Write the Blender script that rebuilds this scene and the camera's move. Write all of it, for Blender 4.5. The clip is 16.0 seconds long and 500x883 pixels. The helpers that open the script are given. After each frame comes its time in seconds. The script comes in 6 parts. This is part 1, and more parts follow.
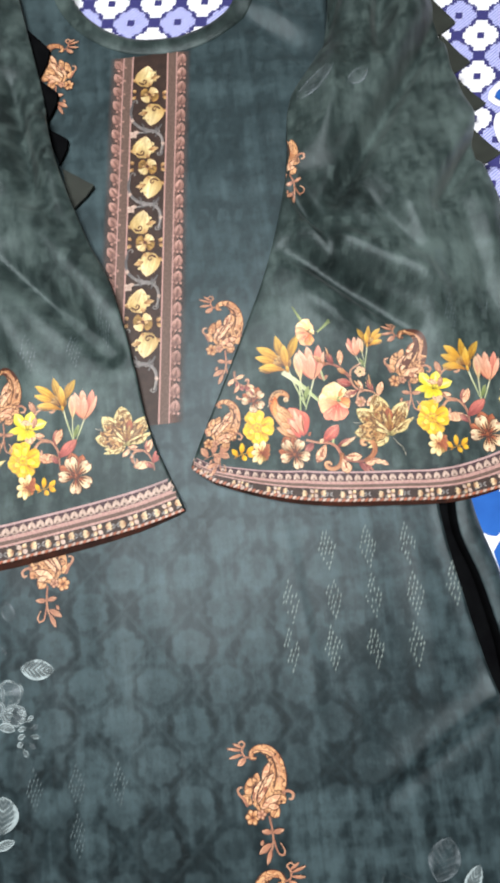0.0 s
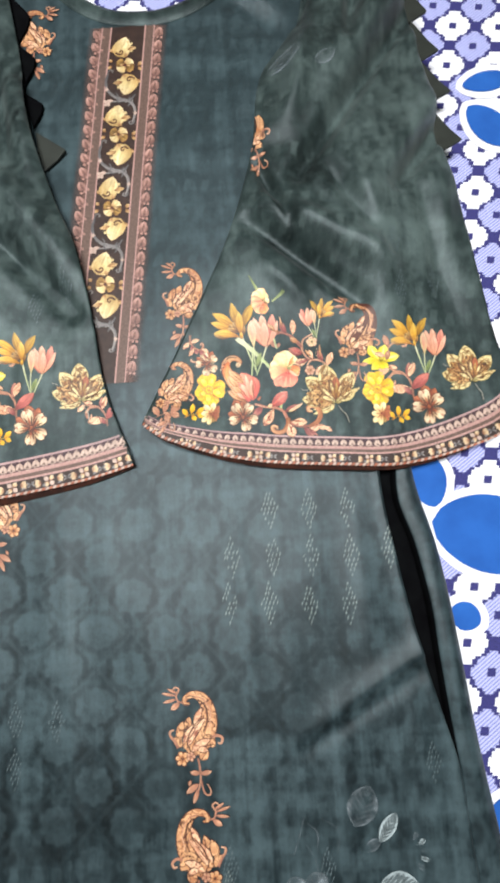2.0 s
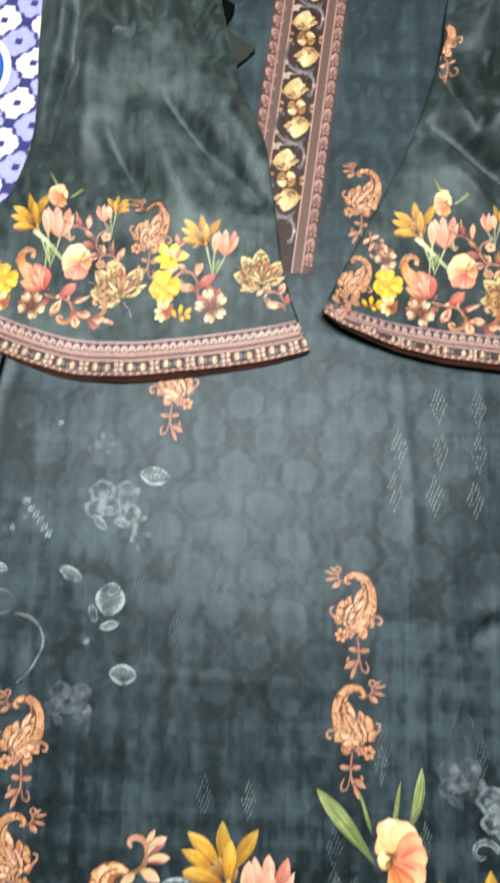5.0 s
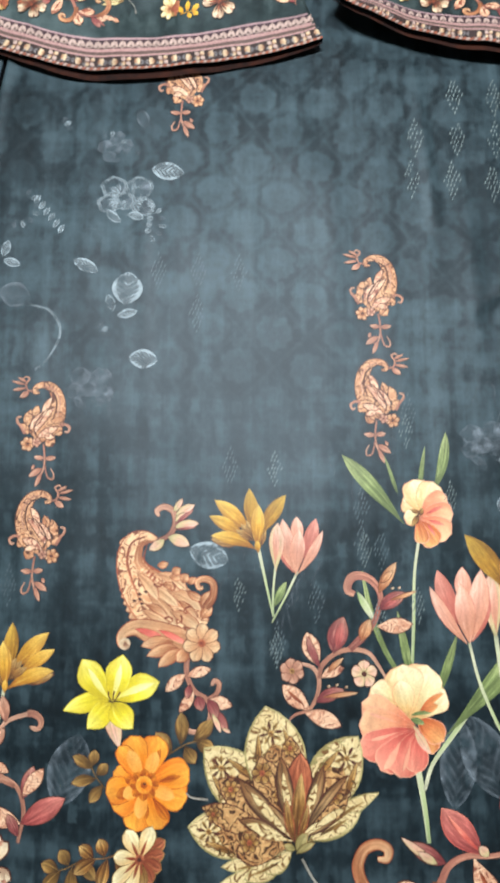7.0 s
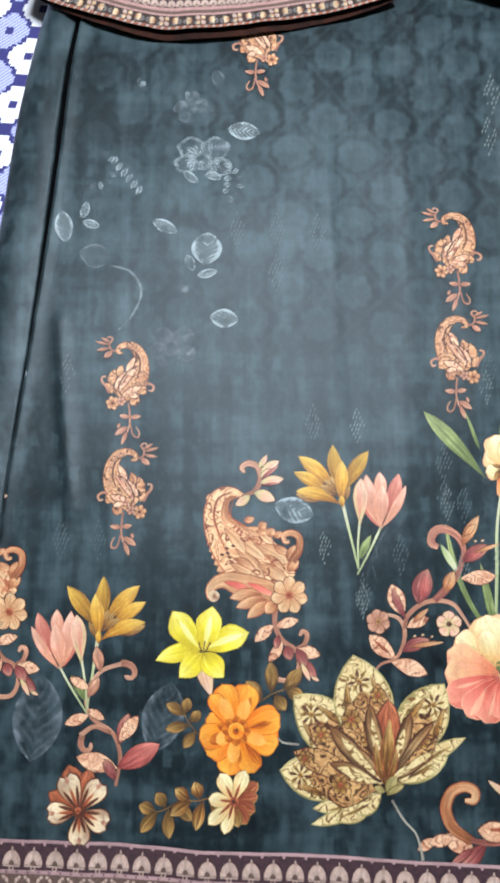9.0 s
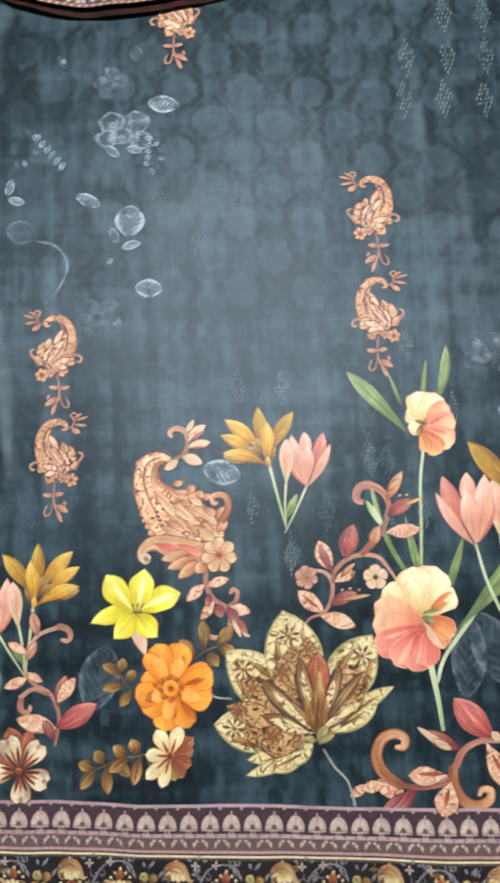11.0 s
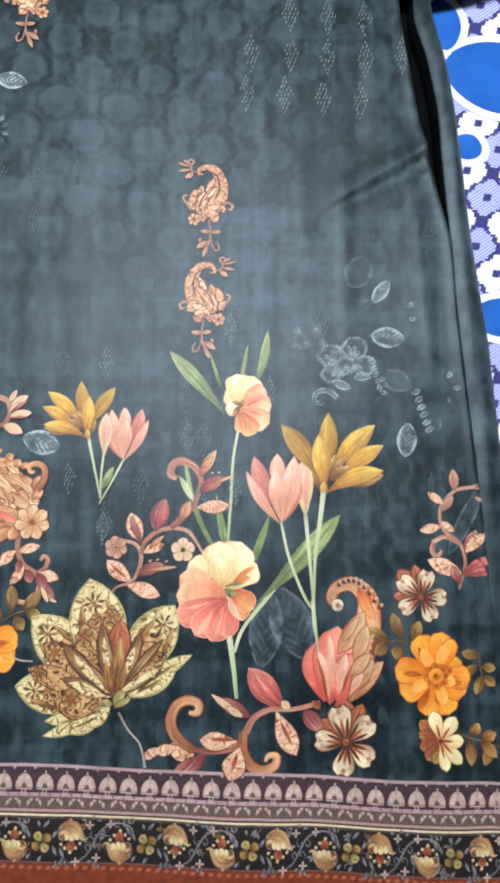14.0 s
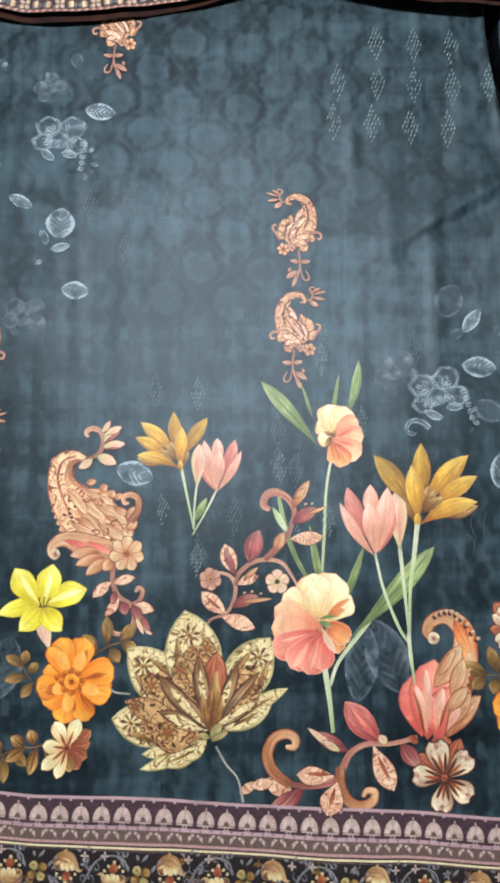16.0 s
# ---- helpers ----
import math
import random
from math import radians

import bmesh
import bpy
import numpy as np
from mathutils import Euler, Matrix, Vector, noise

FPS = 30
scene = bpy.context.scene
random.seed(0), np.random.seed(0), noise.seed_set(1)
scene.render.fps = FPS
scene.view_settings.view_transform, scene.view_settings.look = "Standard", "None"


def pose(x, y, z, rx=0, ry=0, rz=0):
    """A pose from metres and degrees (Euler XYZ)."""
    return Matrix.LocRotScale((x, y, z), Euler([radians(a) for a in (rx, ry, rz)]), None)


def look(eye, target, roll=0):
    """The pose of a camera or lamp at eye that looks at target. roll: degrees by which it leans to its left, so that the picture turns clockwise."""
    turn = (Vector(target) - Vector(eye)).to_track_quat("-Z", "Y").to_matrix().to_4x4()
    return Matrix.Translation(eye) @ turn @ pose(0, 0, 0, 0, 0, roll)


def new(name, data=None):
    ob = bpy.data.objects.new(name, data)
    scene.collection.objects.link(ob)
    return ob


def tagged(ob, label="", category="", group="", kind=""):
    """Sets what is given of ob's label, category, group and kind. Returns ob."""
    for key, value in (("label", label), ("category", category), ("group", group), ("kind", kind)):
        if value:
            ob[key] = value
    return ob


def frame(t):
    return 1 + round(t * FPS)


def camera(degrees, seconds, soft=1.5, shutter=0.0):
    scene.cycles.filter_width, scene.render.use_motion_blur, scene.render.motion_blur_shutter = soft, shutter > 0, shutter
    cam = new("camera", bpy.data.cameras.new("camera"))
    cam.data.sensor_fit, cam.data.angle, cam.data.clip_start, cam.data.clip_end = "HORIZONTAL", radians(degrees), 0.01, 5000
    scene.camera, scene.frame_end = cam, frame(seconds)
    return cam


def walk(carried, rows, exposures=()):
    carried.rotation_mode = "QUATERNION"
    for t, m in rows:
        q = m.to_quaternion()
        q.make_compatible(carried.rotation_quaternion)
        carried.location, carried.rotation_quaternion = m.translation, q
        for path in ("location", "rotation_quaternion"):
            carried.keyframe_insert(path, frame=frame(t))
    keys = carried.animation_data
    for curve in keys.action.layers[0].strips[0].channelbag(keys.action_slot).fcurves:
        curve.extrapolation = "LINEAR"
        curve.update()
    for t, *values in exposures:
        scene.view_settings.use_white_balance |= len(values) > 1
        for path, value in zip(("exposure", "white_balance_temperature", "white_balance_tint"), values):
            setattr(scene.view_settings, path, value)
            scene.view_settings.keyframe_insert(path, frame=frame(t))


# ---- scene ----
cam = camera(62.0, 16.0, soft=3.5, shutter=0.5)
# seconds, eye in metres over the dress, then the turn in degrees
PATH = [
    (0, -0.0022, 0.2179, 0.3345, 7.31, 0.41, -6.46),
    (0.5, -0.0031, 0.2156, 0.3358, 7.22, 0.58, -6.44),
    (1, 0.0109, 0.1986, 0.3386, 7.05, 0.42, -5.64),
    (1.5, 0.0274, 0.1913, 0.3419, 6.97, 0.30, -4.38),
    (2, 0.0340, 0.1845, 0.3434, 6.97, -0.27, -3.75),
    (2.5, 0.0039, 0.1835, 0.3458, 7.13, -0.76, -2.91),
    (3, -0.0492, 0.1857, 0.3456, 7.22, -0.89, -0.97),
    (3.2, -0.0643, 0.1868, 0.3463, 7.12, -0.23, 0.04),
    (5.3, -0.1027, 0.0439, 0.3367, 7.22, 1.01, 1.70),
    (5.5, -0.1093, 0.0059, 0.3353, 7.33, 0.79, 1.51),
    (6, -0.1223, -0.0565, 0.3264, 5.85, 0.66, -0.13),
    (6.5, -0.1228, -0.1046, 0.3183, 5.39, 0.62, -1.30),
    (7, -0.1143, -0.1405, 0.3089, 5.51, 0.11, -0.07),
    (7.5, -0.1370, -0.1522, 0.3079, 4.80, 0.66, -0.27),
    (8, -0.1702, -0.1517, 0.3116, 4.58, 0.71, -0.22),
    (8.2, -0.1749, -0.1525, 0.3108, 4.69, 0.40, -0.22),
    (10.3, -0.1643, -0.2007, 0.3120, 3.91, 0.76, -0.95),
    (10.5, -0.1546, -0.2033, 0.3122, 4.11, 0.64, -1.04),
    (11, -0.1189, -0.1944, 0.3152, 4.16, 0.82, -2.63),
    (11.5, -0.0824, -0.1936, 0.3153, 4.24, 0.53, -3.15),
    (12, -0.0556, -0.1924, 0.3187, 4.17, -0.05, -1.51),
    (12.5, -0.0284, -0.1990, 0.3198, 4.18, -0.44, -0.34),
    (13, -0.0043, -0.2096, 0.3229, 4.05, -0.70, -0.37),
    (13.5, 0.0098, -0.2183, 0.3255, 3.95, -0.70, -0.12),
    (14, 0.0106, -0.2154, 0.3251, 4.03, -1.11, 0.06),
    (14.5, 0.0023, -0.2099, 0.3245, 4.07, -0.92, 0.14),
    (15, -0.0208, -0.2017, 0.3250, 4.14, -0.83, 0.10),
    (15.5, -0.0462, -0.1951, 0.3259, 4.38, -0.73, 0.11),
    (16, -0.0580, -0.1932, 0.3249, 4.33, -0.47, 0.10),
]
EXPOSURES = [(0.0, 0.05, 6350, 10), (3.2, 0.05, 6350, 10), (5.3, 0.18, 6350, 10), (6.0, 0.20, 6250, 10), (6.6, 0.15, 6150, 10), (7.0, 0.05, 5850, 10), (10.3, 0.04, 5720, 10), (16.0, 0.02, 5650, 10)]
walk(cam, [(t, pose(x, y, z, rx, ry, rz)) for t, x, y, z, rx, ry, rz in PATH], EXPOSURES)

# ---- light: one ceiling tube lamp in a plain closed bedroom ----
world = bpy.data.worlds.new("world")
world.use_nodes = True
world.node_tree.nodes["Background"].inputs[0].default_value = (0.75, 0.85, 1.0, 1)
world.node_tree.nodes["Background"].inputs[1].default_value = 0.02
scene.world = world

BED_TOP = -0.020          # height of the bed sheet under the dress
FLOOR = BED_TOP - 0.50
LAMP = (-0.14, 0.34, 1.48)


def area_lamp(name, at, aim, size, size_y, watts, colour):
    data = bpy.data.lights.new(name, "AREA")
    data.shape, data.size, data.size_y, data.energy, data.color = "RECTANGLE", size, size_y, watts, colour
    lamp = new(name, data)
    lamp.matrix_world = look(at, aim)
    return tagged(lamp, "white tube lamp hanging under the ceiling", "lamp")


area_lamp("tube_lamp", LAMP, (-0.10, 0.05, 0.0), 0.8, 0.22, 46.0, (1.0, 0.97, 0.93))


# ---- node helpers ----
class Nodes:
    """A small builder of node graphs for one material."""

    def __init__(self, name, roughness=0.6):
        self.mat = bpy.data.materials.new(name)
        self.mat.use_nodes = True
        self.tree = self.mat.node_tree
        self.bsdf = self.tree.nodes["Principled BSDF"]
        self.bsdf.inputs["Roughness"].default_value = roughness
        self.coords = self.tree.nodes.new("ShaderNodeTexCoord")

    def put(self, socket, value):
        if isinstance(value, (int, float)):
            socket.default_value = value
        elif isinstance(value, tuple):
            socket.default_value = (*value, 1) if len(value) == 3 and socket.type == "RGBA" else value
        elif value is not None:
            self.tree.links.new(value, socket)

    def math(self, op, a, b=None, c=None, clamp=False):
        n = self.tree.nodes.new("ShaderNodeMath")
        n.operation, n.use_clamp = op, clamp
        for i, v in enumerate((a, b, c)):
            self.put(n.inputs[i], v)
        return n.outputs[0]

    def mix(self, f, a, b, kind="MIX"):
        n = self.tree.nodes.new("ShaderNodeMix")
        n.data_type, n.blend_type, n.clamp_factor = "RGBA", kind, True
        self.put(n.inputs[0], f)
        self.put(n.inputs[6], a)
        self.put(n.inputs[7], b)
        return n.outputs[2]

    def ramp(self, f, stops, smooth=False):
        n = self.tree.nodes.new("ShaderNodeValToRGB")
        n.color_ramp.interpolation = "EASE" if smooth else "LINEAR"
        marks = n.color_ramp.elements
        marks[1].position, marks[0].position = stops[-1][0], stops[0][0]
        for p, _ in stops[1:-1]:
            marks.new(p)
        for e, (_, c) in zip(marks, stops):
            e.color = (c, c, c, 1) if isinstance(c, (int, float)) else (*c, 1)
        self.put(n.inputs[0], f)
        return n.outputs[0]

    def scaled(self, sx, sy, sz=1.0, shift=(0, 0, 0), source="Object", turn=0.0):
        n = self.tree.nodes.new("ShaderNodeMapping")
        n.inputs["Scale"].default_value = (sx, sy, sz)
        n.inputs["Location"].default_value = shift
        n.inputs["Rotation"].default_value = (0, 0, radians(turn))
        self.put(n.inputs[0], self.coords.outputs[source])
        return n.outputs[0]

    def noise(self, vector, scale=1.0, detail=3.0, rough=0.5, distortion=0.0):
        n = self.tree.nodes.new("ShaderNodeTexNoise")
        for key, v in (("Vector", vector), ("Scale", scale), ("Detail", detail), ("Roughness", rough), ("Distortion", distortion)):
            self.put(n.inputs[key], v)
        return n.outputs[0]

    def cells(self, vector, scale, feature="F1"):
        n = self.tree.nodes.new("ShaderNodeTexVoronoi")
        n.feature = feature
        self.put(n.inputs["Vector"], vector)
        self.put(n.inputs["Scale"], scale)
        return n.outputs["Distance"]

    def axes(self, vector):
        n = self.tree.nodes.new("ShaderNodeSeparateXYZ")
        self.put(n.inputs[0], vector)
        return n.outputs

    def bump(self, height, strength, distance):
        n = self.tree.nodes.new("ShaderNodeBump")
        self.put(n.inputs["Height"], height)
        n.inputs["Strength"].default_value, n.inputs["Distance"].default_value = strength, distance
        self.put(self.bsdf.inputs["Normal"], n.outputs[0])

    def colour(self, value):
        self.put(self.bsdf.inputs["Base Color"], value)
        return self.mat


def srgb(r, g, b):
    """Linear colour from 0 to 255 paint values."""
    return tuple(((v / 255 + 0.055) / 1.055) ** 2.4 if v > 10 else v / 255 / 12.92 for v in (r, g, b))


def weave(n, strength=0.25):
    """Fine woven relief of thin cloth."""
    x, y, _ = n.axes(n.coords.outputs["Object"])
    wx = n.math("SINE", n.math("MULTIPLY", x, 5200.0))
    wy = n.math("SINE", n.math("MULTIPLY", y, 5200.0))
    fine = n.noise(n.scaled(420, 420), 1.0, 2.0)
    n.bump(n.math("ADD", n.math("MULTIPLY", wx, wy), n.math("MULTIPLY", fine, 2.0)), strength, 0.00025)


def cloth_material(name, green, hearts=1.0, rough=0.39, gloss=0.40, plaid=1.0):
    """Dark teal printed satin: plaid of soft streaks and bands, blots between them, a lattice of pale damask medallions."""
    n = Nodes(name, rough)
    obj = n.coords.outputs["Object"]
    x, y, _ = n.axes(obj)
    streak = n.noise(n.scaled(64, 3.0), 1.0, 4.0, 0.6)
    bands = n.noise(n.scaled(5, 42), 1.0, 3.0, 0.55)
    cloud = n.noise(n.scaled(8, 8), 1.0, 4.0, 0.6)
    blots = n.noise(n.scaled(78, 50), 1.0, 3.0, 0.6)
    tone = n.math("ADD", n.math("MULTIPLY", streak, 0.20 + 0.28 * plaid), n.math("ADD", n.math("MULTIPLY", bands, 0.12 + 0.30 * plaid), n.math("MULTIPLY", cloud, 1.02 - 0.54 * plaid)))
    tone = n.math("MULTIPLY_ADD", blots, 0.30, n.math("SUBTRACT", tone, 0.20))
    dark, mid, pale = green
    base = n.ramp(tone, [(0.46, dark), (0.62, mid), (0.80, pale)])
    # black-navy ground of the flowered hem
    deep = n.math("MULTIPLY_ADD", y, -6.0, -1.15, clamp=True)
    deep = n.math("MULTIPLY", deep, n.math("MULTIPLY_ADD", cloud, 0.9, 0.35, clamp=True))
    base = n.mix(n.math("MULTIPLY", deep, 0.22), base, (0.0055, 0.0085, 0.0130))
    # light on the bodice painted into the cloth: paler with height
    bodice_sheen = n.math("MULTIPLY_ADD", y, 7.0, -1.9, clamp=True)
    base = n.mix(n.math("MULTIPLY", bodice_sheen, 0.30 * hearts), base, pale)
    # cloth grain leans a little more the higher up the dress
    lean = n.math("MULTIPLY", y, n.math("MULTIPLY_ADD", y, 0.18, 0.045))
    col = n.math("SUBTRACT", x, lean)
    row = n.math("MULTIPLY_ADD", x, 0.09, y)
    wob = n.math("SUBTRACT", n.noise(n.scaled(120, 120), 1.0, 2.0), 0.5)

    def grid(value, pitch, start):
        f = n.math("FRACT", n.math("MULTIPLY_ADD", value, 1 / pitch, 40.5 - start / pitch))
        return n.math("MULTIPLY", n.math("SUBTRACT", f, 0.5), pitch)

    def medallion(ox, oy):
        """Distance inside one scalloped medallion of the lattice, and its sidewise share."""
        u, v = grid(col, 0.0523, -0.0952 + ox), grid(row, 0.0556, 0.1312 + oy)
        r = n.math("SQRT", n.math("ADD", n.math("MULTIPLY", u, u), n.math("MULTIPLY", v, v)))
        lobes = n.math("COSINE", n.math("MULTIPLY", n.math("ARCTAN2", v, u), 10.0))
        r2 = n.math("MULTIPLY_ADD", lobes, 0.0007, n.math("MULTIPLY_ADD", wob, 0.0050, r))
        ogee = n.math("ADD", n.math("MULTIPLY", n.math("ABSOLUTE", u), 1 / 0.0262), n.math("MULTIPLY", n.math("ABSOLUTE", v), 1 / 0.0278))
        side = n.math("DIVIDE", n.math("ABSOLUTE", u), n.math("ADD", r, 0.0001))
        return r2, ogee, side

    r1, o1, s1 = medallion(0.0, 0.0)
    r2, o2, s2 = medallion(0.02615, 0.0278)
    d = n.math("MINIMUM", r1, r2)
    first = n.math("LESS_THAN", r1, r2)
    side = n.math("ADD", n.math("MULTIPLY", s1, first), n.math("MULTIPLY", s2, n.math("SUBTRACT", 1.0, first)))
    ogee = n.math("MINIMUM", o1, o2)
    k = n.math("MULTIPLY", d, 40.0)
    disc = n.ramp(k, [(0.0, 0.55), (0.10, 0.85), (0.20, 0.55), (0.30, 0.80), (0.48, 0.95), (0.60, 0.0)], True)
    halo = n.math("MULTIPLY", n.ramp(k, [(0.56, 0.0), (0.66, 1.0), (0.74, 0.8), (0.86, 0.0)], True), n.math("MULTIPLY_ADD", n.math("POWER", side, 3.0), 0.9, 0.1))
    net = n.ramp(n.math("MULTIPLY_ADD", wob, 0.10, ogee), [(0.90, 0.0), (0.965, 1.0), (1.0, 0.5)], True)
    mx = n.math("POWER", n.math("MULTIPLY_ADD", x, 5.0, 0.45), 2.0)
    my = n.math("POWER", n.math("MULTIPLY_ADD", y, 5.0, -0.55), 2.0)
    heart = n.math("POWER", 2.718, n.math("MULTIPLY", n.math("ADD", mx, my), -1.0))
    patchy = n.ramp(n.noise(n.scaled(11, 9, shift=(3.1, 1.7, 0)), 1.0, 2.0), [(0.36, 0.15), (0.62, 1.0)], True)
    where = n.math("MULTIPLY", n.math("MULTIPLY_ADD", heart, 0.80, n.math("MULTIPLY", patchy, 0.16)), n.math("MULTIPLY_ADD", y, 4.0, 1.15, clamp=True))
    where = n.math("MULTIPLY", where, hearts)
    base = n.mix(n.math("MULTIPLY", n.math("MULTIPLY", halo, where), 0.70), base, tuple(0.7 * c for c in dark))
    base = n.mix(n.math("MULTIPLY", n.math("MULTIPLY", disc, where), n.math("MULTIPLY_ADD", blots, 1.0, 0.06, clamp=True)), base, pale)
    base = n.mix(n.math("MULTIPLY", n.math("MULTIPLY", net, where), 0.20), base, pale)
    # rows of soft upright blots, like a worn block print
    bu = n.math("COSINE", n.math("MULTIPLY_ADD", col, 2 * math.pi / 0.0153, n.math("MULTIPLY", wob, 2.6)))
    bv = n.math("COSINE", n.math("MULTIPLY_ADD", row, 2 * math.pi / 0.0243, n.math("MULTIPLY", wob, 2.0)))
    bu, bv = n.math("MULTIPLY_ADD", bu, 0.5, 0.5), n.math("MULTIPLY_ADD", bv, 0.5, 0.5)
    blocks = n.math("MULTIPLY", n.ramp(bu, [(0.45, 0.0), (0.80, 1.0)], True), n.ramp(bv, [(0.35, 0.0), (0.75, 1.0)], True))
    speckle = n.noise(n.scaled(46, 34), 1.0, 3.0, 0.6)
    rows = n.ramp(n.noise(n.scaled(6, 30, shift=(1.3, 5.2, 0)), 1.0, 2.0), [(0.40, 0.0), (0.56, 1.0)], True)
    base = n.mix(n.math("MULTIPLY", n.math("MULTIPLY", n.math("MULTIPLY", blocks, rows), n.ramp(speckle, [(0.36, 0.15), (0.62, 1.0)])), 0.46), base, pale)
    # soft waving chains between the columns
    bend = n.math("MULTIPLY", n.math("SINE", n.math("MULTIPLY", row, 2 * math.pi / 0.0278)), 1.1)
    chain = n.math("MULTIPLY_ADD", n.math("SINE", n.math("MULTIPLY_ADD", col, 2 * math.pi / 0.0174, bend)), 0.5, 0.5)
    knots = n.math("MULTIPLY", n.math("POWER", chain, 3.0), n.ramp(n.noise(n.scaled(10, 6, shift=(7, 2, 0)), 1.0, 2.0), [(0.44, 0.0), (0.64, 1.0)], True))
    base = n.mix(n.math("MULTIPLY", knots, n.math("MULTIPLY_ADD", blots, 0.8, -0.08, clamp=True)), base, pale)
    speck = n.noise(n.scaled(240, 170), 1.0, 3.0, 0.65)
    base = n.mix(n.math("MULTIPLY", n.ramp(speck, [(0.52, 0.0), (0.70, 1.0)]), 0.16), base, pale)
    base = n.mix(n.math("MULTIPLY", n.ramp(speck, [(0.30, 1.0), (0.46, 0.0)]), 0.25), base, dark)
    grain = n.noise(n.scaled(900, 900), 1.0, 2.0)
    base = n.mix(0.22, base, n.ramp(grain, [(0.3, 0.3), (0.7, 1.0)]), "MULTIPLY")
    n.bsdf.inputs["Sheen Weight"].default_value = 0.08
    n.bsdf.inputs["Sheen Roughness"].default_value = 0.4
    n.bsdf.inputs["Specular IOR Level"].default_value = gloss
    n.bsdf.inputs["Specular Tint"].default_value = (0.82, 0.95, 1.0, 1)
    weave(n)
    return n.colour(base)


def plain_cloth(name, a, b, roughness=0.65, scale=60, gloss=0.4):
    n = Nodes(name, roughness)
    n.bsdf.inputs["Specular IOR Level"].default_value = gloss
    weave(n)
    return n.colour(n.ramp(n.noise(n.scaled(scale, scale), 1.0, 4.0), [(0.3, a), (0.7, b)]))


def sheet_material():
    """Cotton bed sheet: stepped white and lilac blossoms, parted by chains of navy squares."""
    n = Nodes("printed_cotton_sheet", 0.8)
    px, py, _ = n.axes(n.coords.outputs["Object"])
    # the weave is pulled askew: rows run along one line, columns along another
    u = n.math("MULTIPLY_ADD", px, 21.2, n.math("MULTIPLY_ADD", py, -5.62, 45.86))
    v = n.math("MULTIPLY_ADD", px, -2.1, n.math("MULTIPLY_ADD", py, -21.92, 55.50))

    def fold(value):
        f = n.math("SUBTRACT", n.math("FRACT", n.math("ADD", value, 0.5)), 0.5)
        return n.math("ABSOLUTE", n.math("DIVIDE", n.math("ROUND", n.math("MULTIPLY", f, 20.0)), 20.0))

    fu, fv = fold(u), fold(v)
    s = n.math("ADD", fu, fv)
    thread = n.noise(n.scaled(700, 700), 1.0, 2.0)
    white = n.ramp(thread, [(0.3, (0.62, 0.65, 0.72)), (0.7, (0.84, 0.86, 0.9))])
    stripe = n.math("GREATER_THAN", n.math("FRACT", n.math("MULTIPLY", n.math("ADD", u, v), 12.0)), 0.45)
    lilac = n.mix(stripe, (0.20, 0.22, 0.50), (0.42, 0.45, 0.72))
    navy = n.ramp(thread, [(0.3, (0.016, 0.016, 0.10)), (0.7, (0.032, 0.032, 0.17))])
    c = n.mix(n.math("LESS_THAN", s, 0.5), lilac, white)
    # chain of small squares along every border
    edge = n.math("LESS_THAN", n.math("ABSOLUTE", n.math("SUBTRACT", s, 0.5)), 0.030)
    c = n.mix(edge, c, navy)
    odd = n.math("LESS_THAN", n.math("FRACT", n.math("MULTIPLY_ADD", fu, 5.0, 0.25)), 0.42)
    near = n.math("LESS_THAN", n.math("ABSOLUTE", n.math("SUBTRACT", s, 0.5)), 0.075)
    c = n.mix(n.math("MULTIPLY", odd, near), c, navy)
    # larger squares where four blossoms meet
    eu, ev = n.math("SUBTRACT", 0.5, fu), n.math("SUBTRACT", 0.5, fv)
    knot = n.math("MINIMUM", n.math("MAXIMUM", eu, fv), n.math("MAXIMUM", fu, ev))
    c = n.mix(n.math("LESS_THAN", knot, 0.13), c, navy)
    eye = n.math("MINIMUM", n.math("MAXIMUM", fu, fv), n.math("MAXIMUM", eu, ev))
    c = n.mix(n.math("LESS_THAN", eye, 0.062), c, navy)
    n.bump(thread, 0.3, 0.0004)
    return n.colour(c)


TEAL = ((0.0018, 0.0042, 0.0052), (0.0084, 0.0168, 0.0202), (0.050, 0.080, 0.090))
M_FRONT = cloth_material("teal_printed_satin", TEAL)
M_SLEEVE = cloth_material("green_printed_satin", ((0.0036, 0.0070, 0.0068), (0.0195, 0.0320, 0.0310), (0.076, 0.108, 0.104)), 0.0, 0.44, 0.36, 0.25)
# dark wrong side, taken to near-black to paint in shade under edges
M_INSIDE_SHADE = plain_cloth("wrong_side_shade_black", (0.0015, 0.0015, 0.002), (0.003, 0.0035, 0.004), 0.95, 60, 0.03)
M_TRIM = plain_cloth("olive_trim_cloth", (0.009, 0.012, 0.009), (0.019, 0.024, 0.019))
M_SHEET = sheet_material()
M_WALL = plain_cloth("wall_paint", (0.26, 0.25, 0.23), (0.32, 0.31, 0.28), 0.9, 4)
M_FLOOR = plain_cloth("floor_cement", (0.25, 0.23, 0.21), (0.33, 0.31, 0.28), 0.6, 6)


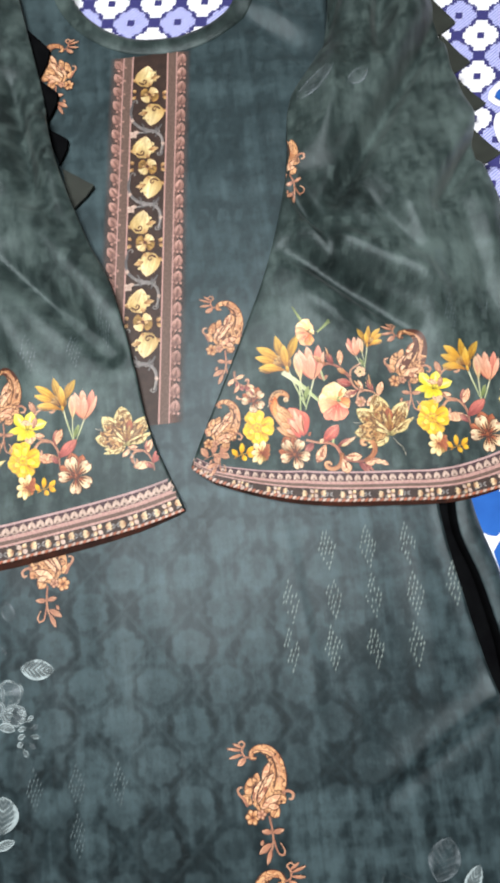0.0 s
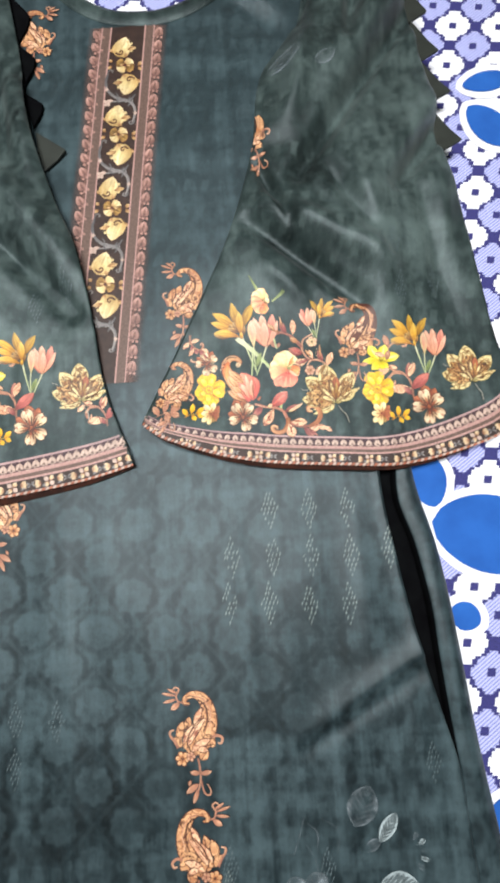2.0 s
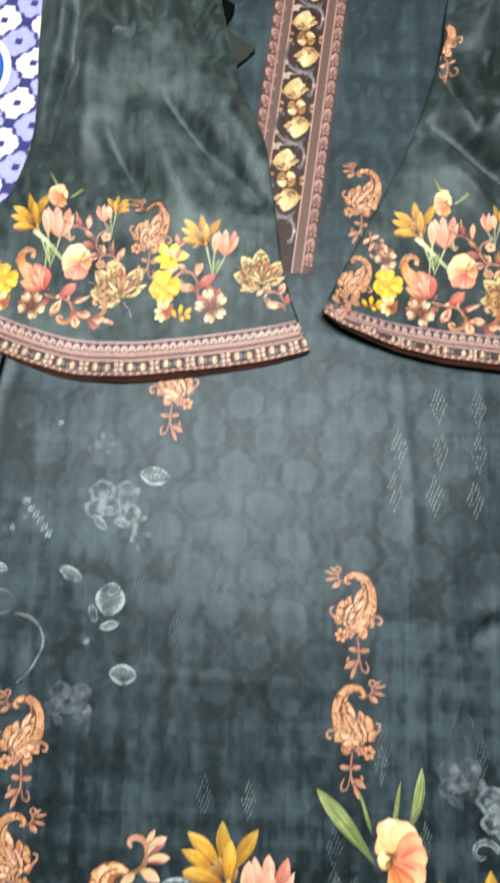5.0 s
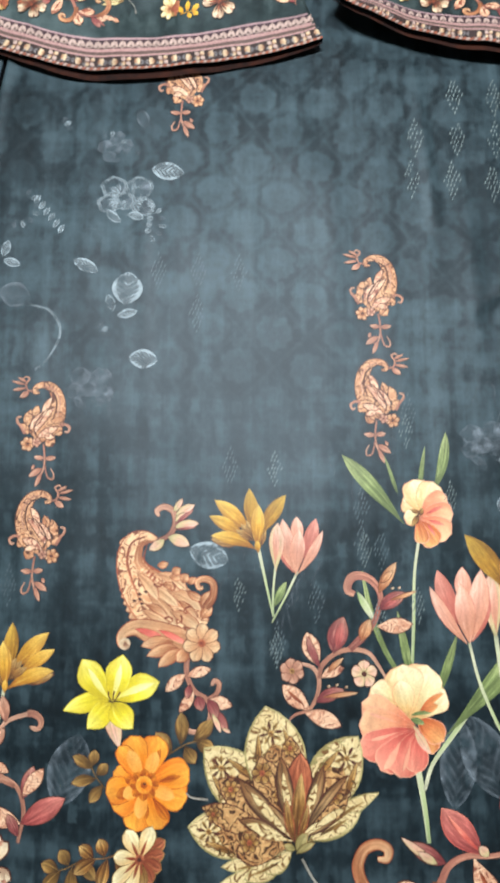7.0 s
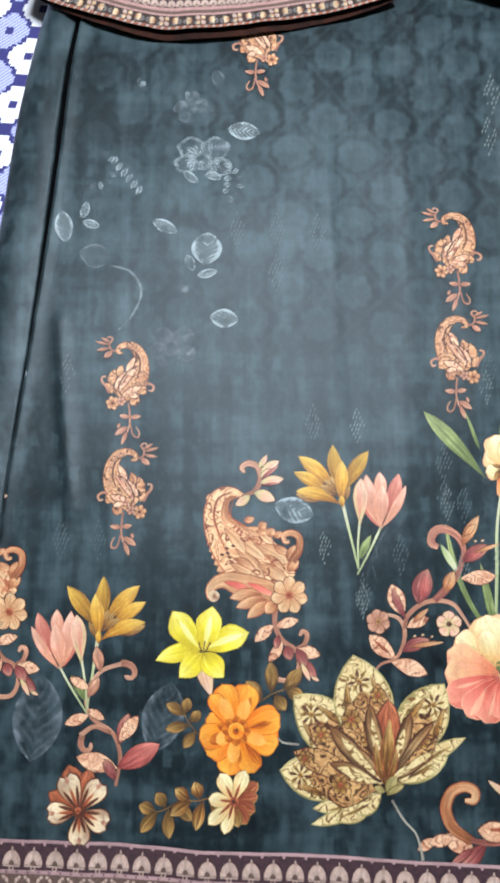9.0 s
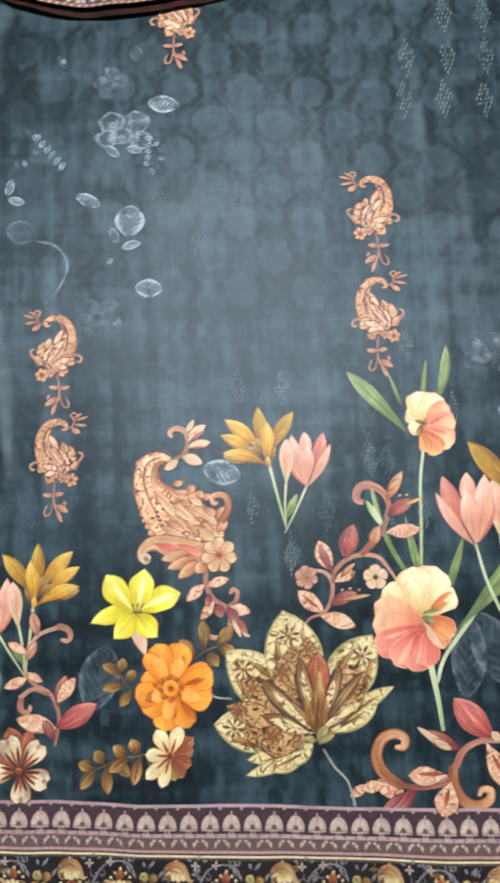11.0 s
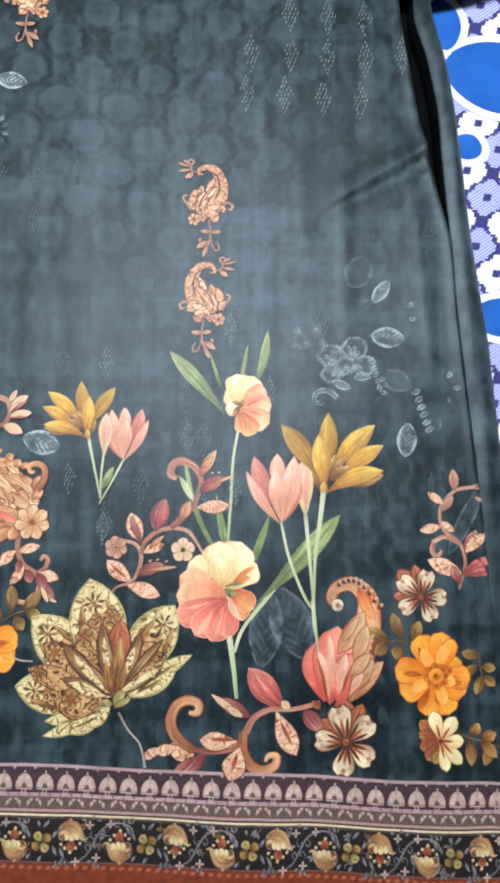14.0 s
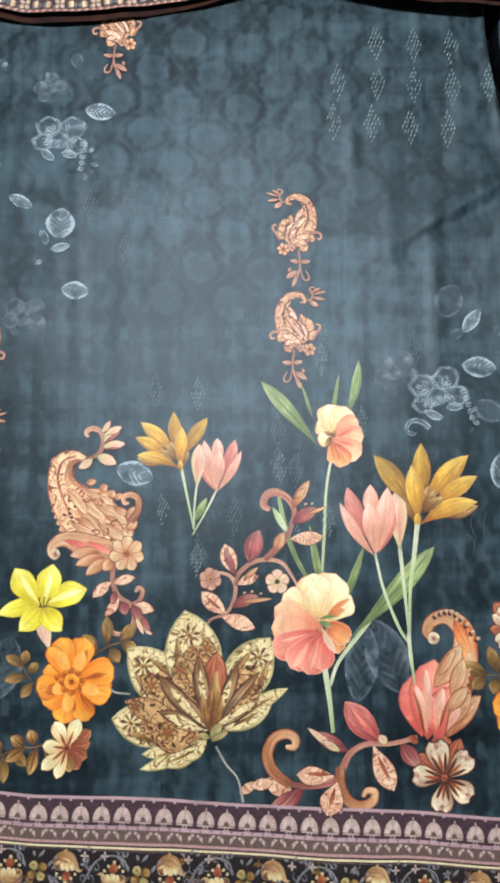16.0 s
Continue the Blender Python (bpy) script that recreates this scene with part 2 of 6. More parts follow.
# ---- shape of the cloth ----
def lerp_table(rows, y):
    """Smooth value at y from rows (y, value) in rising order."""
    n = len(rows)
    y = min(max(y, rows[0][0]), rows[-1][0])
    i = 0
    while i < n - 2 and y > rows[i + 1][0]:
        i += 1

    def slope(k):
        lo, hi = rows[max(k - 1, 0)], rows[min(k + 1, n - 1)]
        return (hi[1] - lo[1]) / (hi[0] - lo[0])

    h = rows[i + 1][0] - rows[i][0]
    t = (y - rows[i][0]) / h
    a, b = rows[i][1], rows[i + 1][1]
    return (2 * t ** 3 - 3 * t * t + 1) * a + (t ** 3 - 2 * t * t + t) * h * slope(i) + (3 * t * t - 2 * t ** 3) * b + (t ** 3 - t * t) * h * slope(i + 1)


def wave(x, y, scale, seed=0.0):
    return noise.noise(Vector((x * scale, y * scale, seed)))


def ridge(x, y, a, b, high, wide):
    """A soft fold from a to b that dies away at both ends."""
    ax, ay, bx, by = *a, *b
    dx, dy = bx - ax, by - ay
    s = ((x - ax) * dx + (y - ay) * dy) / (dx * dx + dy * dy)
    c = min(max(s, 0.0), 1.0)
    d2 = (x - ax - c * dx) ** 2 + (y - ay - c * dy) ** 2
    return high * math.exp(-d2 / (wide * wide)) * (0.35 + 0.65 * math.sin(math.pi * min(max(0.08 + 0.84 * c, 0), 1)))


def pleat(x, y, a, b, high, gentle, steep):
    """A fold from a to b with a gentle slope on its left and a steep one on its right."""
    dx, dy = b[0] - a[0], b[1] - a[1]
    long = math.hypot(dx, dy)
    s = ((x - a[0]) * dx + (y - a[1]) * dy) / (long * long)
    d = ((y - a[1]) * dx - (x - a[0]) * dy) / long
    ends = math.exp(-(max(-s, s - 1, 0.0) * long / 0.012) ** 2) * min(max(1.3 * s, 0.0), 1.0)
    return high * ends * math.exp(-(d / (gentle if d > 0 else steep)) ** 2)


def front_height(x, y):
    z = 0.0010 * wave(x, y, 13, 1.0) + 0.0008 * wave(x * 2.2, y * 0.6, 16, 2.0)
    z += pleat(x, y, (0.050, -0.014), (0.164, 0.052), 0.0030, 0.012, 0.0034)
    z += ridge(x, y, (0.055, 0.10), (0.062, -0.03), 0.0005, 0.008)
    z += ridge(x, y, (0.118, 0.17), (0.122, 0.06), 0.0008, 0.008)
    z += ridge(x, y, (0.090, 0.02), (0.095, -0.12), 0.0006, 0.008)
    z += ridge(x, y, (-0.322, -0.05), (-0.310, -0.19), 0.0022, 0.006)
    z += ridge(x, y, (-0.06, -0.20), (-0.05, 0.10), 0.0008, 0.012)
    # pressed creases left from folding
    z += ridge(x, y, (-0.36, -0.043), (0.02, -0.052), 0.0003, 0.0045) + ridge(x, y, (-0.118, 0.19), (-0.104, -0.24), 0.0003, 0.0045)
    z += ridge(x, y, (-0.20, 0.10), (-0.19, -0.10), 0.0006, 0.006) + ridge(x, y, (0.02, 0.19), (0.03, 0.06), 0.0011, 0.006)
    z += ridge(x, y, (0.150, 0.03), (0.162, -0.14), 0.0008, 0.006) - ridge(x, y, (0.066, -0.014), (0.170, 0.042), 0.0014, 0.006)
    if y > 0.5:
        z += ridge(x, y, (0.020, 0.690), (0.095, 0.640), 0.0050, 0.012) - ridge(x, y, (0.045, 0.660), (0.090, 0.610), 0.0040, 0.010) + ridge(x, y, (0.065, 0.60), (0.055, 0.54), 0.0025, 0.010)
    if y < -0.42:
        z += 0.0012 * math.sin(x * 42 + 0.8) * min((-0.42 - y) / 0.06, 1.0)
    return z


def sleeve_height(x, y, folds, seed, air=0.0):
    z = air + 0.0062 + 0.0030 * min(max((y - 0.30) / 0.15, 0.0), 1.0) + 0.0036 * wave(x, y, 11, seed) + 0.0013 * wave(x * 1.3, y, 27, seed + 3) + 0.0005 * wave(x, y, 60, seed + 5)
    for a, b, high, wide in folds:
        z += ridge(x, y, a, b, high * (2.1 if high > 0 else 3.4), wide * (1.05 if high > 0 else 0.85))
    return max(z, 0.0028)


FOLDS_R = [((0.215, 0.625), (0.095, 0.455), -0.0055, 0.012), ((0.190, 0.63), (0.080, 0.50), 0.0060, 0.014),
           ((0.245, 0.545), (0.150, 0.435), 0.0045, 0.013), ((0.235, 0.51), (0.180, 0.44), -0.0045, 0.010),
           ((0.050, 0.415), (0.140, 0.340), -0.0040, 0.009), ((0.065, 0.43), (0.165, 0.365), 0.0055, 0.011),
           ((0.060, 0.47), (0.085, 0.41), -0.003, 0.006), ((0.135, 0.45), (0.165, 0.32), 0.0035, 0.016),
           ((0.110, 0.585), (0.090, 0.50), 0.0035, 0.010), ((0.200, 0.43), (0.215, 0.33), -0.0022, 0.012), ((0.150, 0.40), (0.120, 0.46), -0.003, 0.010),
           ((0.230, 0.47), (0.205, 0.38), 0.003, 0.014), ((0.060, 0.375), (0.090, 0.345), 0.003, 0.008), ((0.165, 0.66), (0.150, 0.585), -0.004, 0.010),
           ((0.075, 0.60), (0.130, 0.655), 0.005, 0.012), ((0.105, 0.61), (0.145, 0.70), -0.004, 0.007)]
FOLDS_R += [((0.170, 0.61), (0.080, 0.49), -0.0026, 0.016), ((0.210, 0.575), (0.168, 0.515), -0.0024, 0.012), ((0.120, 0.60), (0.085, 0.545), 0.0022, 0.012)]
FOLDS_L = [((-0.270, 0.52), (-0.290, 0.40), -0.0045, 0.010), ((-0.245, 0.54), (-0.255, 0.40), 0.0060, 0.015),
           ((-0.185, 0.43), (-0.105, 0.345), -0.0042, 0.010), ((-0.165, 0.47), (-0.100, 0.38), 0.0050, 0.014),
           ((-0.225, 0.68), (-0.190, 0.50), 0.0060, 0.016), ((-0.255, 0.645), (-0.225, 0.50), -0.005, 0.012),
           ((-0.205, 0.42), (-0.160, 0.33), 0.004, 0.014), ((-0.175, 0.60), (-0.160, 0.48), -0.0035, 0.010), ((-0.235, 0.40), (-0.200, 0.34), -0.003, 0.010),
           ((-0.150, 0.56), (-0.135, 0.47), 0.0035, 0.010), ((-0.285, 0.58), (-0.280, 0.50), 0.004, 0.012), ((-0.215, 0.60), (-0.200, 0.50), -0.004, 0.010), ((-0.30, 0.36), (-0.27, 0.30), 0.003, 0.012)]


def puff(x, y, inner, outer):
    """Air caught in a sleeve: it swells between its edges above the cuff."""
    a, b = lerp_table(inner, y), lerp_table(outer, y)
    u = min(max((x - a) / (b - a), 0.0), 1.0)
    return 0.0125 * math.sin(math.pi * u) ** 0.8 * min(max((y - 0.31) / 0.10, 0.0), 1.0)


def right_height(x, y):
    z = sleeve_height(x, y, FOLDS_R, 7.0, puff(x, y, R_IN, R_OUT))
    return z + 0.0045 * math.exp(-((y - 0.205) / 0.035) ** 2) + 0.0070 * math.exp(-((x + 0.03) / 0.045) ** 2 - ((y - 0.235) / 0.030) ** 2)


def left_height(x, y):
    return sleeve_height(x, y, FOLDS_L, 11.0, puff(x, y, L_IN, L_OUT)) + 0.0010 * math.exp(-((y - 0.195) / 0.030) ** 2)


def mesh_object(name, verts, faces, mats, parent=None, uvs=None, index=None, smooth=True):
    me = bpy.data.meshes.new(name)
    me.from_pydata(verts, [], faces)
    for m in mats:
        me.materials.append(m)
    if uvs is not None:
        layer = me.uv_layers.new(name="UVMap")
        flat = np.array([uvs[v] for f in faces for v in f], dtype=np.float32).ravel()
        layer.data.foreach_set("uv", flat)
    if index is not None:
        me.polygons.foreach_set("material_index", index)
    if smooth:
        me.polygons.foreach_set("use_smooth", [True] * len(faces))
    me.update()
    ob = new(name, me)
    if parent:
        ob.parent = parent
    return ob


def cloth_sheet(name, at, nu, nv, height, mats, parent, thick=0.0012, drop=0.0, keep=None, under=1, shade=None):
    """A cloth panel over a grid of plan points at(u, v), with an edge turned down by thick + drop."""
    verts, faces, index = [], [], []
    ids = {}
    for j in range(nv + 1):
        for i in range(nu + 1):
            x, y = at(i / nu, j / nv)
            if keep and not keep(x, y):
                continue
            ids[i, j] = len(verts)
            verts.append((x, y, height(x, y)))
    for j in range(nv):
        for i in range(nu):
            q = [(i, j), (i + 1, j), (i + 1, j + 1), (i, j + 1)]
            if all(k in ids for k in q):
                faces.append([ids[k] for k in q])
    ax, ay, bx, by = *at(0, 0.5), *at(1, 0.5)
    if bx < ax:
        faces = [f[::-1] for f in faces]
    index = [shade(*verts[f[0]][:2]) if shade else 0 for f in faces]
    # turned-down rim
    count = {}
    for f in faces:
        for a, b in zip(f, f[1:] + f[:1]):
            count[a, b] = True
    rim = [(a, b) for a, b in count if (b, a) not in count]
    low = {}
    for a, _ in rim:
        x, y, z = verts[a]
        low[a] = len(verts)
        verts.append((x, y, z - thick - drop))
    for a, b in rim:
        if b in low:
            faces.append([b, a, low[a], low[b]])
            index.append(under)
    return mesh_object(name, verts, faces, mats, parent, index=index)


# ---- room and bed ----
def slab(name, x0, x1, y0, y1, z0, z1, mat, label, bevel=0.0, kind="structure"):
    bm = bmesh.new()
    bmesh.ops.create_cube(bm, size=1.0)
    bmesh.ops.scale(bm, vec=(x1 - x0, y1 - y0, z1 - z0), verts=bm.verts)
    bmesh.ops.translate(bm, vec=((x0 + x1) / 2, (y0 + y1) / 2, (z0 + z1) / 2), verts=bm.verts)
    if bevel:
        bmesh.ops.bevel(bm, geom=bm.edges[:], offset=bevel, segments=4, affect="EDGES", profile=0.5)
    me = bpy.data.meshes.new(name)
    bm.to_mesh(me)
    bm.free()
    me.materials.append(mat)
    return tagged(new(name, me), label, kind=kind)


RX0, RX1, RY0, RY1, TOP = -1.9, 1.7, -1.7, 2.0, 2.2
slab("floor", RX0, RX1, RY0, RY1, FLOOR - 0.1, FLOOR, M_FLOOR, "plain grey cement floor of a bedroom")
slab("ceiling", RX0, RX1, RY0, RY1, TOP, TOP + 0.1, M_WALL, "plain grey-beige painted ceiling")
slab("wall_north", RX0, RX1, RY1, RY1 + 0.1, FLOOR, TOP, M_WALL, "plain grey-beige painted wall")
slab("wall_south", RX0, RX1, RY0 - 0.1, RY0, FLOOR, TOP, M_WALL, "plain grey-beige painted wall")
slab("wall_east", RX1, RX1 + 0.1, RY0, RY1, FLOOR, TOP, M_WALL, "plain grey-beige painted wall")
slab("wall_west", RX0 - 0.1, RX0, RY0, RY1, FLOOR, TOP, M_WALL, "plain grey-beige painted wall")
bed = slab("bed_sheet", -0.95, 0.85, -0.95, 1.15, FLOOR + 0.002, BED_TOP, M_SHEET,
           "white, lilac and navy printed cotton sheet drawn over a bed", 0.04, kind="")
tagged(bed, "white, lilac and navy printed cotton sheet drawn over a bed", "bed sheet")

# ---- the dress ----
kameez = tagged(new("kameez"), "dark teal printed dress laid flat on a patterned bed sheet", "dress")

LEFT_EDGE = [(-0.52, -0.385), (-0.30, -0.369), (-0.175, -0.359), (-0.063, -0.344), (0.078, -0.327), (0.187, -0.315), (0.45, -0.26), (0.74, -0.21)]
RIGHT_EDGE = [(-0.52, 0.216), (-0.272, 0.200), (-0.186, 0.193), (-0.084, 0.184), (-0.030, 0.181), (0.013, 0.171), (0.056, 0.1615), (0.117, 0.151), (0.191, 0.143), (0.45, 0.145), (0.74, 0.14)]
BACK_LEFT = [(-0.52, -0.4), (-0.175, -0.392), (0.078, -0.369), (0.2, -0.348), (0.45, -0.27), (0.74, -0.21)]
BACK_RIGHT = [(-0.52, 0.236), (-0.30, 0.224), (-0.116, 0.2115), (-0.016, 0.1995), (0.062, 0.193), (0.1255, 0.186), (0.191, 0.172), (0.45, 0.15), (0.74, 0.14)]
SLIT_GAP = [(-0.10, 0.0012), (-0.030, 0.0016), (0.0, 0.006), (0.027, 0.0105), (0.0555, 0.0150), (0.09, 0.0190), (0.134, 0.0185), (0.170, 0.0130), (0.20, 0.0150)]
HEM_Y, TOP_Y = -0.520, 0.74
NECK = (-0.037, 0.720, 0.085, 0.077)


def hem_drop(x):
    """How far the hem line sinks from left to right."""
    return -0.050 * (x + 0.18)


def outside_neck(x, y, grow=1.08):
    cx, cy, a, b = NECK
    if y > cy:
        return abs(x - cx) > a * grow
    return ((x - cx) / (a * grow)) ** 2 + ((y - cy) / (b * grow)) ** 2 > 1.0


def front_at(u, v):
    y = HEM_Y + v * (TOP_Y - HEM_Y)
    x = lerp_table(LEFT_EDGE, y) * (1 - u) + lerp_table(RIGHT_EDGE, y) * u
    return x, y + hem_drop(x) * (1 - v) ** 6


def front_lift(x, y):
    """The front panel rides up a little along its side slits."""
    edge = min(x - lerp_table(LEFT_EDGE, y), lerp_table(RIGHT_EDGE, y) - x)
    return front_height(x, y) + 0.0015 * math.exp(-(edge / 0.006) ** 2)


front = cloth_sheet("front_panel", front_at, 210, 420, front_lift, [M_FRONT, M_INSIDE_SHADE], kameez, 0.0020, 0.001, outside_neck)
tagged(front, "dark teal satin front with flowered hem and faded medallions")


def slit_gap(y, side):
    """Width of the black gap between the front's edge and the back's margin."""
    if side > 0:
        return lerp_table(SLIT_GAP, y)
    return 0.0010 + 0.0050 * min(max((y + 0.25) / 0.35, 0.0), 1.0)


def back_at(u, v):
    y = HEM_Y - 0.004 + v * (TOP_Y - HEM_Y)
    x = (lerp_table(BACK_LEFT, y) + 0.003) * (1 - u) + (lerp_table(BACK_RIGHT, y) - 0.003) * u
    return x, y + hem_drop(x) * (1 - v) ** 6


# floor of the slits; their deep shade is put into its near-black colour
back = cloth_sheet("back_panel", back_at, 60, 120, lambda x, y: -0.0165 + 0.0010 * wave(x * 3, y, 20, 5.0), [M_INSIDE_SHADE, M_INSIDE_SHADE], kameez, 0.0030, 0.0, outside_neck)
tagged(back, "dark unprinted wrong side of the back, blackened for the shade inside the slits")


def margin(side):
    """Printed strip of the back that shows beside a side slit, rolled up at its inner edge."""
    edge, outer = (RIGHT_EDGE, BACK_RIGHT) if side > 0 else (LEFT_EDGE, BACK_LEFT)

    def at(u, v):
        y = HEM_Y - 0.004 + v * (0.45 - HEM_Y)
        x0 = lerp_table(edge, y) + side * slit_gap(y, side)
        return x0 + (lerp_table(outer, y) - x0) * u, y + hem_drop(x0) * (1 - v) ** 6

    def height(x, y):
        x0 = lerp_table(edge, y) + side * slit_gap(y, side)
        f = (x - x0) / (lerp_table(outer, y) - x0 + side * 1e-5)
        return -0.0022 + 0.0022 * math.sin(math.pi * min(max(f, 0.0), 1.0)) - 0.006 * max(f - 0.75, 0.0) + 0.0009 * wave(x * 3, y, 22, 5.0)

    return cloth_sheet("side_margin", at, 14, 160, height, [M_FRONT, M_INSIDE_SHADE], kameez, 0.0130, 0.0)


tagged(margin(1), "dark teal satin margin beside the side slit")
tagged(margin(-1), "dark teal satin margin beside the side slit")

# sleeves: inner edge, outer edge and hem line in plan
R_IN = [(0.20, -0.060), (0.245, -0.047), (0.325, -0.008), (0.401, 0.029), (0.483, 0.056), (0.559, 0.070), (0.608, 0.105), (0.667, 0.116), (0.74, 0.12)]
R_OUT = [(0.20, 0.265), (0.325, 0.249), (0.383, 0.241), (0.465, 0.227), (0.522, 0.222), (0.605, 0.214), (0.74, 0.200)]
R_HEM = [(0.0, 0.244), (0.08, 0.230), (0.29, 0.210), (0.53, 0.201), (0.69, 0.199), (0.90, 0.214), (1.0, 0.230)]
L_IN = [(0.20, -0.052), (0.212, -0.056), (0.276, -0.078), (0.334, -0.087), (0.401, -0.099), (0.449, -0.118), (0.522, -0.138), (0.609, -0.151), (0.74, -0.172)]
L_OUT = [(0.20, -0.375), (0.327, -0.342), (0.350, -0.319), (0.414, -0.305), (0.505, -0.308), (0.618, -0.301), (0.659, -0.253), (0.74, -0.20)]
L_HEM = [(0.0, 0.212), (0.14, 0.202), (0.40, 0.190), (0.50, 0.187), (0.65, 0.190), (0.88, 0.214), (1.0, 0.235)]


def sleeve_plan(inner, outer, hem):
    def at(u, v):
        y0 = lerp_table(hem, u)
        y = y0 + v * (TOP_Y - y0)
        return lerp_table(inner, y) * (1 - u) + lerp_table(outer, y) * u, y
    return at


right_at, left_at = sleeve_plan(R_IN, R_OUT, R_HEM), sleeve_plan(L_IN, L_OUT, L_HEM)
right_sleeve = tagged(cloth_sheet("sleeve", right_at, 110, 170, right_height, [M_SLEEVE, M_INSIDE_SHADE], kameez, 0.0022),
                      "wide dark green sleeve with flowered cuff, folded across the front")
left_sleeve = tagged(cloth_sheet("sleeve", left_at, 110, 170, left_height, [M_SLEEVE, M_INSIDE_SHADE], kameez, 0.0022),
                     "wide dark green sleeve with flowered cuff, folded across the front")


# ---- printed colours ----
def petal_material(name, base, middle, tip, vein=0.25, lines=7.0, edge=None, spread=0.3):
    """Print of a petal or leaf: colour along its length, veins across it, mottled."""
    n = Nodes(name, 0.55)
    u, v, _ = n.axes(n.coords.outputs["UV"])
    mottle = n.noise(n.scaled(170, 170), 1.0, 3.0, 0.6)
    along = n.math("ADD", v, n.math("MULTIPLY", n.math("SUBTRACT", mottle, 0.5), spread))
    c = n.ramp(along, [(0.0, tuple(0.55 * b for b in base)), (0.16, base), (0.50, middle), (0.95, tip)])
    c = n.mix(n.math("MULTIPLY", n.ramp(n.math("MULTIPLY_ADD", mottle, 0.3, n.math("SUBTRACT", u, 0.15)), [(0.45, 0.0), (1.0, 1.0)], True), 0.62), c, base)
    mix = n.tree.nodes.new("ShaderNodeVectorMath")
    mix.operation = "ADD"
    n.put(mix.inputs[0], n.scaled(lines * 1.3, 1.1, source="UV"))
    n.put(mix.inputs[1], n.scaled(38, 38))
    streaks = n.noise(mix.outputs[0], 1.0, 4.0, 0.65)
    c = n.mix(n.math("MULTIPLY", n.ramp(streaks, [(0.40, 0.0), (0.66, 1.0)]), min(vein * 2.2, 0.85)), c, tuple(0.55 * b for b in base))
    c = n.mix(n.math("MULTIPLY", n.ramp(streaks, [(0.32, 1.0), (0.46, 0.0)]), 0.45), c, tuple(min(1.15 * t, 1.0) for t in tip))
    rib = n.math("ABSOLUTE", n.math("SUBTRACT", u, n.math("MULTIPLY_ADD", mottle, 0.10, 0.45)))
    c = n.mix(n.math("MULTIPLY", n.ramp(rib, [(0.02, 1.0), (0.10, 0.0)]), min(vein * 1.4, 0.6)), c, tuple(0.45 * b for b in base))
    if edge:
        rim = n.math("ABSOLUTE", n.math("SUBTRACT", u, 0.5))
        c = n.mix(n.ramp(rim, [(0.36, 0.0), (0.48, 0.9)]), c, edge)
    wear = n.noise(n.scaled(60, 34), 1.0, 4.0, 0.6)
    c = n.mix(n.ramp(wear, [(0.42, 0.0), (0.72, 0.42)]), c, tuple(0.35 * b for b in base))
    grain = n.noise(n.scaled(900, 900), 1.0, 2.0)
    c = n.mix(0.36, c, n.ramp(grain, [(0.3, 0.35), (0.7, 1.0)]), "MULTIPLY")
    weave(n, 0.15)
    return n.colour(c)


def filigree_material(name, light, middle, dark, scale=190.0, line=0.10):
    """Ornamental print: small cells of light and middle tone parted by fine dark lines."""
    n = Nodes(name, 0.55)
    bend = n.tree.nodes.new("ShaderNodeVectorMath")
    bend.operation = "MULTIPLY_ADD"
    noise_node = n.tree.nodes.new("ShaderNodeTexNoise")
    noise_node.inputs["Scale"].default_value = scale * 0.6
    n.put(noise_node.inputs["Vector"], n.coords.outputs["Object"])
    n.put(bend.inputs[0], noise_node.outputs["Color"])
    bend.inputs[1].default_value = (2.2 / scale, 2.2 / scale, 0)
    n.put(bend.inputs[2], n.scaled(1, 1, 0))
    swirl = n.noise(bend.outputs[0], scale * 0.30, 1.5, 0.45)
    f = n.math("FRACT", n.math("MULTIPLY", swirl, 9.0))
    blot = n.noise(n.scaled(scale * 0.30, scale * 0.30, 0), 1.0, 3.0)
    c = n.ramp(n.math("MULTIPLY_ADD", f, 0.30, n.math("MULTIPLY", blot, 0.8)), [(0.34, middle), (0.66, light)])
    c = n.mix(n.ramp(n.math("ABSOLUTE", n.math("SUBTRACT", f, 0.5)), [(line * 0.6, 1.0), (line * 1.5, 0.0)]), c, dark)
    dots = n.cells(bend.outputs[0], scale * 1.1, "F1")
    c = n.mix(n.math("MULTIPLY", n.ramp(dots, [(0.16, 1.0), (0.24, 0.0)]), 0.55), c, dark)
    c = n.mix(0.30, c, n.ramp(n.noise(n.scaled(900, 900), 1.0, 2.0), [(0.3, 0.3), (0.7, 1.0)]), "MULTIPLY")
    weave(n, 0.15)
    return n.colour(c)


def faint_material(name, tone, cover):
    """A washed-out grey print through which the ground shows."""
    n = Nodes(name, 0.6)
    u, v, _ = n.axes(n.coords.outputs["UV"])
    n.colour(n.ramp(n.noise(n.scaled(120, 120), 1.0, 3.0), [(0.3, tuple(0.55 * t for t in tone)), (0.7, tone)]))
    rim = n.math("ABSOLUTE", n.math("SUBTRACT", u, 0.5))
    ribs = n.math("POWER", n.math("MULTIPLY_ADD", n.math("SINE", n.math("MULTIPLY_ADD", v, 44.0, n.math("MULTIPLY", rim, -26.0))), 0.5, 0.5), 2.0)
    body = n.math("ADD", n.math("MULTIPLY", ribs, 0.32), n.ramp(rim, [(0.30, 0.20), (0.45, 1.0)]))
    patch = n.ramp(n.noise(n.scaled(110, 110), 1.0, 3.0), [(0.32, 0.05), (0.66, 0.85)])
    n.put(n.bsdf.inputs["Alpha"], n.math("MULTIPLY", body, n.math("MULTIPLY", patch, cover * 1.6), clamp=True))
    return n.mat


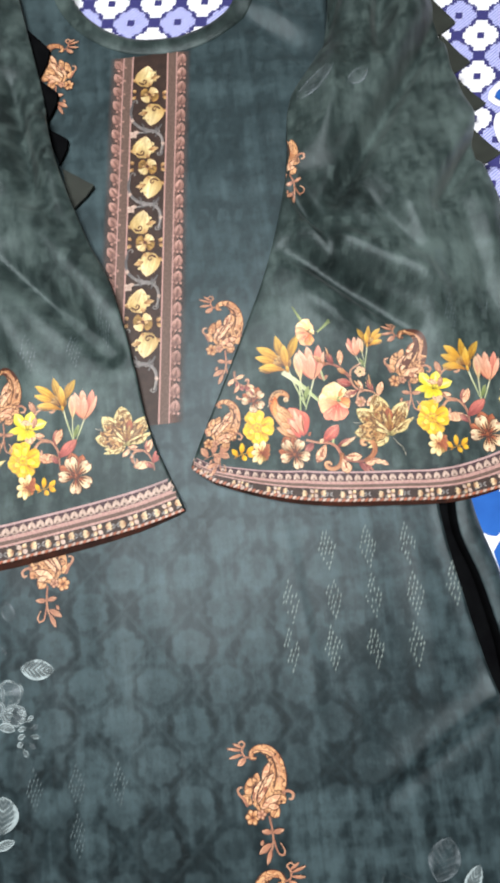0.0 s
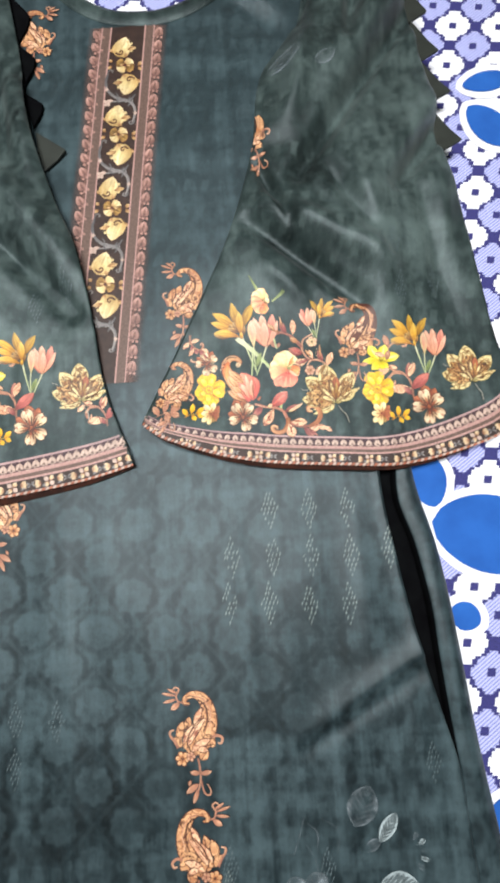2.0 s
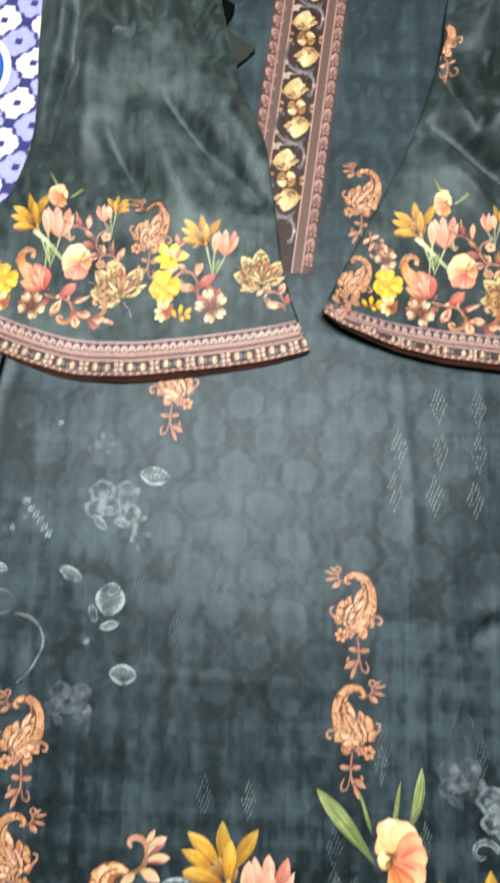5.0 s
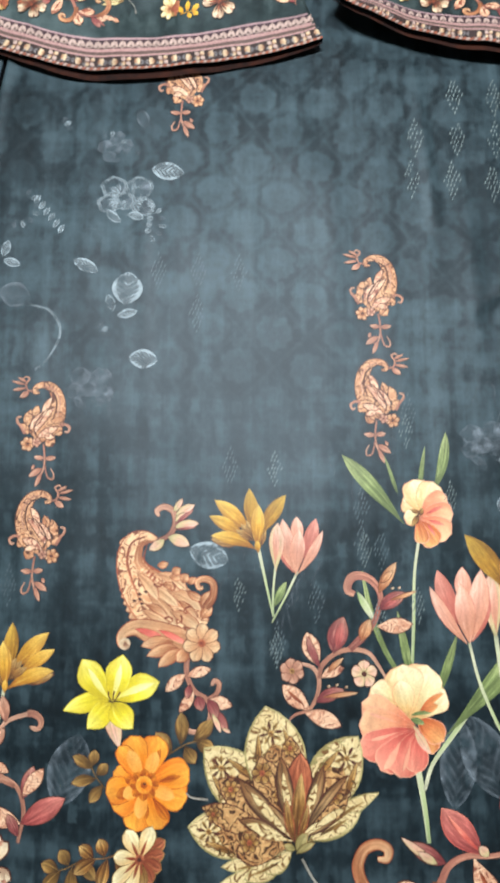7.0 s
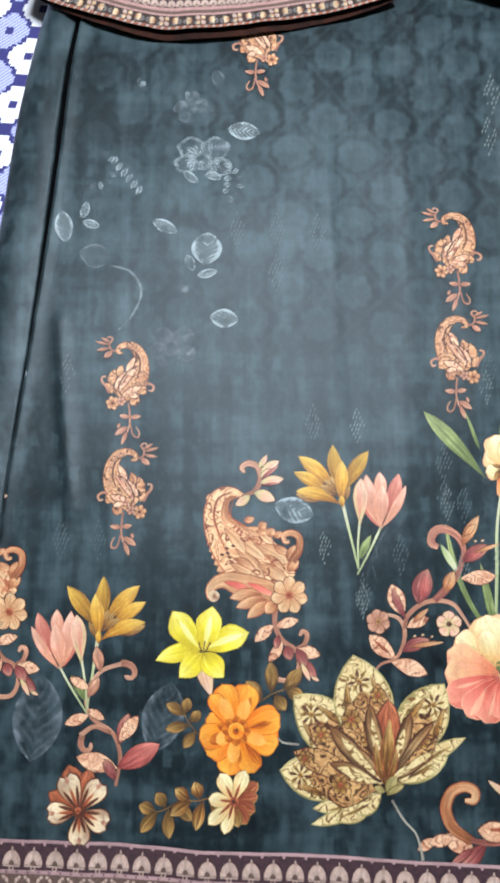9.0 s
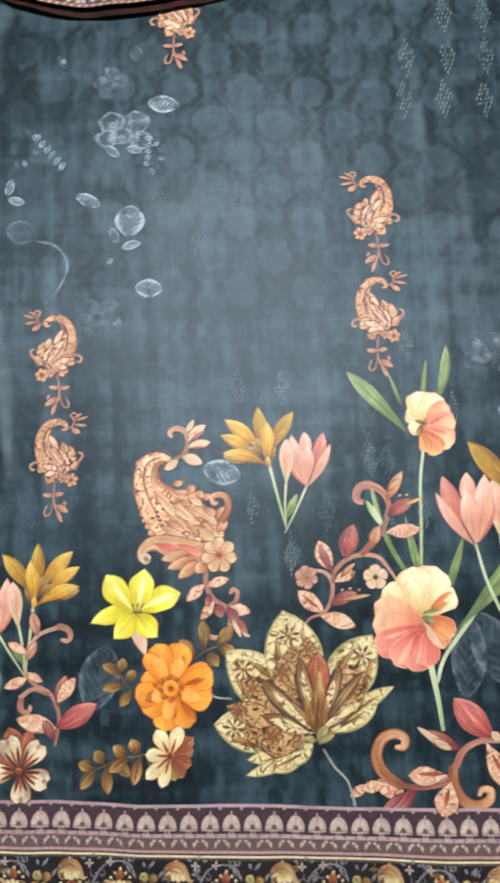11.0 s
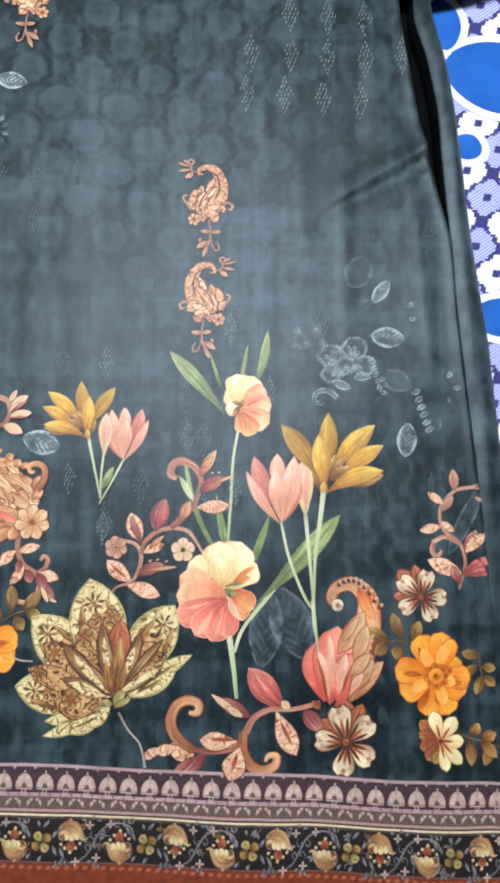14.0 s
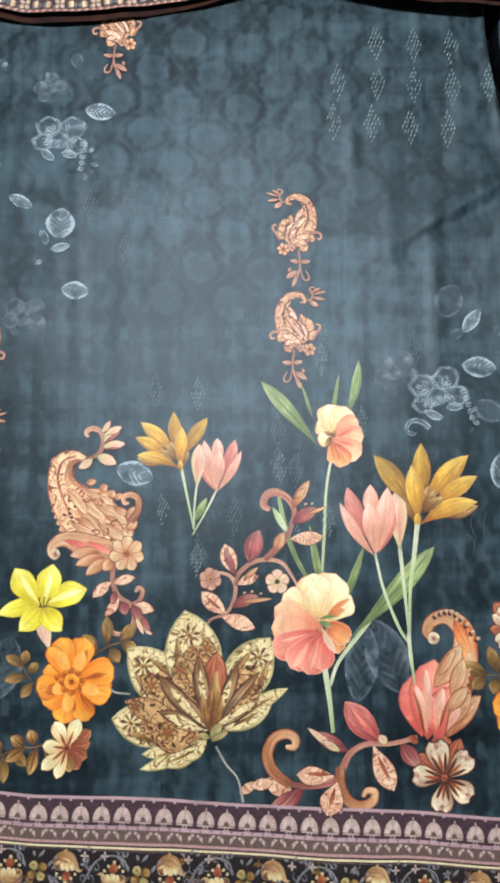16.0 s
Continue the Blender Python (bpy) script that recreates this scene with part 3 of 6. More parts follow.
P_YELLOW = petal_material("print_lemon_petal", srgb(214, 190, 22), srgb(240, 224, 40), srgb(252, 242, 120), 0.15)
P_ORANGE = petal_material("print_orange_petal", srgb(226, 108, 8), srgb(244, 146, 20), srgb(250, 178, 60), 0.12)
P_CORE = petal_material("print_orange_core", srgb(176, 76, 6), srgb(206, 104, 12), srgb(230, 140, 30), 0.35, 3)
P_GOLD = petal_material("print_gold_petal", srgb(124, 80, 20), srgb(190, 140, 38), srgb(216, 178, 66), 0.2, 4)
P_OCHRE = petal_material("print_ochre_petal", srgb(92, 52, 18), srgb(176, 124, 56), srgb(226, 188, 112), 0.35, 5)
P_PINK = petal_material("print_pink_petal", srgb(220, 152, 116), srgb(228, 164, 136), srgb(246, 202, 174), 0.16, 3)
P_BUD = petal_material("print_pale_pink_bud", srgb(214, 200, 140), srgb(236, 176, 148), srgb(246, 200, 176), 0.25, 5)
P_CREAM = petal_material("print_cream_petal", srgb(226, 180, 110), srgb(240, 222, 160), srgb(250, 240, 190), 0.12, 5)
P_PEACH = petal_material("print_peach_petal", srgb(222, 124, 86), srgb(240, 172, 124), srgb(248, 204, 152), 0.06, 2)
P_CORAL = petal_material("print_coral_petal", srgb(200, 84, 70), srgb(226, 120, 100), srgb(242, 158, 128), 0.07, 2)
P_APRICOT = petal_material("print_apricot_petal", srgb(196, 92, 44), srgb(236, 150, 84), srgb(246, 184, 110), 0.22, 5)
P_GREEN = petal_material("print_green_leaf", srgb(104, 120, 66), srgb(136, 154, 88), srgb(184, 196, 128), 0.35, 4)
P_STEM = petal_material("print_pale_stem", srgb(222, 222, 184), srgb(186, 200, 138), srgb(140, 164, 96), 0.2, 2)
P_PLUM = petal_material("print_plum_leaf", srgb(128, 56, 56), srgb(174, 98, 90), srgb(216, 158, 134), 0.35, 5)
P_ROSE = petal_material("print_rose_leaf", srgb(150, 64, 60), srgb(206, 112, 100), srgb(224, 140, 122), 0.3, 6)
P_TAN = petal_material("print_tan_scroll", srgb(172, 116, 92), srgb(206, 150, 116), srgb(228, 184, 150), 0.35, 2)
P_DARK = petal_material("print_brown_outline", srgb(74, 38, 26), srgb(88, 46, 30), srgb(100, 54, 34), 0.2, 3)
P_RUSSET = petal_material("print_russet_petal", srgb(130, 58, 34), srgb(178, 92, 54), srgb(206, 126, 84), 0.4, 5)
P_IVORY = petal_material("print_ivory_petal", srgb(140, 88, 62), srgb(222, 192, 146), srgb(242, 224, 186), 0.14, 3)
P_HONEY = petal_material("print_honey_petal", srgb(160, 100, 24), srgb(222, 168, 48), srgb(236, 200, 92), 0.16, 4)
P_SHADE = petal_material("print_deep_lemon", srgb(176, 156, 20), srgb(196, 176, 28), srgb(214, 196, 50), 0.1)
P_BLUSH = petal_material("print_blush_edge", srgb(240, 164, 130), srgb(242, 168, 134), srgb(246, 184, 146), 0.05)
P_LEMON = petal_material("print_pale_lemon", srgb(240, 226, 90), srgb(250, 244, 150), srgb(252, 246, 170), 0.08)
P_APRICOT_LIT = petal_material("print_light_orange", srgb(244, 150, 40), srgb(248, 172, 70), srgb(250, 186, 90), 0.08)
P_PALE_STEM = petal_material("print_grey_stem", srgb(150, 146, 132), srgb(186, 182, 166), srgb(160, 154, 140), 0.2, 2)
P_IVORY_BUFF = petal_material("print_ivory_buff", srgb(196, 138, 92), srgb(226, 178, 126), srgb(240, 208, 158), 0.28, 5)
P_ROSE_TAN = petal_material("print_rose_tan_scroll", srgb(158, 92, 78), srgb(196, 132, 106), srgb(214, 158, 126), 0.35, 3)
P_COPPER = filigree_material("print_copper_paisley", srgb(212, 164, 118), srgb(164, 106, 68), srgb(88, 50, 32), 270, 0.10)
P_COPPER_BIG = filigree_material("print_large_copper_paisley", srgb(236, 196, 146), srgb(202, 144, 96), srgb(116, 62, 38), 210, 0.10)
P_LOTUS = filigree_material("print_ivory_lotus", srgb(224, 206, 150), srgb(206, 182, 124), srgb(116, 80, 38), 210, 0.095)
P_LOTUS_MID = filigree_material("print_brown_lotus", srgb(206, 164, 104), srgb(146, 96, 52), srgb(64, 36, 16), 270, 0.15)
P_SPECKLE = filigree_material("print_speckled_leaf", srgb(230, 192, 154), srgb(196, 138, 104), srgb(140, 82, 62), 260, 0.08)
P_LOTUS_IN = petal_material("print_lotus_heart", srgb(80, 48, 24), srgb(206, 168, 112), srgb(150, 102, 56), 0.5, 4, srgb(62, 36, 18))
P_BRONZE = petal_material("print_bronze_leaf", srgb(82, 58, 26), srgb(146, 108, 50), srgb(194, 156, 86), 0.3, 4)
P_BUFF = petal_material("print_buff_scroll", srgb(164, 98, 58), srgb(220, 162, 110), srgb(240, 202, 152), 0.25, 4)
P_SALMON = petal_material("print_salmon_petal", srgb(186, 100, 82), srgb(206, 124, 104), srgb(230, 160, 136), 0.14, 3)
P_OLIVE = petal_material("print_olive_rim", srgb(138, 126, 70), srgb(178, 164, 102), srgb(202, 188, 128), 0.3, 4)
P_GREY = faint_material("print_faint_grey", (0.34, 0.42, 0.44), 1.30)
P_GREY_LOW = faint_material("print_fainter_grey", (0.22, 0.27, 0.30), 0.46)
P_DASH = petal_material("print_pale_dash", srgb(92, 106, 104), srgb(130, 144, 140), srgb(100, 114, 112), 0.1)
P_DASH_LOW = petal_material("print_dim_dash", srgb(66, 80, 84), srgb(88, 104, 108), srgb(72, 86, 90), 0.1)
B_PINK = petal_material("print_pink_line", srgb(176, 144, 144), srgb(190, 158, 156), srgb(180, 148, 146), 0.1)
B_PLUM = plain_cloth("print_plum_band", srgb(48, 34, 40), srgb(70, 48, 52), 0.55, 300)
B_TAUPE = plain_cloth("print_taupe_band", srgb(76, 60, 54), srgb(102, 82, 73), 0.55, 500)
B_ROSE = plain_cloth("print_dusty_rose_band", srgb(150, 116, 110), srgb(176, 140, 132), 0.55, 400)
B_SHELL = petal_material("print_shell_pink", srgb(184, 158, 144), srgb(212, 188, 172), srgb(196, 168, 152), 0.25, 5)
B_CREAM = plain_cloth("print_cream_line", srgb(196, 178, 136), srgb(214, 196, 156), 0.55, 200)
B_BLACK = plain_cloth("print_black_band", srgb(18, 14, 15), srgb(34, 26, 25), 0.55, 180)
B_RUST = plain_cloth("print_rust_band", srgb(92, 34, 16), srgb(124, 50, 24), 0.6, 160)
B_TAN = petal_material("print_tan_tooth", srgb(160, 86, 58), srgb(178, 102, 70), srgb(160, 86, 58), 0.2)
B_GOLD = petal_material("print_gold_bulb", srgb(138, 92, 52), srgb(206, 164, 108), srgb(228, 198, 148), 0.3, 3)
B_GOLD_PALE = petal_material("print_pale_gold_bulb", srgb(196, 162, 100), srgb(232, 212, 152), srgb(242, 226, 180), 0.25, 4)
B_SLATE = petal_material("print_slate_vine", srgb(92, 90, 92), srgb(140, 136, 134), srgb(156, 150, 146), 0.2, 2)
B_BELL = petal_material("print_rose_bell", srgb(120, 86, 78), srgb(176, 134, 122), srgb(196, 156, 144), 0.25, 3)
B_MUSHROOM = petal_material("print_faded_scallop", srgb(92, 66, 60), srgb(144, 104, 92), srgb(118, 86, 78), 0.25, 3)


# ---- drawing flat print on cloth ----
CLIP = {
    front_lift: lambda x, y: lerp_table(LEFT_EDGE, y) < x < lerp_table(RIGHT_EDGE, y),
    right_height: lambda x, y: lerp_table(R_IN, y) < x < lerp_table(R_OUT, y),
    left_height: lambda x, y: lerp_table(L_OUT, y) < x < lerp_table(L_IN, y),
}


class Art:
    """Flat shapes that together make one printed motif; later shapes lie over earlier ones."""

    def __init__(self):
        self.verts, self.uvs, self.faces, self.index, self.mats, self.layer = [], [], [], [], [], 0
        self.m = Matrix.Identity(3)

    def at(self, x=0.0, y=0.0, turn=0.0, size=1.0, flip=False):
        """Set where, how turned and how large the next shapes are drawn."""
        c, s = math.cos(radians(turn)) * size, math.sin(radians(turn)) * size
        f = -1.0 if flip else 1.0
        self.m = Matrix(((c * f, -s, x), (s * f, c, y), (0, 0, 1)))
        return self

    def rows(self, rows, mat):
        """Stitch rows of plan points into a patch."""
        if mat not in self.mats:
            self.mats.append(mat)
        k, start, wide = self.mats.index(mat), len(self.verts), len(rows[0])
        self.layer += 1
        for j, row in enumerate(rows):
            for i, (x, y) in enumerate(row):
                p = self.m @ Vector((x, y, 1))
                self.verts.append((p.x, p.y, self.layer))
                self.uvs.append((i / (wide - 1), j / (len(rows) - 1)))
        turned = self.m[0][0] * self.m[1][1] - self.m[0][1] * self.m[1][0] < 0
        for j in range(len(rows) - 1):
            for i in range(wide - 1):
                a = start + j * wide + i
                f = [a, a + 1, a + 1 + wide, a + wide]
                self.faces.append(f[::-1] if turned else f)
                self.index.append(k)

    def petal(self, x, y, angle, long, wide, mat, peak=0.5, bend=0.0, blunt=0.8, n=9, k=4, ruffle=0.0):
        """A petal or leaf from its base point along angle; bend curves it to its left."""
        e = math.log(0.5) / math.log(peak)
        a, out, px, py = radians(angle), [], x, y
        for j in range(n + 1):
            v = j / n
            d = a + bend * v
            if j:
                px, py = px + math.cos(d) * long / n, py + math.sin(d) * long / n
            h = 0.5 * wide * max(math.sin(math.pi * v ** e), 0.0) ** blunt + 0.004 * wide
            nx, ny = -math.sin(d), math.cos(d)
            row = []
            for i in range(k + 1):
                w = (1 - 2 * i / k) * h * (1 + ruffle * math.sin(9.0 * v + 5.0 * i))
                row.append((px + nx * w, py + ny * w))
            out.append(row)
        self.rows(out, mat)

    def outlined(self, x, y, angle, long, wide, mat, rim, grow=0.0012, **more):
        a = radians(angle)
        self.petal(x - math.cos(a) * grow * 0.5, y - math.sin(a) * grow * 0.5, angle, long + 1.6 * grow, wide + 2 * grow, rim, **more)
        self.petal(x, y, angle, long, wide, mat, **more)

    def spear(self, x0, y0, x1, y1, wide, mat, rim=None, bend=0.0, unit=0.000232, **more):
        """A petal from one point to another, in small units, with an optional thin rim."""
        dx, dy = (x1 - x0) * unit, (y1 - y0) * unit
        long = math.hypot(dx, dy) * (1 + bend * bend / 24)
        angle = math.degrees(math.atan2(dy, dx) - 0.55 * bend)
        if rim:
            self.outlined(x0 * unit, y0 * unit, angle, long, wide * unit, mat, rim, 0.0003, bend=bend, **more)
        else:
            self.petal(x0 * unit, y0 * unit, angle, long, wide * unit, mat, bend=bend, **more)

    def sketch(self, ox, oy, unit):
        """Draw on from here in small units of a sketch whose origin is (ox, oy), y downwards."""
        self.m = self.m @ Matrix(((unit, 0, -unit * ox), (0, -unit, unit * oy), (0, 0, 1)))
        return self

    def blade(self, x0, y0, x1, y1, wide, mat, rim=None, grow=3.0, bend=0.0, **more):
        """A petal from one sketch point to another, with an optional rim of its own colour."""
        dx, dy = x1 - x0, y1 - y0
        long = math.hypot(dx, dy) * (1 + bend * bend / 24)
        angle = math.degrees(math.atan2(dy, dx) - 0.55 * bend)
        if rim:
            self.outlined(x0, y0, angle, long, wide, mat, rim, grow, bend=bend, **more)
        else:
            self.petal(x0, y0, angle, long, wide, mat, bend=bend, **more)

    def blades(self, rows, mat, rim=None, grow=3.0, **more):
        for x0, y0, x1, y1, wide, bend in rows:
            self.blade(x0, y0, x1, y1, wide, mat, rim, grow, bend, **more)

    def blossom(self, x, y, r, count, mat, rim, wide=0.8, grow=3.0, turn=0.0, heart=None, squash=1.0):
        for k in range(count):
            a = radians(turn + 360 * k / count)
            self.blade(x, y, x + r * math.cos(a), y + r * squash * math.sin(a), wide * r, mat, rim, grow, peak=0.66, blunt=0.55)
        if heart:
            self.disc(x, y, r * 0.22, heart, 9)

    def rimmed(self, points, widths, mat, rim, grow=4.0, n=24):
        self.ribbon(points, [w + 2 * grow for w in widths], rim, n)
        self.ribbon(points, widths, mat, n)

    def ribbon(self, points, widths, mat, n=18):
        """A stem, scroll or paisley body along a smooth line; widths are spread evenly over it."""
        p = [Vector(q) for q in points]
        p = [p[0] * 2 - p[1]] + p + [p[-1] * 2 - p[-2]]
        line, segs = [], len(points) - 1
        for j in range(n + 1):
            s = min(j / n * segs, segs - 1e-6)
            i, f = int(s), s - int(s)
            a, b, c, d = p[i:i + 4]
            line.append(0.5 * (2 * b + (c - a) * f + (2 * a - 5 * b + 4 * c - d) * f * f + (3 * b - a - 3 * c + d) * f ** 3))
        out = []
        for j, q in enumerate(line):
            t = (line[min(j + 1, n)] - line[max(j - 1, 0)]).normalized()
            w = 0.5 * float(np.interp(j / n, np.linspace(0, 1, len(widths)), widths))
            out.append([(q.x - t.y * w * s, q.y + t.x * w * s) for s in (1, 0, -1)])
        self.rows(out, mat)

    def disc(self, x, y, r, mat, n=10):
        self.rows([[(x + r * f * math.cos(2 * math.pi * i / n), y + r * f * math.sin(2 * math.pi * i / n)) for i in range(n + 1)][::-1] for f in (0.02, 1.0)], mat)

    def curl(self, x, y, start, size, turns, wide, mat, hand=1, n=16):
        """A spiral scroll that winds inwards from (x, y), setting out along start."""
        pts, px, py, a = [(x, y)], x, y, radians(start)
        for j in range(n):
            f = j / n
            step = size * (1 - 0.75 * f) * 2.6 / n
            a += hand * turns * 2 * math.pi / n * (0.5 + f)
            px, py = px + math.cos(a) * step, py + math.sin(a) * step
            pts.append((px, py))
        self.ribbon(pts, [wide, wide, wide * 0.8, wide * 0.6, wide * 1.1], mat, 22)

    def finish(self, name, parent, height, label="", lift=0.00035):
        inside = CLIP.get(height)
        if inside:
            ok = [inside(x, y) for x, y, _ in self.verts]
            kept = [(f, k) for f, k in zip(self.faces, self.index) if all(ok[v] for v in f)]
            self.faces, self.index = [f for f, _ in kept], [k for _, k in kept]
        verts = [(x, y, height(x, y) + lift + z * 0.000008) for x, y, z in self.verts]
        ob = mesh_object(name, verts, self.faces, self.mats, parent, self.uvs, self.index)
        return tagged(ob, label) if label else ob


# ---- the printed motifs, each drawn about its own middle ----
def draw_lemon_lily(a):
    a.sketch(262, 210, 0.000170)
    a.blades(((250, 255, 300, 400, 60, 0.0), ), P_BUD, P_TAN, peak=0.35)
    a.blades(((250, 210, 62, 265, 76, -0.35), (255, 225, 165, 330, 92, 0.2), (262, 225, 350, 322, 96, -0.25)), P_YELLOW, P_SHADE, 3, peak=0.46, blunt=0.95, ruffle=0.07)
    a.blades(((262, 215, 448, 135, 104, 0.30), (250, 215, 122, 62, 110, 0.30), (258, 225, 290, 36, 108, -0.12)), P_YELLOW, P_SHADE, 3, peak=0.56, blunt=0.85, ruffle=0.10)
    a.blades(((262, 215, 430, 140, 30, 0.25), (250, 215, 150, 95, 26, 0.25), (258, 225, 285, 70, 26, -0.1)), P_LEMON, None, peak=0.6)
    for x, y in ((245, 215), (262, 212), (278, 216)):
        a.ribbon([(262 + (x - 262) * 0.2, 225), (x, y - 12), (x + (x - 255) * 0.5, y - 34)], [4, 5, 7], P_DARK, 6)


def draw_orange_flower(a, main=None, deep=None, lit=None):
    main, deep, lit = main or P_ORANGE, deep or P_CORE, lit or P_APRICOT_LIT
    a.sketch(412, 560, 0.000170)
    for x, y, wide in ((390, 735, 110), (495, 718, 96), (285, 520, 76), (298, 660, 110), (262, 600, 104), (588, 600, 120), (590, 490, 116), (455, 372, 112), (345, 378, 104), (300, 420, 70)):
        a.blade(412, 560, x, y, wide, main, deep, 3.5, peak=0.70, blunt=0.46, n=14, k=6, ruffle=0.05)
    for x, y, wide in ((520, 690, 40), (470, 420, 30), (300, 610, 46), (560, 520, 26), (350, 470, 30), (330, 540, 34), (430, 690, 26)):
        a.blade(412 + (x - 412) * 0.35, 560 + (y - 560) * 0.35, x, y, wide, deep, None, peak=0.6)
    for x, y in ((340, 430), (455, 430), (330, 610), (540, 600), (400, 690)):
        a.blade(412, 560, x, y, 54, lit, None, peak=0.66, blunt=0.6)
    a.blossom(412, 560, 62, 8, deep, None, 0.6)
    a.disc(412, 560, 34, main, 12)
    a.disc(412, 560, 15, deep, 8)
    a.disc(414, 556, 6, P_DARK, 6)


def draw_ochre_flower(a):
    """Half cream, half russet small blossom under the orange one."""
    a.sketch(415, 840, 0.000170)
    for x, y, wide, mat in ((510, 760, 52, P_RUSSET), (512, 810, 50, P_RUSSET), (505, 870, 56, P_RUSSET), (475, 920, 54, P_RUSSET), (440, 935, 44, P_OCHRE), (385, 965, 50, P_CREAM), (318, 930, 54, P_CREAM), (312, 835, 56, P_CREAM), (352, 735, 62, P_CREAM), (455, 715, 60, P_CREAM)):
        a.blade(415, 840, x, y, wide, mat, P_BRONZE, 2.5, peak=0.66, blunt=0.6)
        a.blade(415, 840, 415 + (x - 415) * 0.6, 840 + (y - 840) * 0.6, 12, P_RUSSET, None)
    a.disc(415, 840, 20, P_RUSSET, 9)
    a.disc(415, 840, 9, P_DARK, 7)


def draw_leaf_spray(a, mat):
    a.ribbon([(-0.016, -0.006), (0, 0), (0.014, 0.001)], [0.0012, 0.0008, 0.0006], mat, 8)
    for x, y, ang, long in ((-0.010, -0.004, 112, 0.018), (-0.003, 0, 72, 0.022), (0.006, 0.001, 30, 0.020), (0.008, 0.001, 320, 0.014), (0.000, -0.001, 285, 0.013)):
        a.outlined(x, y, ang, long, 0.0094, mat, P_DARK, 0.0003, peak=0.55, bend=0.25)


def draw_ivory_flower(a, size=1.0):
    """Five notched ivory petals with brown strokes and a dark outline; one stands behind."""
    a.sketch(755, 640, 0.000207 * size)
    for x, y, t, wide in ((740, 480, 0, 84), (815, 505, 0, 60), (655, 560, 0, 60)):
        a.blade(755, 640, x, y, wide, P_RUSSET, P_DARK, 4, peak=0.62)
    for x, y, wide in ((722, 512, 104), (850, 560, 100), (848, 705, 104), (738, 752, 100), (640, 628, 92)):
        dx, dy = (x - 755) * 0.13, (y - 640) * 0.13
        for grow, mat in ((5, P_DARK), (0, P_IVORY)):
            for side in (-1, 1):
                a.blade(755, 640, x - dy * side * 1.2 + (dx * grow * 0.06), y + dx * side * 1.2 + (dy * grow * 0.06), wide * 0.50 + 2 * grow, mat, None, peak=0.70, blunt=0.55)
            a.blade(755, 640, x - 0.9 * dx, y - 0.9 * dy, wide * 0.62, mat, None, peak=0.74, blunt=0.6)
        for side in (-1, 0, 1):
            a.blade(755, 640, x - 2.6 * dx - dy * side * 1.6, y - 2.6 * dy + dx * side * 1.6, 12, P_DARK if side else P_RUSSET, None, peak=0.6)
        a.blade(x - 1.8 * dx, y - 1.8 * dy, x - 0.3 * dx, y - 0.3 * dy, 18, P_TAN, None)
    a.disc(755, 640, 24, P_DARK, 9)
    a.disc(752, 636, 12, P_RUSSET, 7)


def draw_gold_lily(a):
    """Seen from the side: pointed petals stand apart above the stem's head."""
    a.spear(-5, 8, -40, 90, 26, P_OCHRE, None, -0.2)
    a.spear(80, 30, 205, 62, 42, P_OCHRE, P_RUSSET, 0.1, peak=0.5)
    for x0, y0, x1, y1, wide, mat, bend in ((14, 60, 20, 272, 62, P_GOLD, 0.05), (-8, 50, -140, 232, 66, P_GOLD, 0.25), (22, 70, 178, 232, 66, P_HONEY, -0.25), (50, 62, 206, 162, 54, P_HONEY, -0.2),
                                            (8, 0, 204, 76, 56, P_HONEY, -0.65)):
        a.spear(x0, y0, x1, y1, wide, mat, P_OCHRE, bend, peak=0.58, blunt=0.95)
    for x1, y1 in ((70, 118), (44, 130), (92, 92)):
        a.spear(14, 40, x1, y1, 34, P_OCHRE, None, -0.2)
    a.spear(4, 2, -15, 198, 60, P_HONEY, P_OCHRE, 0.05, peak=0.60, blunt=0.9)
    a.spear(0, -16, 2, 40, 26, P_HONEY, None, 0.0, peak=0.6)


def draw_tulip(a):
    for x0, y0, x1, y1, wide, mat, bend in ((-30, 60, -90, 222, 54, P_SALMON, -0.2), (-12, 110, -12, 232, 50, P_PINK, 0.0), (10, 8, 64, 156, 40, P_SALMON, 0.3), (8, 10, 46, 224, 64, P_PINK, 0.2),
                                            (-4, 0, -116, 172, 36, P_PINK, -0.35), (2, 0, -20, 182, 60, P_PINK, 0.05)):
        a.spear(x0, y0, x1, y1, wide, mat, P_SALMON, bend, peak=0.56, blunt=0.85)


def draw_bud(a):
    a.spear(0, -22, -8, 178, 62, P_BUD, P_SALMON, 0.0, peak=0.62, blunt=0.8)
    a.spear(4, 0, 2, 160, 26, P_PINK, None, -0.2, peak=0.6)


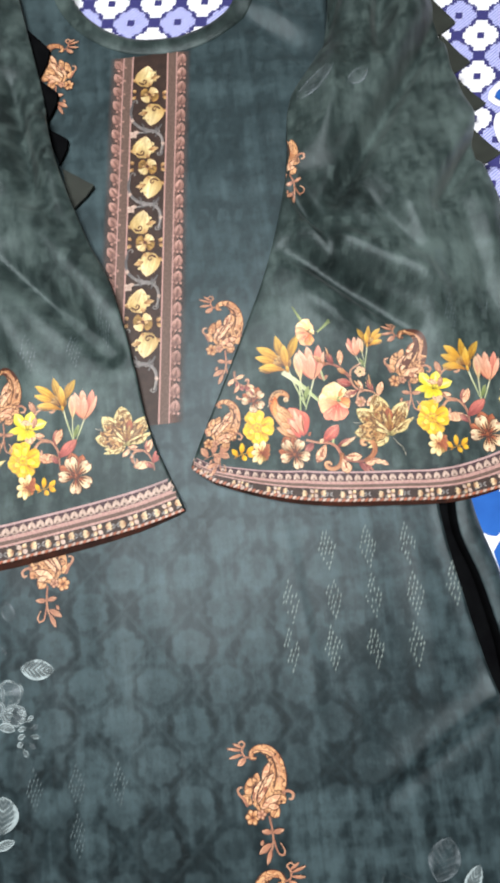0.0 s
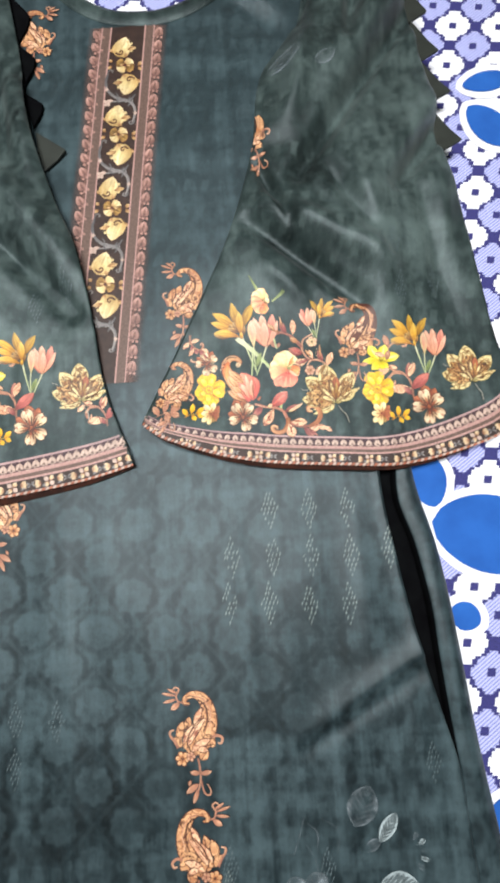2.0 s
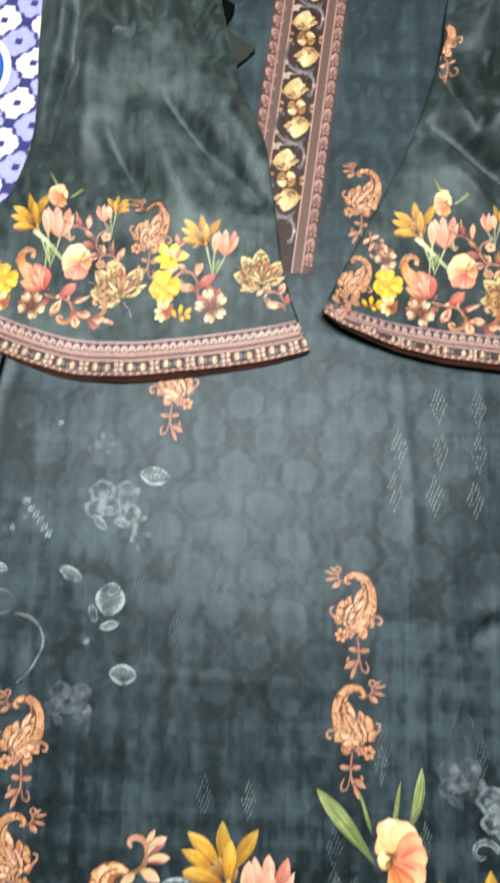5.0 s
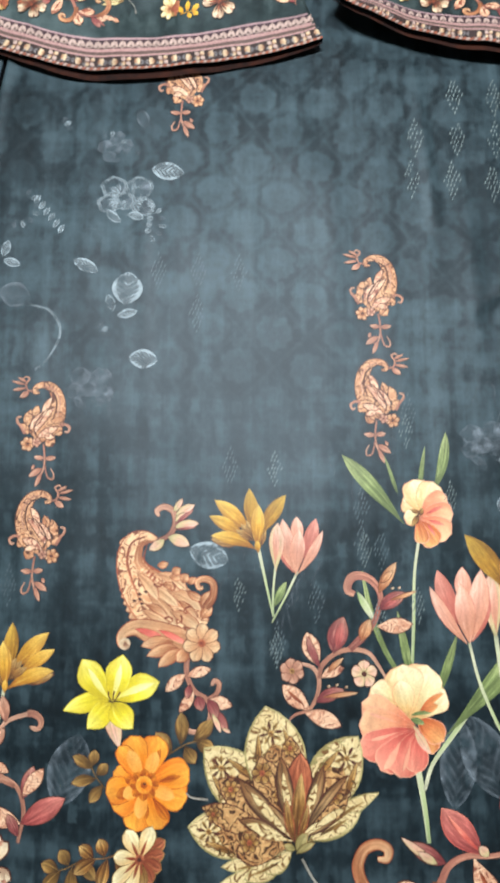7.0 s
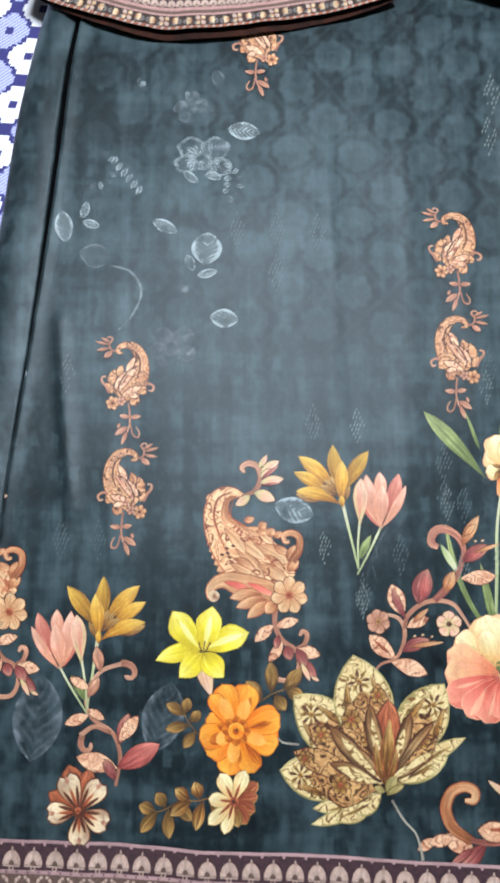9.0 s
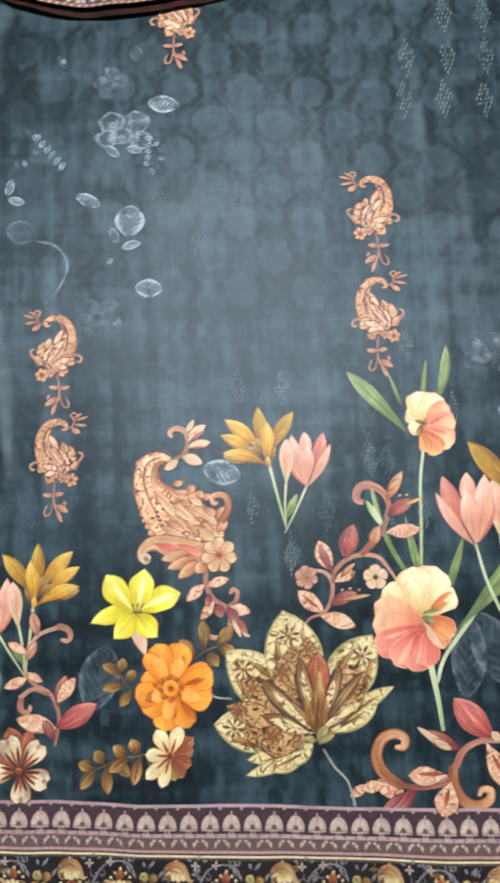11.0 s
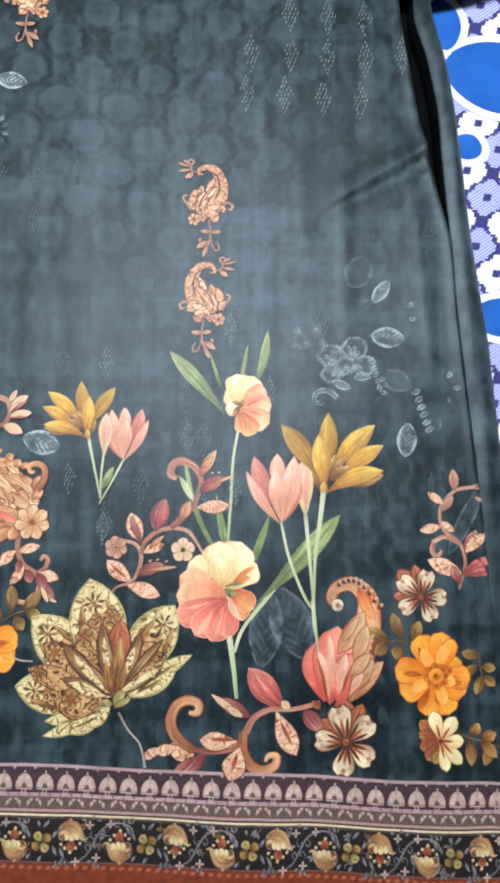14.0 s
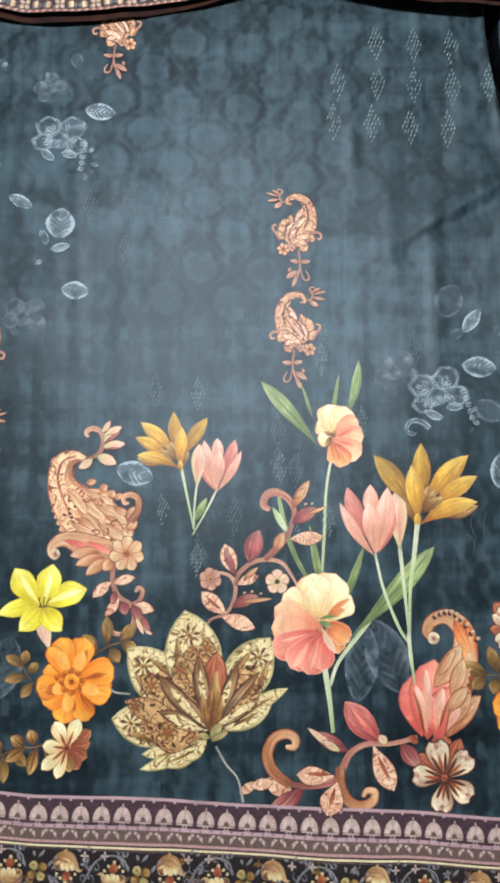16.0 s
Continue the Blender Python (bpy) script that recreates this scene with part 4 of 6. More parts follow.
def draw_lily_spray(a, small=False):
    """Gold lily above a pink tulip and bud on thin pale stems."""
    foot = (0.014, -0.062)
    a.ribbon([(0.003, -0.012), (0.008, -0.035), foot], [0.0024, 0.0018, 0.0012], P_STEM, 10)
    a.ribbon([(0.016, -0.024), (0.014, -0.045), foot], [0.0016, 0.0014, 0.0010], P_STEM, 10)
    a.ribbon([(0.032, -0.030), (0.023, -0.048), (0.013, -0.066)], [0.0016, 0.0014, 0.0010], P_STEM, 10)
    a.petal(0.015, -0.055, 70, 0.020, 0.006, P_GREEN, 0.5, -0.2)
    m = a.m.copy()

    def sub(x, y, turn, size):
        c, s = math.cos(radians(turn)) * size, math.sin(radians(turn)) * size
        a.m = m @ Matrix(((-c, -s, x), (-s, c, y), (0, 0, 1)))

    sub(0.003, -0.014, 4, 0.72)
    draw_gold_lily(a)
    sub(0.031, -0.032, 2, 0.78)
    draw_tulip(a)
    sub(0.016, -0.026, 0, 0.76)
    draw_bud(a)
    a.m = m


def draw_rose(a):
    """An open bloom: ruffled cream petals behind, peach and coral ones in front, throat to one side."""
    a.sketch(590, 720, 0.0001655)
    a.blades(((640, 740, 690, 850, 90, 0.2), (630, 720, 735, 800, 90, 0.3)), P_APRICOT, P_BLUSH, 3, peak=0.6, blunt=0.5, ruffle=0.06)
    a.blades(((600, 720, 750, 600, 130, 0.2), (590, 720, 680, 500, 170, 0.1), (585, 720, 575, 498, 160, -0.05), (560, 660, 440, 590, 110, 0.2)), P_CREAM, P_PEACH, 2.5, peak=0.70, blunt=0.48, n=12, k=8, ruffle=0.08)
    a.blades(((640, 690, 748, 610, 26, 0.5), (640, 690, 720, 660, 40, 0.3)), P_APRICOT, None, peak=0.5)
    a.blades(((620, 740, 400, 650, 120, 0.25), (615, 745, 385, 740, 150, 0.1)), P_PEACH, P_BLUSH, 3, peak=0.68, blunt=0.5, n=12, k=8, ruffle=0.06)
    a.blades(((590, 700, 560, 560, 90, -0.1),), P_CREAM, P_PEACH, 2.5, peak=0.6, blunt=0.6)
    a.blades(((615, 755, 390, 855, 120, -0.15), (620, 760, 470, 915, 120, -0.1), (625, 760, 545, 940, 130, -0.1), (630, 760, 610, 925, 90, 0.1)), P_CORAL, P_BLUSH, 3, peak=0.68, blunt=0.5, n=12, k=8, ruffle=0.07)
    a.blades(((560, 790, 480, 915, 30, 0.3), (600, 800, 560, 920, 16, 0.2), (560, 760, 430, 800, 14, 0.1), (560, 730, 420, 690, 12, 0.1)), P_BLUSH, None, peak=0.7)
    a.blades(((600, 715, 660, 735, 26, 0.3), (602, 700, 690, 690, 16, 0.4)), P_GREEN, None)
    a.blades(((620, 745, 680, 850, 34, -0.5), (610, 740, 645, 790, 14, 0.2)), P_BUD, P_CORAL, 2.5)


def draw_small_rose(a):
    a.sketch(270, 215, 0.000262)
    a.blades(((265, 215, 205, 165, 66, -0.2), (265, 220, 205, 225, 46, 0.2)), P_CREAM, P_PEACH, 2, peak=0.66, blunt=0.5, ruffle=0.07)
    a.blades(((262, 215, 240, 108, 88, 0.1), (262, 220, 300, 115, 80, 0.1)), P_CREAM, P_PEACH, 2, peak=0.68, blunt=0.48, n=12, k=6, ruffle=0.08)
    a.blades(((255, 215, 340, 160, 66, 0.3), (250, 220, 358, 215, 74, 0.2), (250, 225, 350, 275, 74, -0.1)), P_PEACH, P_BLUSH, 2, peak=0.70, blunt=0.5, n=12, k=6, ruffle=0.07)
    a.blades(((250, 230, 305, 308, 66, -0.2), (245, 230, 262, 305, 44, 0.1)), P_APRICOT, P_BLUSH, 2, peak=0.70, blunt=0.5, n=12, k=6, ruffle=0.07)
    a.blades(((275, 215, 330, 190, 12, 0.2), (280, 235, 330, 250, 12, 0.2), (275, 245, 300, 285, 10, 0.2)), P_CORAL, None)
    a.blades(((250, 215, 228, 252, 16, 0.3), (258, 212, 225, 200, 10, 0.2), (256, 220, 262, 196, 12, 0.1)), P_OCHRE, P_DARK, 1.5)


def draw_lotus(a):
    """A spread lotus: ornamented ivory petals with an olive rim round a fan of brown and dark ones."""
    a.sketch(490, 580, 0.000169)
    a.blades(((470, 600, 195, 672, 62, 0.25), (455, 615, 190, 735, 48, 0.3), (450, 620, 290, 712, 70, 0.35), (470, 600, 370, 680, 60, 0.4), (530, 575, 815, 368, 58, 0.3), (540, 560, 742, 450, 70, -0.2), (550, 560, 700, 500, 56, 0.5)), P_LOTUS, P_OLIVE, 6, peak=0.55)
    a.blades(((440, 610, 240, 680, 14, 0.2), (430, 635, 300, 700, 12, 0.3), (580, 540, 770, 400, 14, 0.3), (580, 540, 700, 470, 14, -0.1)), P_BRONZE, None)
    for x0, y0, x1, y1, wide, bend in ((455, 585, 55, 532, 176, -0.12), (455, 565, 102, 234, 200, -0.20), (512, 565, 728, 160, 196, 0.22), (475, 555, 345, 58, 236, 0.02)):
        a.blade(x0, y0, x1, y1, wide, P_LOTUS, P_OLIVE, 7, bend, peak=0.62, blunt=0.80, n=14, k=6)
        dx, dy = x1 - x0, y1 - y0
        a.blade(x0, y0, x0 + 0.72 * dx, y0 + 0.72 * dy, wide * 0.74, P_LOTUS_MID, P_BRONZE, 4, bend, peak=0.60, blunt=0.7)
        long = math.hypot(dx, dy)
        tx, ty, ang = x0 + 0.80 * dx, y0 + 0.80 * dy, math.atan2(dy, dx)
        for q in range(8):
            b = ang + 2 * math.pi * q / 8
            a.blade(tx + 10 * math.cos(b), ty + 10 * math.sin(b), tx + 50 * math.cos(b), ty + 50 * math.sin(b), 13, P_BRONZE if q % 2 else P_DARK, None, peak=0.6)
        a.disc(tx, ty, 13, P_OCHRE, 8)
        for side in (-1, 1):
            a.blade(x0 + 0.5 * dx - side * dy / long * wide * 0.36, y0 + 0.5 * dy + side * dx / long * wide * 0.36, x0 + 0.82 * dx - side * dy / long * wide * 0.22, y0 + 0.82 * dy + side * dx / long * wide * 0.22, 22, P_OCHRE, P_DARK, 3)
        for q in range(6):
            f, side = 0.48 + 0.09 * (q // 2), 1 if q % 2 else -1
            cx, cy = x0 + f * dx - side * dy / long * wide * 0.30, y0 + f * dy + side * dx / long * wide * 0.30
            a.curl(cx, cy, math.degrees(ang) + 70 * side, 30, 0.9, 8, P_BRONZE if q % 3 else P_DARK, side)
    a.blades(((470, 530, 330, 250, 118, 0.25), (490, 520, 450, 165, 92, 0.0), (450, 560, 165, 340, 110, -0.2), (445, 575, 105, 450, 92, -0.2), (450, 585, 250, 605, 104, 0.2), (520, 545, 640, 320, 126, 0.25), (520, 550, 690, 380, 90, 0.3)), P_LOTUS_MID, P_DARK, 5, peak=0.66)
    for x, y, r in ((340, 310, 42), (450, 210, 30), (215, 375, 34), (300, 570, 38), (635, 385, 36), (150, 470, 28), (410, 390, 26)):
        a.blossom(x, y, r, 6, P_OCHRE, P_DARK, 0.6, 3)
        a.disc(x, y, r * 0.3, P_RUSSET, 7)
    a.blades(((490, 530, 495, 225, 104, 0.05),), P_RUSSET, P_DARK, 5, peak=0.62)
    a.blades(((485, 540, 415, 245, 62, 0.25), (475, 550, 250, 338, 66, 0.15), (500, 540, 588, 275, 52, -0.15), (470, 560, 255, 485, 48, -0.25), (510, 545, 690, 300, 34, 0.3), (500, 550, 640, 470, 34, 0.25), (480, 545, 360, 420, 34, -0.2)), P_LOTUS_IN, P_DARK, 5, peak=0.6)
    a.blades(((485, 540, 425, 300, 26, 0.2), (472, 548, 300, 382, 34, 0.1), (495, 535, 565, 335, 30, -0.1), (465, 558, 285, 500, 36, -0.2), (480, 555, 330, 530, 22, 0.1), (500, 545, 600, 480, 24, 0.2), (520, 540, 690, 420, 26, 0.2)), P_LOTUS, P_BRONZE, 2, peak=0.62)
    a.blades(((488, 560, 500, 300, 50, 0.05), (480, 560, 440, 400, 30, 0.2), (495, 555, 530, 420, 26, -0.2)), P_OCHRE, P_RUSSET, 4, peak=0.5)
    a.blades(((490, 590, 530, 525, 40, 0.3), (485, 585, 440, 570, 26, 0.2), (490, 600, 560, 560, 24, 0.3)), P_OLIVE, P_BRONZE, 3)
    a.ribbon([(512, 618), (560, 690), (610, 740), (632, 800), (642, 845)], [10, 9, 8, 8, 14], P_PALE_STEM, 14)
    a.ribbon([(35, 395), (60, 412), (125, 415)], [5, 7, 8], P_PALE_STEM, 8)


def draw_paisley(a, fill=None):
    """Copper paisley: a plump drop whose tip hooks over, with side curls, leaves inside and a hanging sprig."""
    fill = fill or P_COPPER
    a.sketch(195, 250, 0.000152)
    a.rimmed([(168, 126), (144, 122), (150, 98), (190, 84), (235, 105), (262, 165), (250, 240), (205, 300), (150, 350)], [8, 16, 22, 30, 46, 66, 100, 124, 70], fill, P_DARK, 4, 32)
    a.blades(((110, 300, 130, 210, 40, 0.3), (120, 330, 85, 280, 36, -0.3), (240, 330, 285, 290, 70, 0.3), (220, 350, 245, 390, 50, -0.2), (150, 250, 165, 190, 34, 0.2)), fill, P_DARK, 3)
    a.blades(((150, 330, 245, 200, 30, 0.5), (170, 350, 265, 300, 36, 0.4), (130, 310, 200, 220, 30, 0.4), (190, 240, 230, 150, 28, 0.4), (200, 340, 250, 350, 26, 0.3)), P_SPECKLE, P_DARK, 5)
    a.ribbon([(210, 108), (246, 140), (256, 200), (240, 260)], [5, 9, 9, 5], P_DARK, 14)
    a.ribbon([(165, 350), (150, 300), (180, 240), (215, 200)], [4, 7, 8, 4], P_DARK, 14)
    a.ribbon([(190, 92), (240, 110), (272, 170), (262, 250)], [5, 6, 6, 4], P_TAN, 16)
    a.ribbon([(275, 290), (302, 284), (326, 300), (318, 322), (302, 318)], [14, 12, 12, 11, 7], P_TAN, 16)
    a.ribbon([(105, 330), (86, 295), (66, 270), (66, 250), (86, 244)], [14, 12, 11, 10, 7], P_TAN, 16)
    a.blossom(122, 380, 34, 6, P_BUFF, P_DARK, 0.62, 4, 10, P_DARK)
    a.blossom(165, 372, 22, 5, P_TAN, P_DARK, 0.7, 3, 0)
    a.ribbon([(200, 380), (208, 440), (205, 500), (172, 585)], [9, 8, 8, 6], P_TAN, 14)
    a.blades(((208, 450, 158, 444, 22, 0.2), (208, 452, 264, 446, 22, -0.2), (200, 500, 136, 540, 28, -0.2), (195, 520, 168, 588, 20, 0.1), (160, 480, 150, 505, 14, 0.0)), P_TAN, P_DARK, 2)
    a.ribbon([(210, 480), (225, 540), (250, 552), (256, 530), (240, 500)], [7, 7, 8, 7, 4], P_TAN, 14)
    a.ribbon([(140, 118), (112, 112), (102, 82), (118, 56), (100, 44), (84, 58)], [8, 8, 8, 8, 7, 5], P_TAN, 18)
    a.blades(((118, 118, 74, 148, 26, 0.2), (106, 100, 36, 112, 14, 0.1), (104, 84, 30, 66, 12, 0.1), (108, 72, 60, 48, 12, 0.1)), P_TAN, P_DARK, 2)


def draw_big_paisley(a):
    """Large copper paisley: scalloped back, hooked tip, flowing leaves inside and a rolled lower lobe."""
    a.sketch(420, 500, 0.000187)
    for k in range(13):
        f = k / 12
        x, y = 250 - 10 * math.sin(math.pi * f) + 70 * f * f, 320 + 290 * f
        a.blade(x + 16, y, x - 22, y + 12 + 14 * f, 30, P_BUFF, P_RUSSET, 2, 0.2, peak=0.5)
    spine = [(372, 312), (325, 306), (282, 330), (272, 400), (320, 490), (400, 560), (490, 620), (560, 660)]
    a.rimmed(spine, [14, 46, 74, 96, 150, 200, 200, 120], P_COPPER_BIG, P_RUSSET, 5, 34)
    # inner border and stripe of the neck
    a.ribbon([(330, 300), (275, 330), (262, 400), (290, 480), (330, 560)], [4, 8, 10, 8, 4], P_RUSSET, 20)
    a.ribbon([(350, 318), (312, 335), (306, 400), (350, 440), (440, 460), (520, 520), (580, 600)], [8, 22, 34, 30, 26, 22, 10], P_BUFF, 26)
    a.ribbon([(335, 330), (328, 395), (380, 430), (460, 470), (530, 540)], [4, 7, 9, 8, 4], P_RUSSET, 22)
    # leaves that flow through the body
    a.blades(((330, 480, 470, 560, 50, 0.5), (350, 520, 470, 640, 46, 0.4), (380, 440, 500, 500, 44, 0.6), (420, 500, 560, 570, 48, 0.5), (300, 440, 390, 540, 40, 0.5), (440, 580, 560, 640, 44, 0.4), (330, 580, 440, 630, 36, 0.3)), P_IVORY_BUFF, P_RUSSET, 3.5, peak=0.55)
    a.blades(((345, 560, 430, 600, 26, 0.6), (400, 480, 470, 500, 22, 0.6), (470, 540, 545, 600, 24, 0.5), (500, 500, 565, 530, 26, -0.5), (430, 450, 480, 445, 26, -0.6), (380, 410, 420, 400, 24, -0.5), (500, 470, 530, 450, 22, -0.5)), P_BUFF, P_RUSSET, 3)
    for x, y, s0, h in ((440, 470, 20, 1), (370, 480, 60, -1), (480, 590, 40, 1), (520, 560, 200, -1), (420, 610, 300, 1)):
        a.curl(x, y, s0, 36, 1.0, 7, P_RUSSET, h)
    for x, y in ((318, 520), (342, 510), (300, 545), (330, 555), (322, 538)):
        a.blade(x - 9, y, x + 10, y + 3, 11, P_DARK)
    # edge leaves over the back of the body
    a.blades(((560, 560, 598, 500, 40, 0.4), (560, 600, 600, 560, 36, 0.5), (480, 470, 500, 440, 34, 0.5), (440, 440, 470, 420, 30, 0.4)), P_BUFF, P_RUSSET, 3)
    # lower lobe, rolled up at its end
    a.rimmed([(550, 715), (470, 690), (390, 662), (315, 645), (268, 668), (262, 702), (285, 716)], [70, 110, 90, 56, 34, 26, 22], P_IVORY_BUFF, P_RUSSET, 4, 26)
    a.blades(((310, 650, 440, 690, 26, 0.3), (360, 690, 470, 720, 40, 0.2), (400, 650, 520, 700, 22, 0.2)), P_CORAL, P_BUFF, 3)
    a.blades(((460, 690, 340, 710, 44, -0.4), (480, 710, 365, 745, 42, -0.4), (500, 720, 410, 782, 44, -0.5), (520, 720, 480, 760, 44, -0.4)), P_BUFF, P_RUSSET, 3)
    a.disc(276, 706, 22, P_IVORY, 10)
    a.blossom(568, 690, 72, 7, P_IVORY_BUFF, P_DARK, 0.62, 3, 12, P_RUSSET)
    a.rimmed([(575, 560), (600, 520), (600, 470), (570, 452), (540, 462), (545, 486), (562, 484)], [26, 24, 22, 20, 16, 12, 8], P_BUFF, P_RUSSET, 3, 24)
    # tail flower over the hook
    a.rimmed([(370, 318), (420, 292), (440, 245), (428, 200), (392, 184), (364, 202), (376, 222)], [12, 18, 20, 22, 22, 18, 10], P_TAN, P_DARK, 2.5, 24)
    a.blades(((415, 300, 500, 328, 44, 0.3), (440, 262, 532, 242, 34, 0.3), (440, 225, 512, 172, 34, 0.4), (440, 240, 480, 205, 22, 0.2), (400, 310, 345, 352, 34, 0.4), (430, 200, 462, 150, 22, -0.3)), P_BUD, P_DARK, 2.5)
    a.blades(((440, 250, 510, 190, 16, 0.2), (440, 270, 520, 258, 10, 0.1)), P_PLUM, None)


def draw_hanging_sprig(a):
    a.sketch(515, 770, 0.000187)
    a.ribbon([(515, 740), (515, 810), (545, 870), (600, 905), (612, 960), (590, 1010), (545, 1018), (512, 1000), (520, 980)], [22, 20, 18, 18, 16, 16, 18, 18, 10], P_TAN, 30)
    a.rimmed([(600, 900), (630, 880), (640, 845), (622, 832), (612, 850)], [14, 16, 18, 16, 10], P_TAN, P_DARK, 2, 16)
    a.blades(((520, 820, 605, 792, 38, 0.3), (510, 815, 440, 878, 42, -0.2), (545, 875, 495, 950, 36, 0.3), (600, 905, 692, 918, 46, 0.2)), P_SPECKLE, P_DARK, 3)
    a.blades(((605, 930, 680, 1010, 40, 0.3), (600, 900, 640, 960, 40, 0.2), (560, 890, 580, 940, 40, 0.0), (530, 850, 520, 900, 26, 0.1)), P_PLUM, P_DARK, 3)
    a.blades(((620, 950, 655, 1015, 18, 0.1), (660, 1000, 690, 1012, 12, 0.1)), P_BUD, P_DARK, 2)


def draw_plum_sprig(a):
    """Climbing scroll with plum buds, striped tan leaves and two small blossoms."""
    a.sketch(400, 420, 0.0001655)
    a.ribbon([(75, 725), (110, 690), (170, 670), (205, 615), (215, 550), (190, 500), (130, 480)], [8, 10, 14, 16, 18, 16, 12], P_TAN, 26)
    a.ribbon([(215, 545), (230, 490), (290, 440), (360, 425), (430, 440), (470, 490), (500, 540)], [16, 20, 20, 20, 18, 14, 10], P_TAN, 26)
    a.ribbon([(350, 425), (400, 380), (445, 330), (475, 270), (488, 200), (455, 140), (400, 115), (358, 130), (345, 175), (375, 195)], [28, 34, 26, 20, 24, 30, 36, 38, 34, 22], P_ROSE_TAN, 34)
    a.blades(((175, 670, 60, 570, 70, 0.2), (150, 680, 305, 735, 66, 0.15), (470, 330, 622, 320, 62, -0.15), (215, 490, 165, 355, 74, 0.25), (225, 540, 320, 500, 46, 0.4)), P_SPECKLE, P_DARK, 3.5, peak=0.55)
    a.blades(((150, 650, 75, 585, 14, 0.2), (190, 450, 175, 380, 14, 0.1)), P_RUSSET, None)
    a.blades(((200, 640, 320, 590, 50, 0.35), (280, 440, 325, 290, 84, 0.25), (480, 260, 600, 190, 58, 0.3), (220, 500, 165, 370, 30, 0.2)), P_PLUM, P_DARK, 3)
    a.blades(((295, 420, 320, 310, 34, 0.2), (500, 250, 580, 205, 20, 0.2)), P_ROSE, None)
    a.blades(((230, 620, 382, 602, 18, 0.1), (530, 220, 645, 180, 16, -0.1), (250, 520, 320, 460, 22, 0.2), (480, 190, 560, 60, 46, 0.1), (490, 150, 545, 95, 26, 0.2), (400, 390, 440, 300, 50, 0.2)), P_BUFF, P_DARK, 3)
    for x, y in ((255, 575), (290, 570), (330, 578), (540, 170), (570, 168)):
        a.blade(x - 7, y + 4, x + 8, y - 4, 9, P_IVORY)
    a.blossom(100, 512, 52, 6, P_TAN, P_DARK, 0.78, 3, 20, P_OCHRE)
    a.blossom(408, 525, 56, 5, P_BUD, P_DARK, 0.86, 3.5, -90, P_DARK)


def draw_scroll_sprig(a):
    """Upright scrolled stem with leaves either side, rose leaf low down."""
    a.ribbon([(0.000, 0.000), (0.003, 0.020), (-0.003, 0.036), (-0.018, 0.046), (-0.022, 0.062), (-0.012, 0.078), (0.004, 0.084)], [0.0022, 0.0028, 0.0028, 0.0026, 0.0026, 0.0026, 0.0030], P_TAN, 28)
    a.curl(0.003, 0.084, 10, 0.013, 0.8, 0.0046, P_TAN, -1)
    a.ribbon([(-0.004, 0.036), (-0.016, 0.040), (-0.026, 0.034)], [0.0030, 0.0032, 0.0036], P_TAN, 10)
    a.curl(-0.024, 0.034, 235, 0.011, 0.8, 0.0042, P_TAN, 1)
    for x, y, ang, long, mat in ((0.001, 0.012, 28, 0.034, P_ROSE), (0.001, 0.012, 165, 0.030, P_SPECKLE), (0.000, 0.004, 120, 0.016, P_PLUM), (0.002, 0.028, 72, 0.022, P_PLUM), (0.002, 0.030, 52, 0.022, P_SPECKLE),
                                 (-0.020, 0.048, 200, 0.018, P_SPECKLE), (-0.021, 0.060, 60, 0.016, P_TAN), (-0.020, 0.066, 150, 0.016, P_SPECKLE), (-0.012, 0.078, 100, 0.018, P_TAN), (-0.021, 0.052, 330, 0.014, P_SPECKLE)):
        a.outlined(x, y, ang, long, long * 0.42, mat, P_DARK, 0.0005, peak=0.52)


def draw_floor_scroll(a):
    """Lying scroll with rolled ends, a rose leaf, plum leaves and speckled tan ones."""
    a.sketch(300, 600, 0.000207)
    a.blades(((190, 690, 90, 640, 60, 0.2), (60, 650, 0, 685, 34, 0.2), (120, 650, 40, 665, 40, 0.1)), P_SPECKLE, P_DARK, 3)
    a.blades(((230, 670, 145, 755, 46, -0.2), (190, 680, 110, 735, 22, 0.1), (390, 545, 270, 480, 50, 0.25), (580, 520, 650, 600, 56, -0.3)), P_PLUM, P_DARK, 3)
    a.rimmed([(185, 660), (125, 620), (100, 560), (120, 505), (165, 485), (200, 500), (195, 530), (165, 530)], [24, 34, 34, 32, 30, 28, 22, 10], P_BUFF, P_RUSSET, 3, 30)
    a.ribbon([(180, 658), (250, 665), (330, 650), (365, 610), (400, 550), (460, 520), (540, 520), (640, 500)], [18, 20, 22, 26, 22, 20, 16, 18], P_ROSE_TAN, 32)
    a.rimmed([(360, 600), (360, 660), (385, 710), (430, 730), (472, 715), (482, 685), (455, 680), (440, 700)], [30, 32, 32, 30, 28, 24, 18, 8], P_BUFF, P_RUSSET, 3, 30)
    a.blades(((340, 630, 205, 625, 64, 0.2), (350, 650, 310, 760, 80, 0.1), (480, 525, 552, 680, 74, -0.15)), P_SPECKLE, P_DARK, 4, peak=0.6)
    a.blades(((330, 625, 235, 620, 14, 0.1), (340, 670, 318, 735, 16, 0.1), (495, 560, 540, 650, 14, -0.1)), P_RUSSET, None)
    a.blades(((510, 515, 382, 375, 86, 0.25),), P_ROSE, P_CORAL, 3, peak=0.55)
    a.blades(((500, 505, 400, 395, 16, 0.2), (470, 470, 430, 440, 12, 0.3)), P_CORAL, None)
    a.blades(((350, 540, 245, 465, 24, 0.1), (360, 545, 300, 510, 26, 0.1), (530, 520, 500, 490, 30, 0.2)), P_BUD, P_DARK, 2.5)


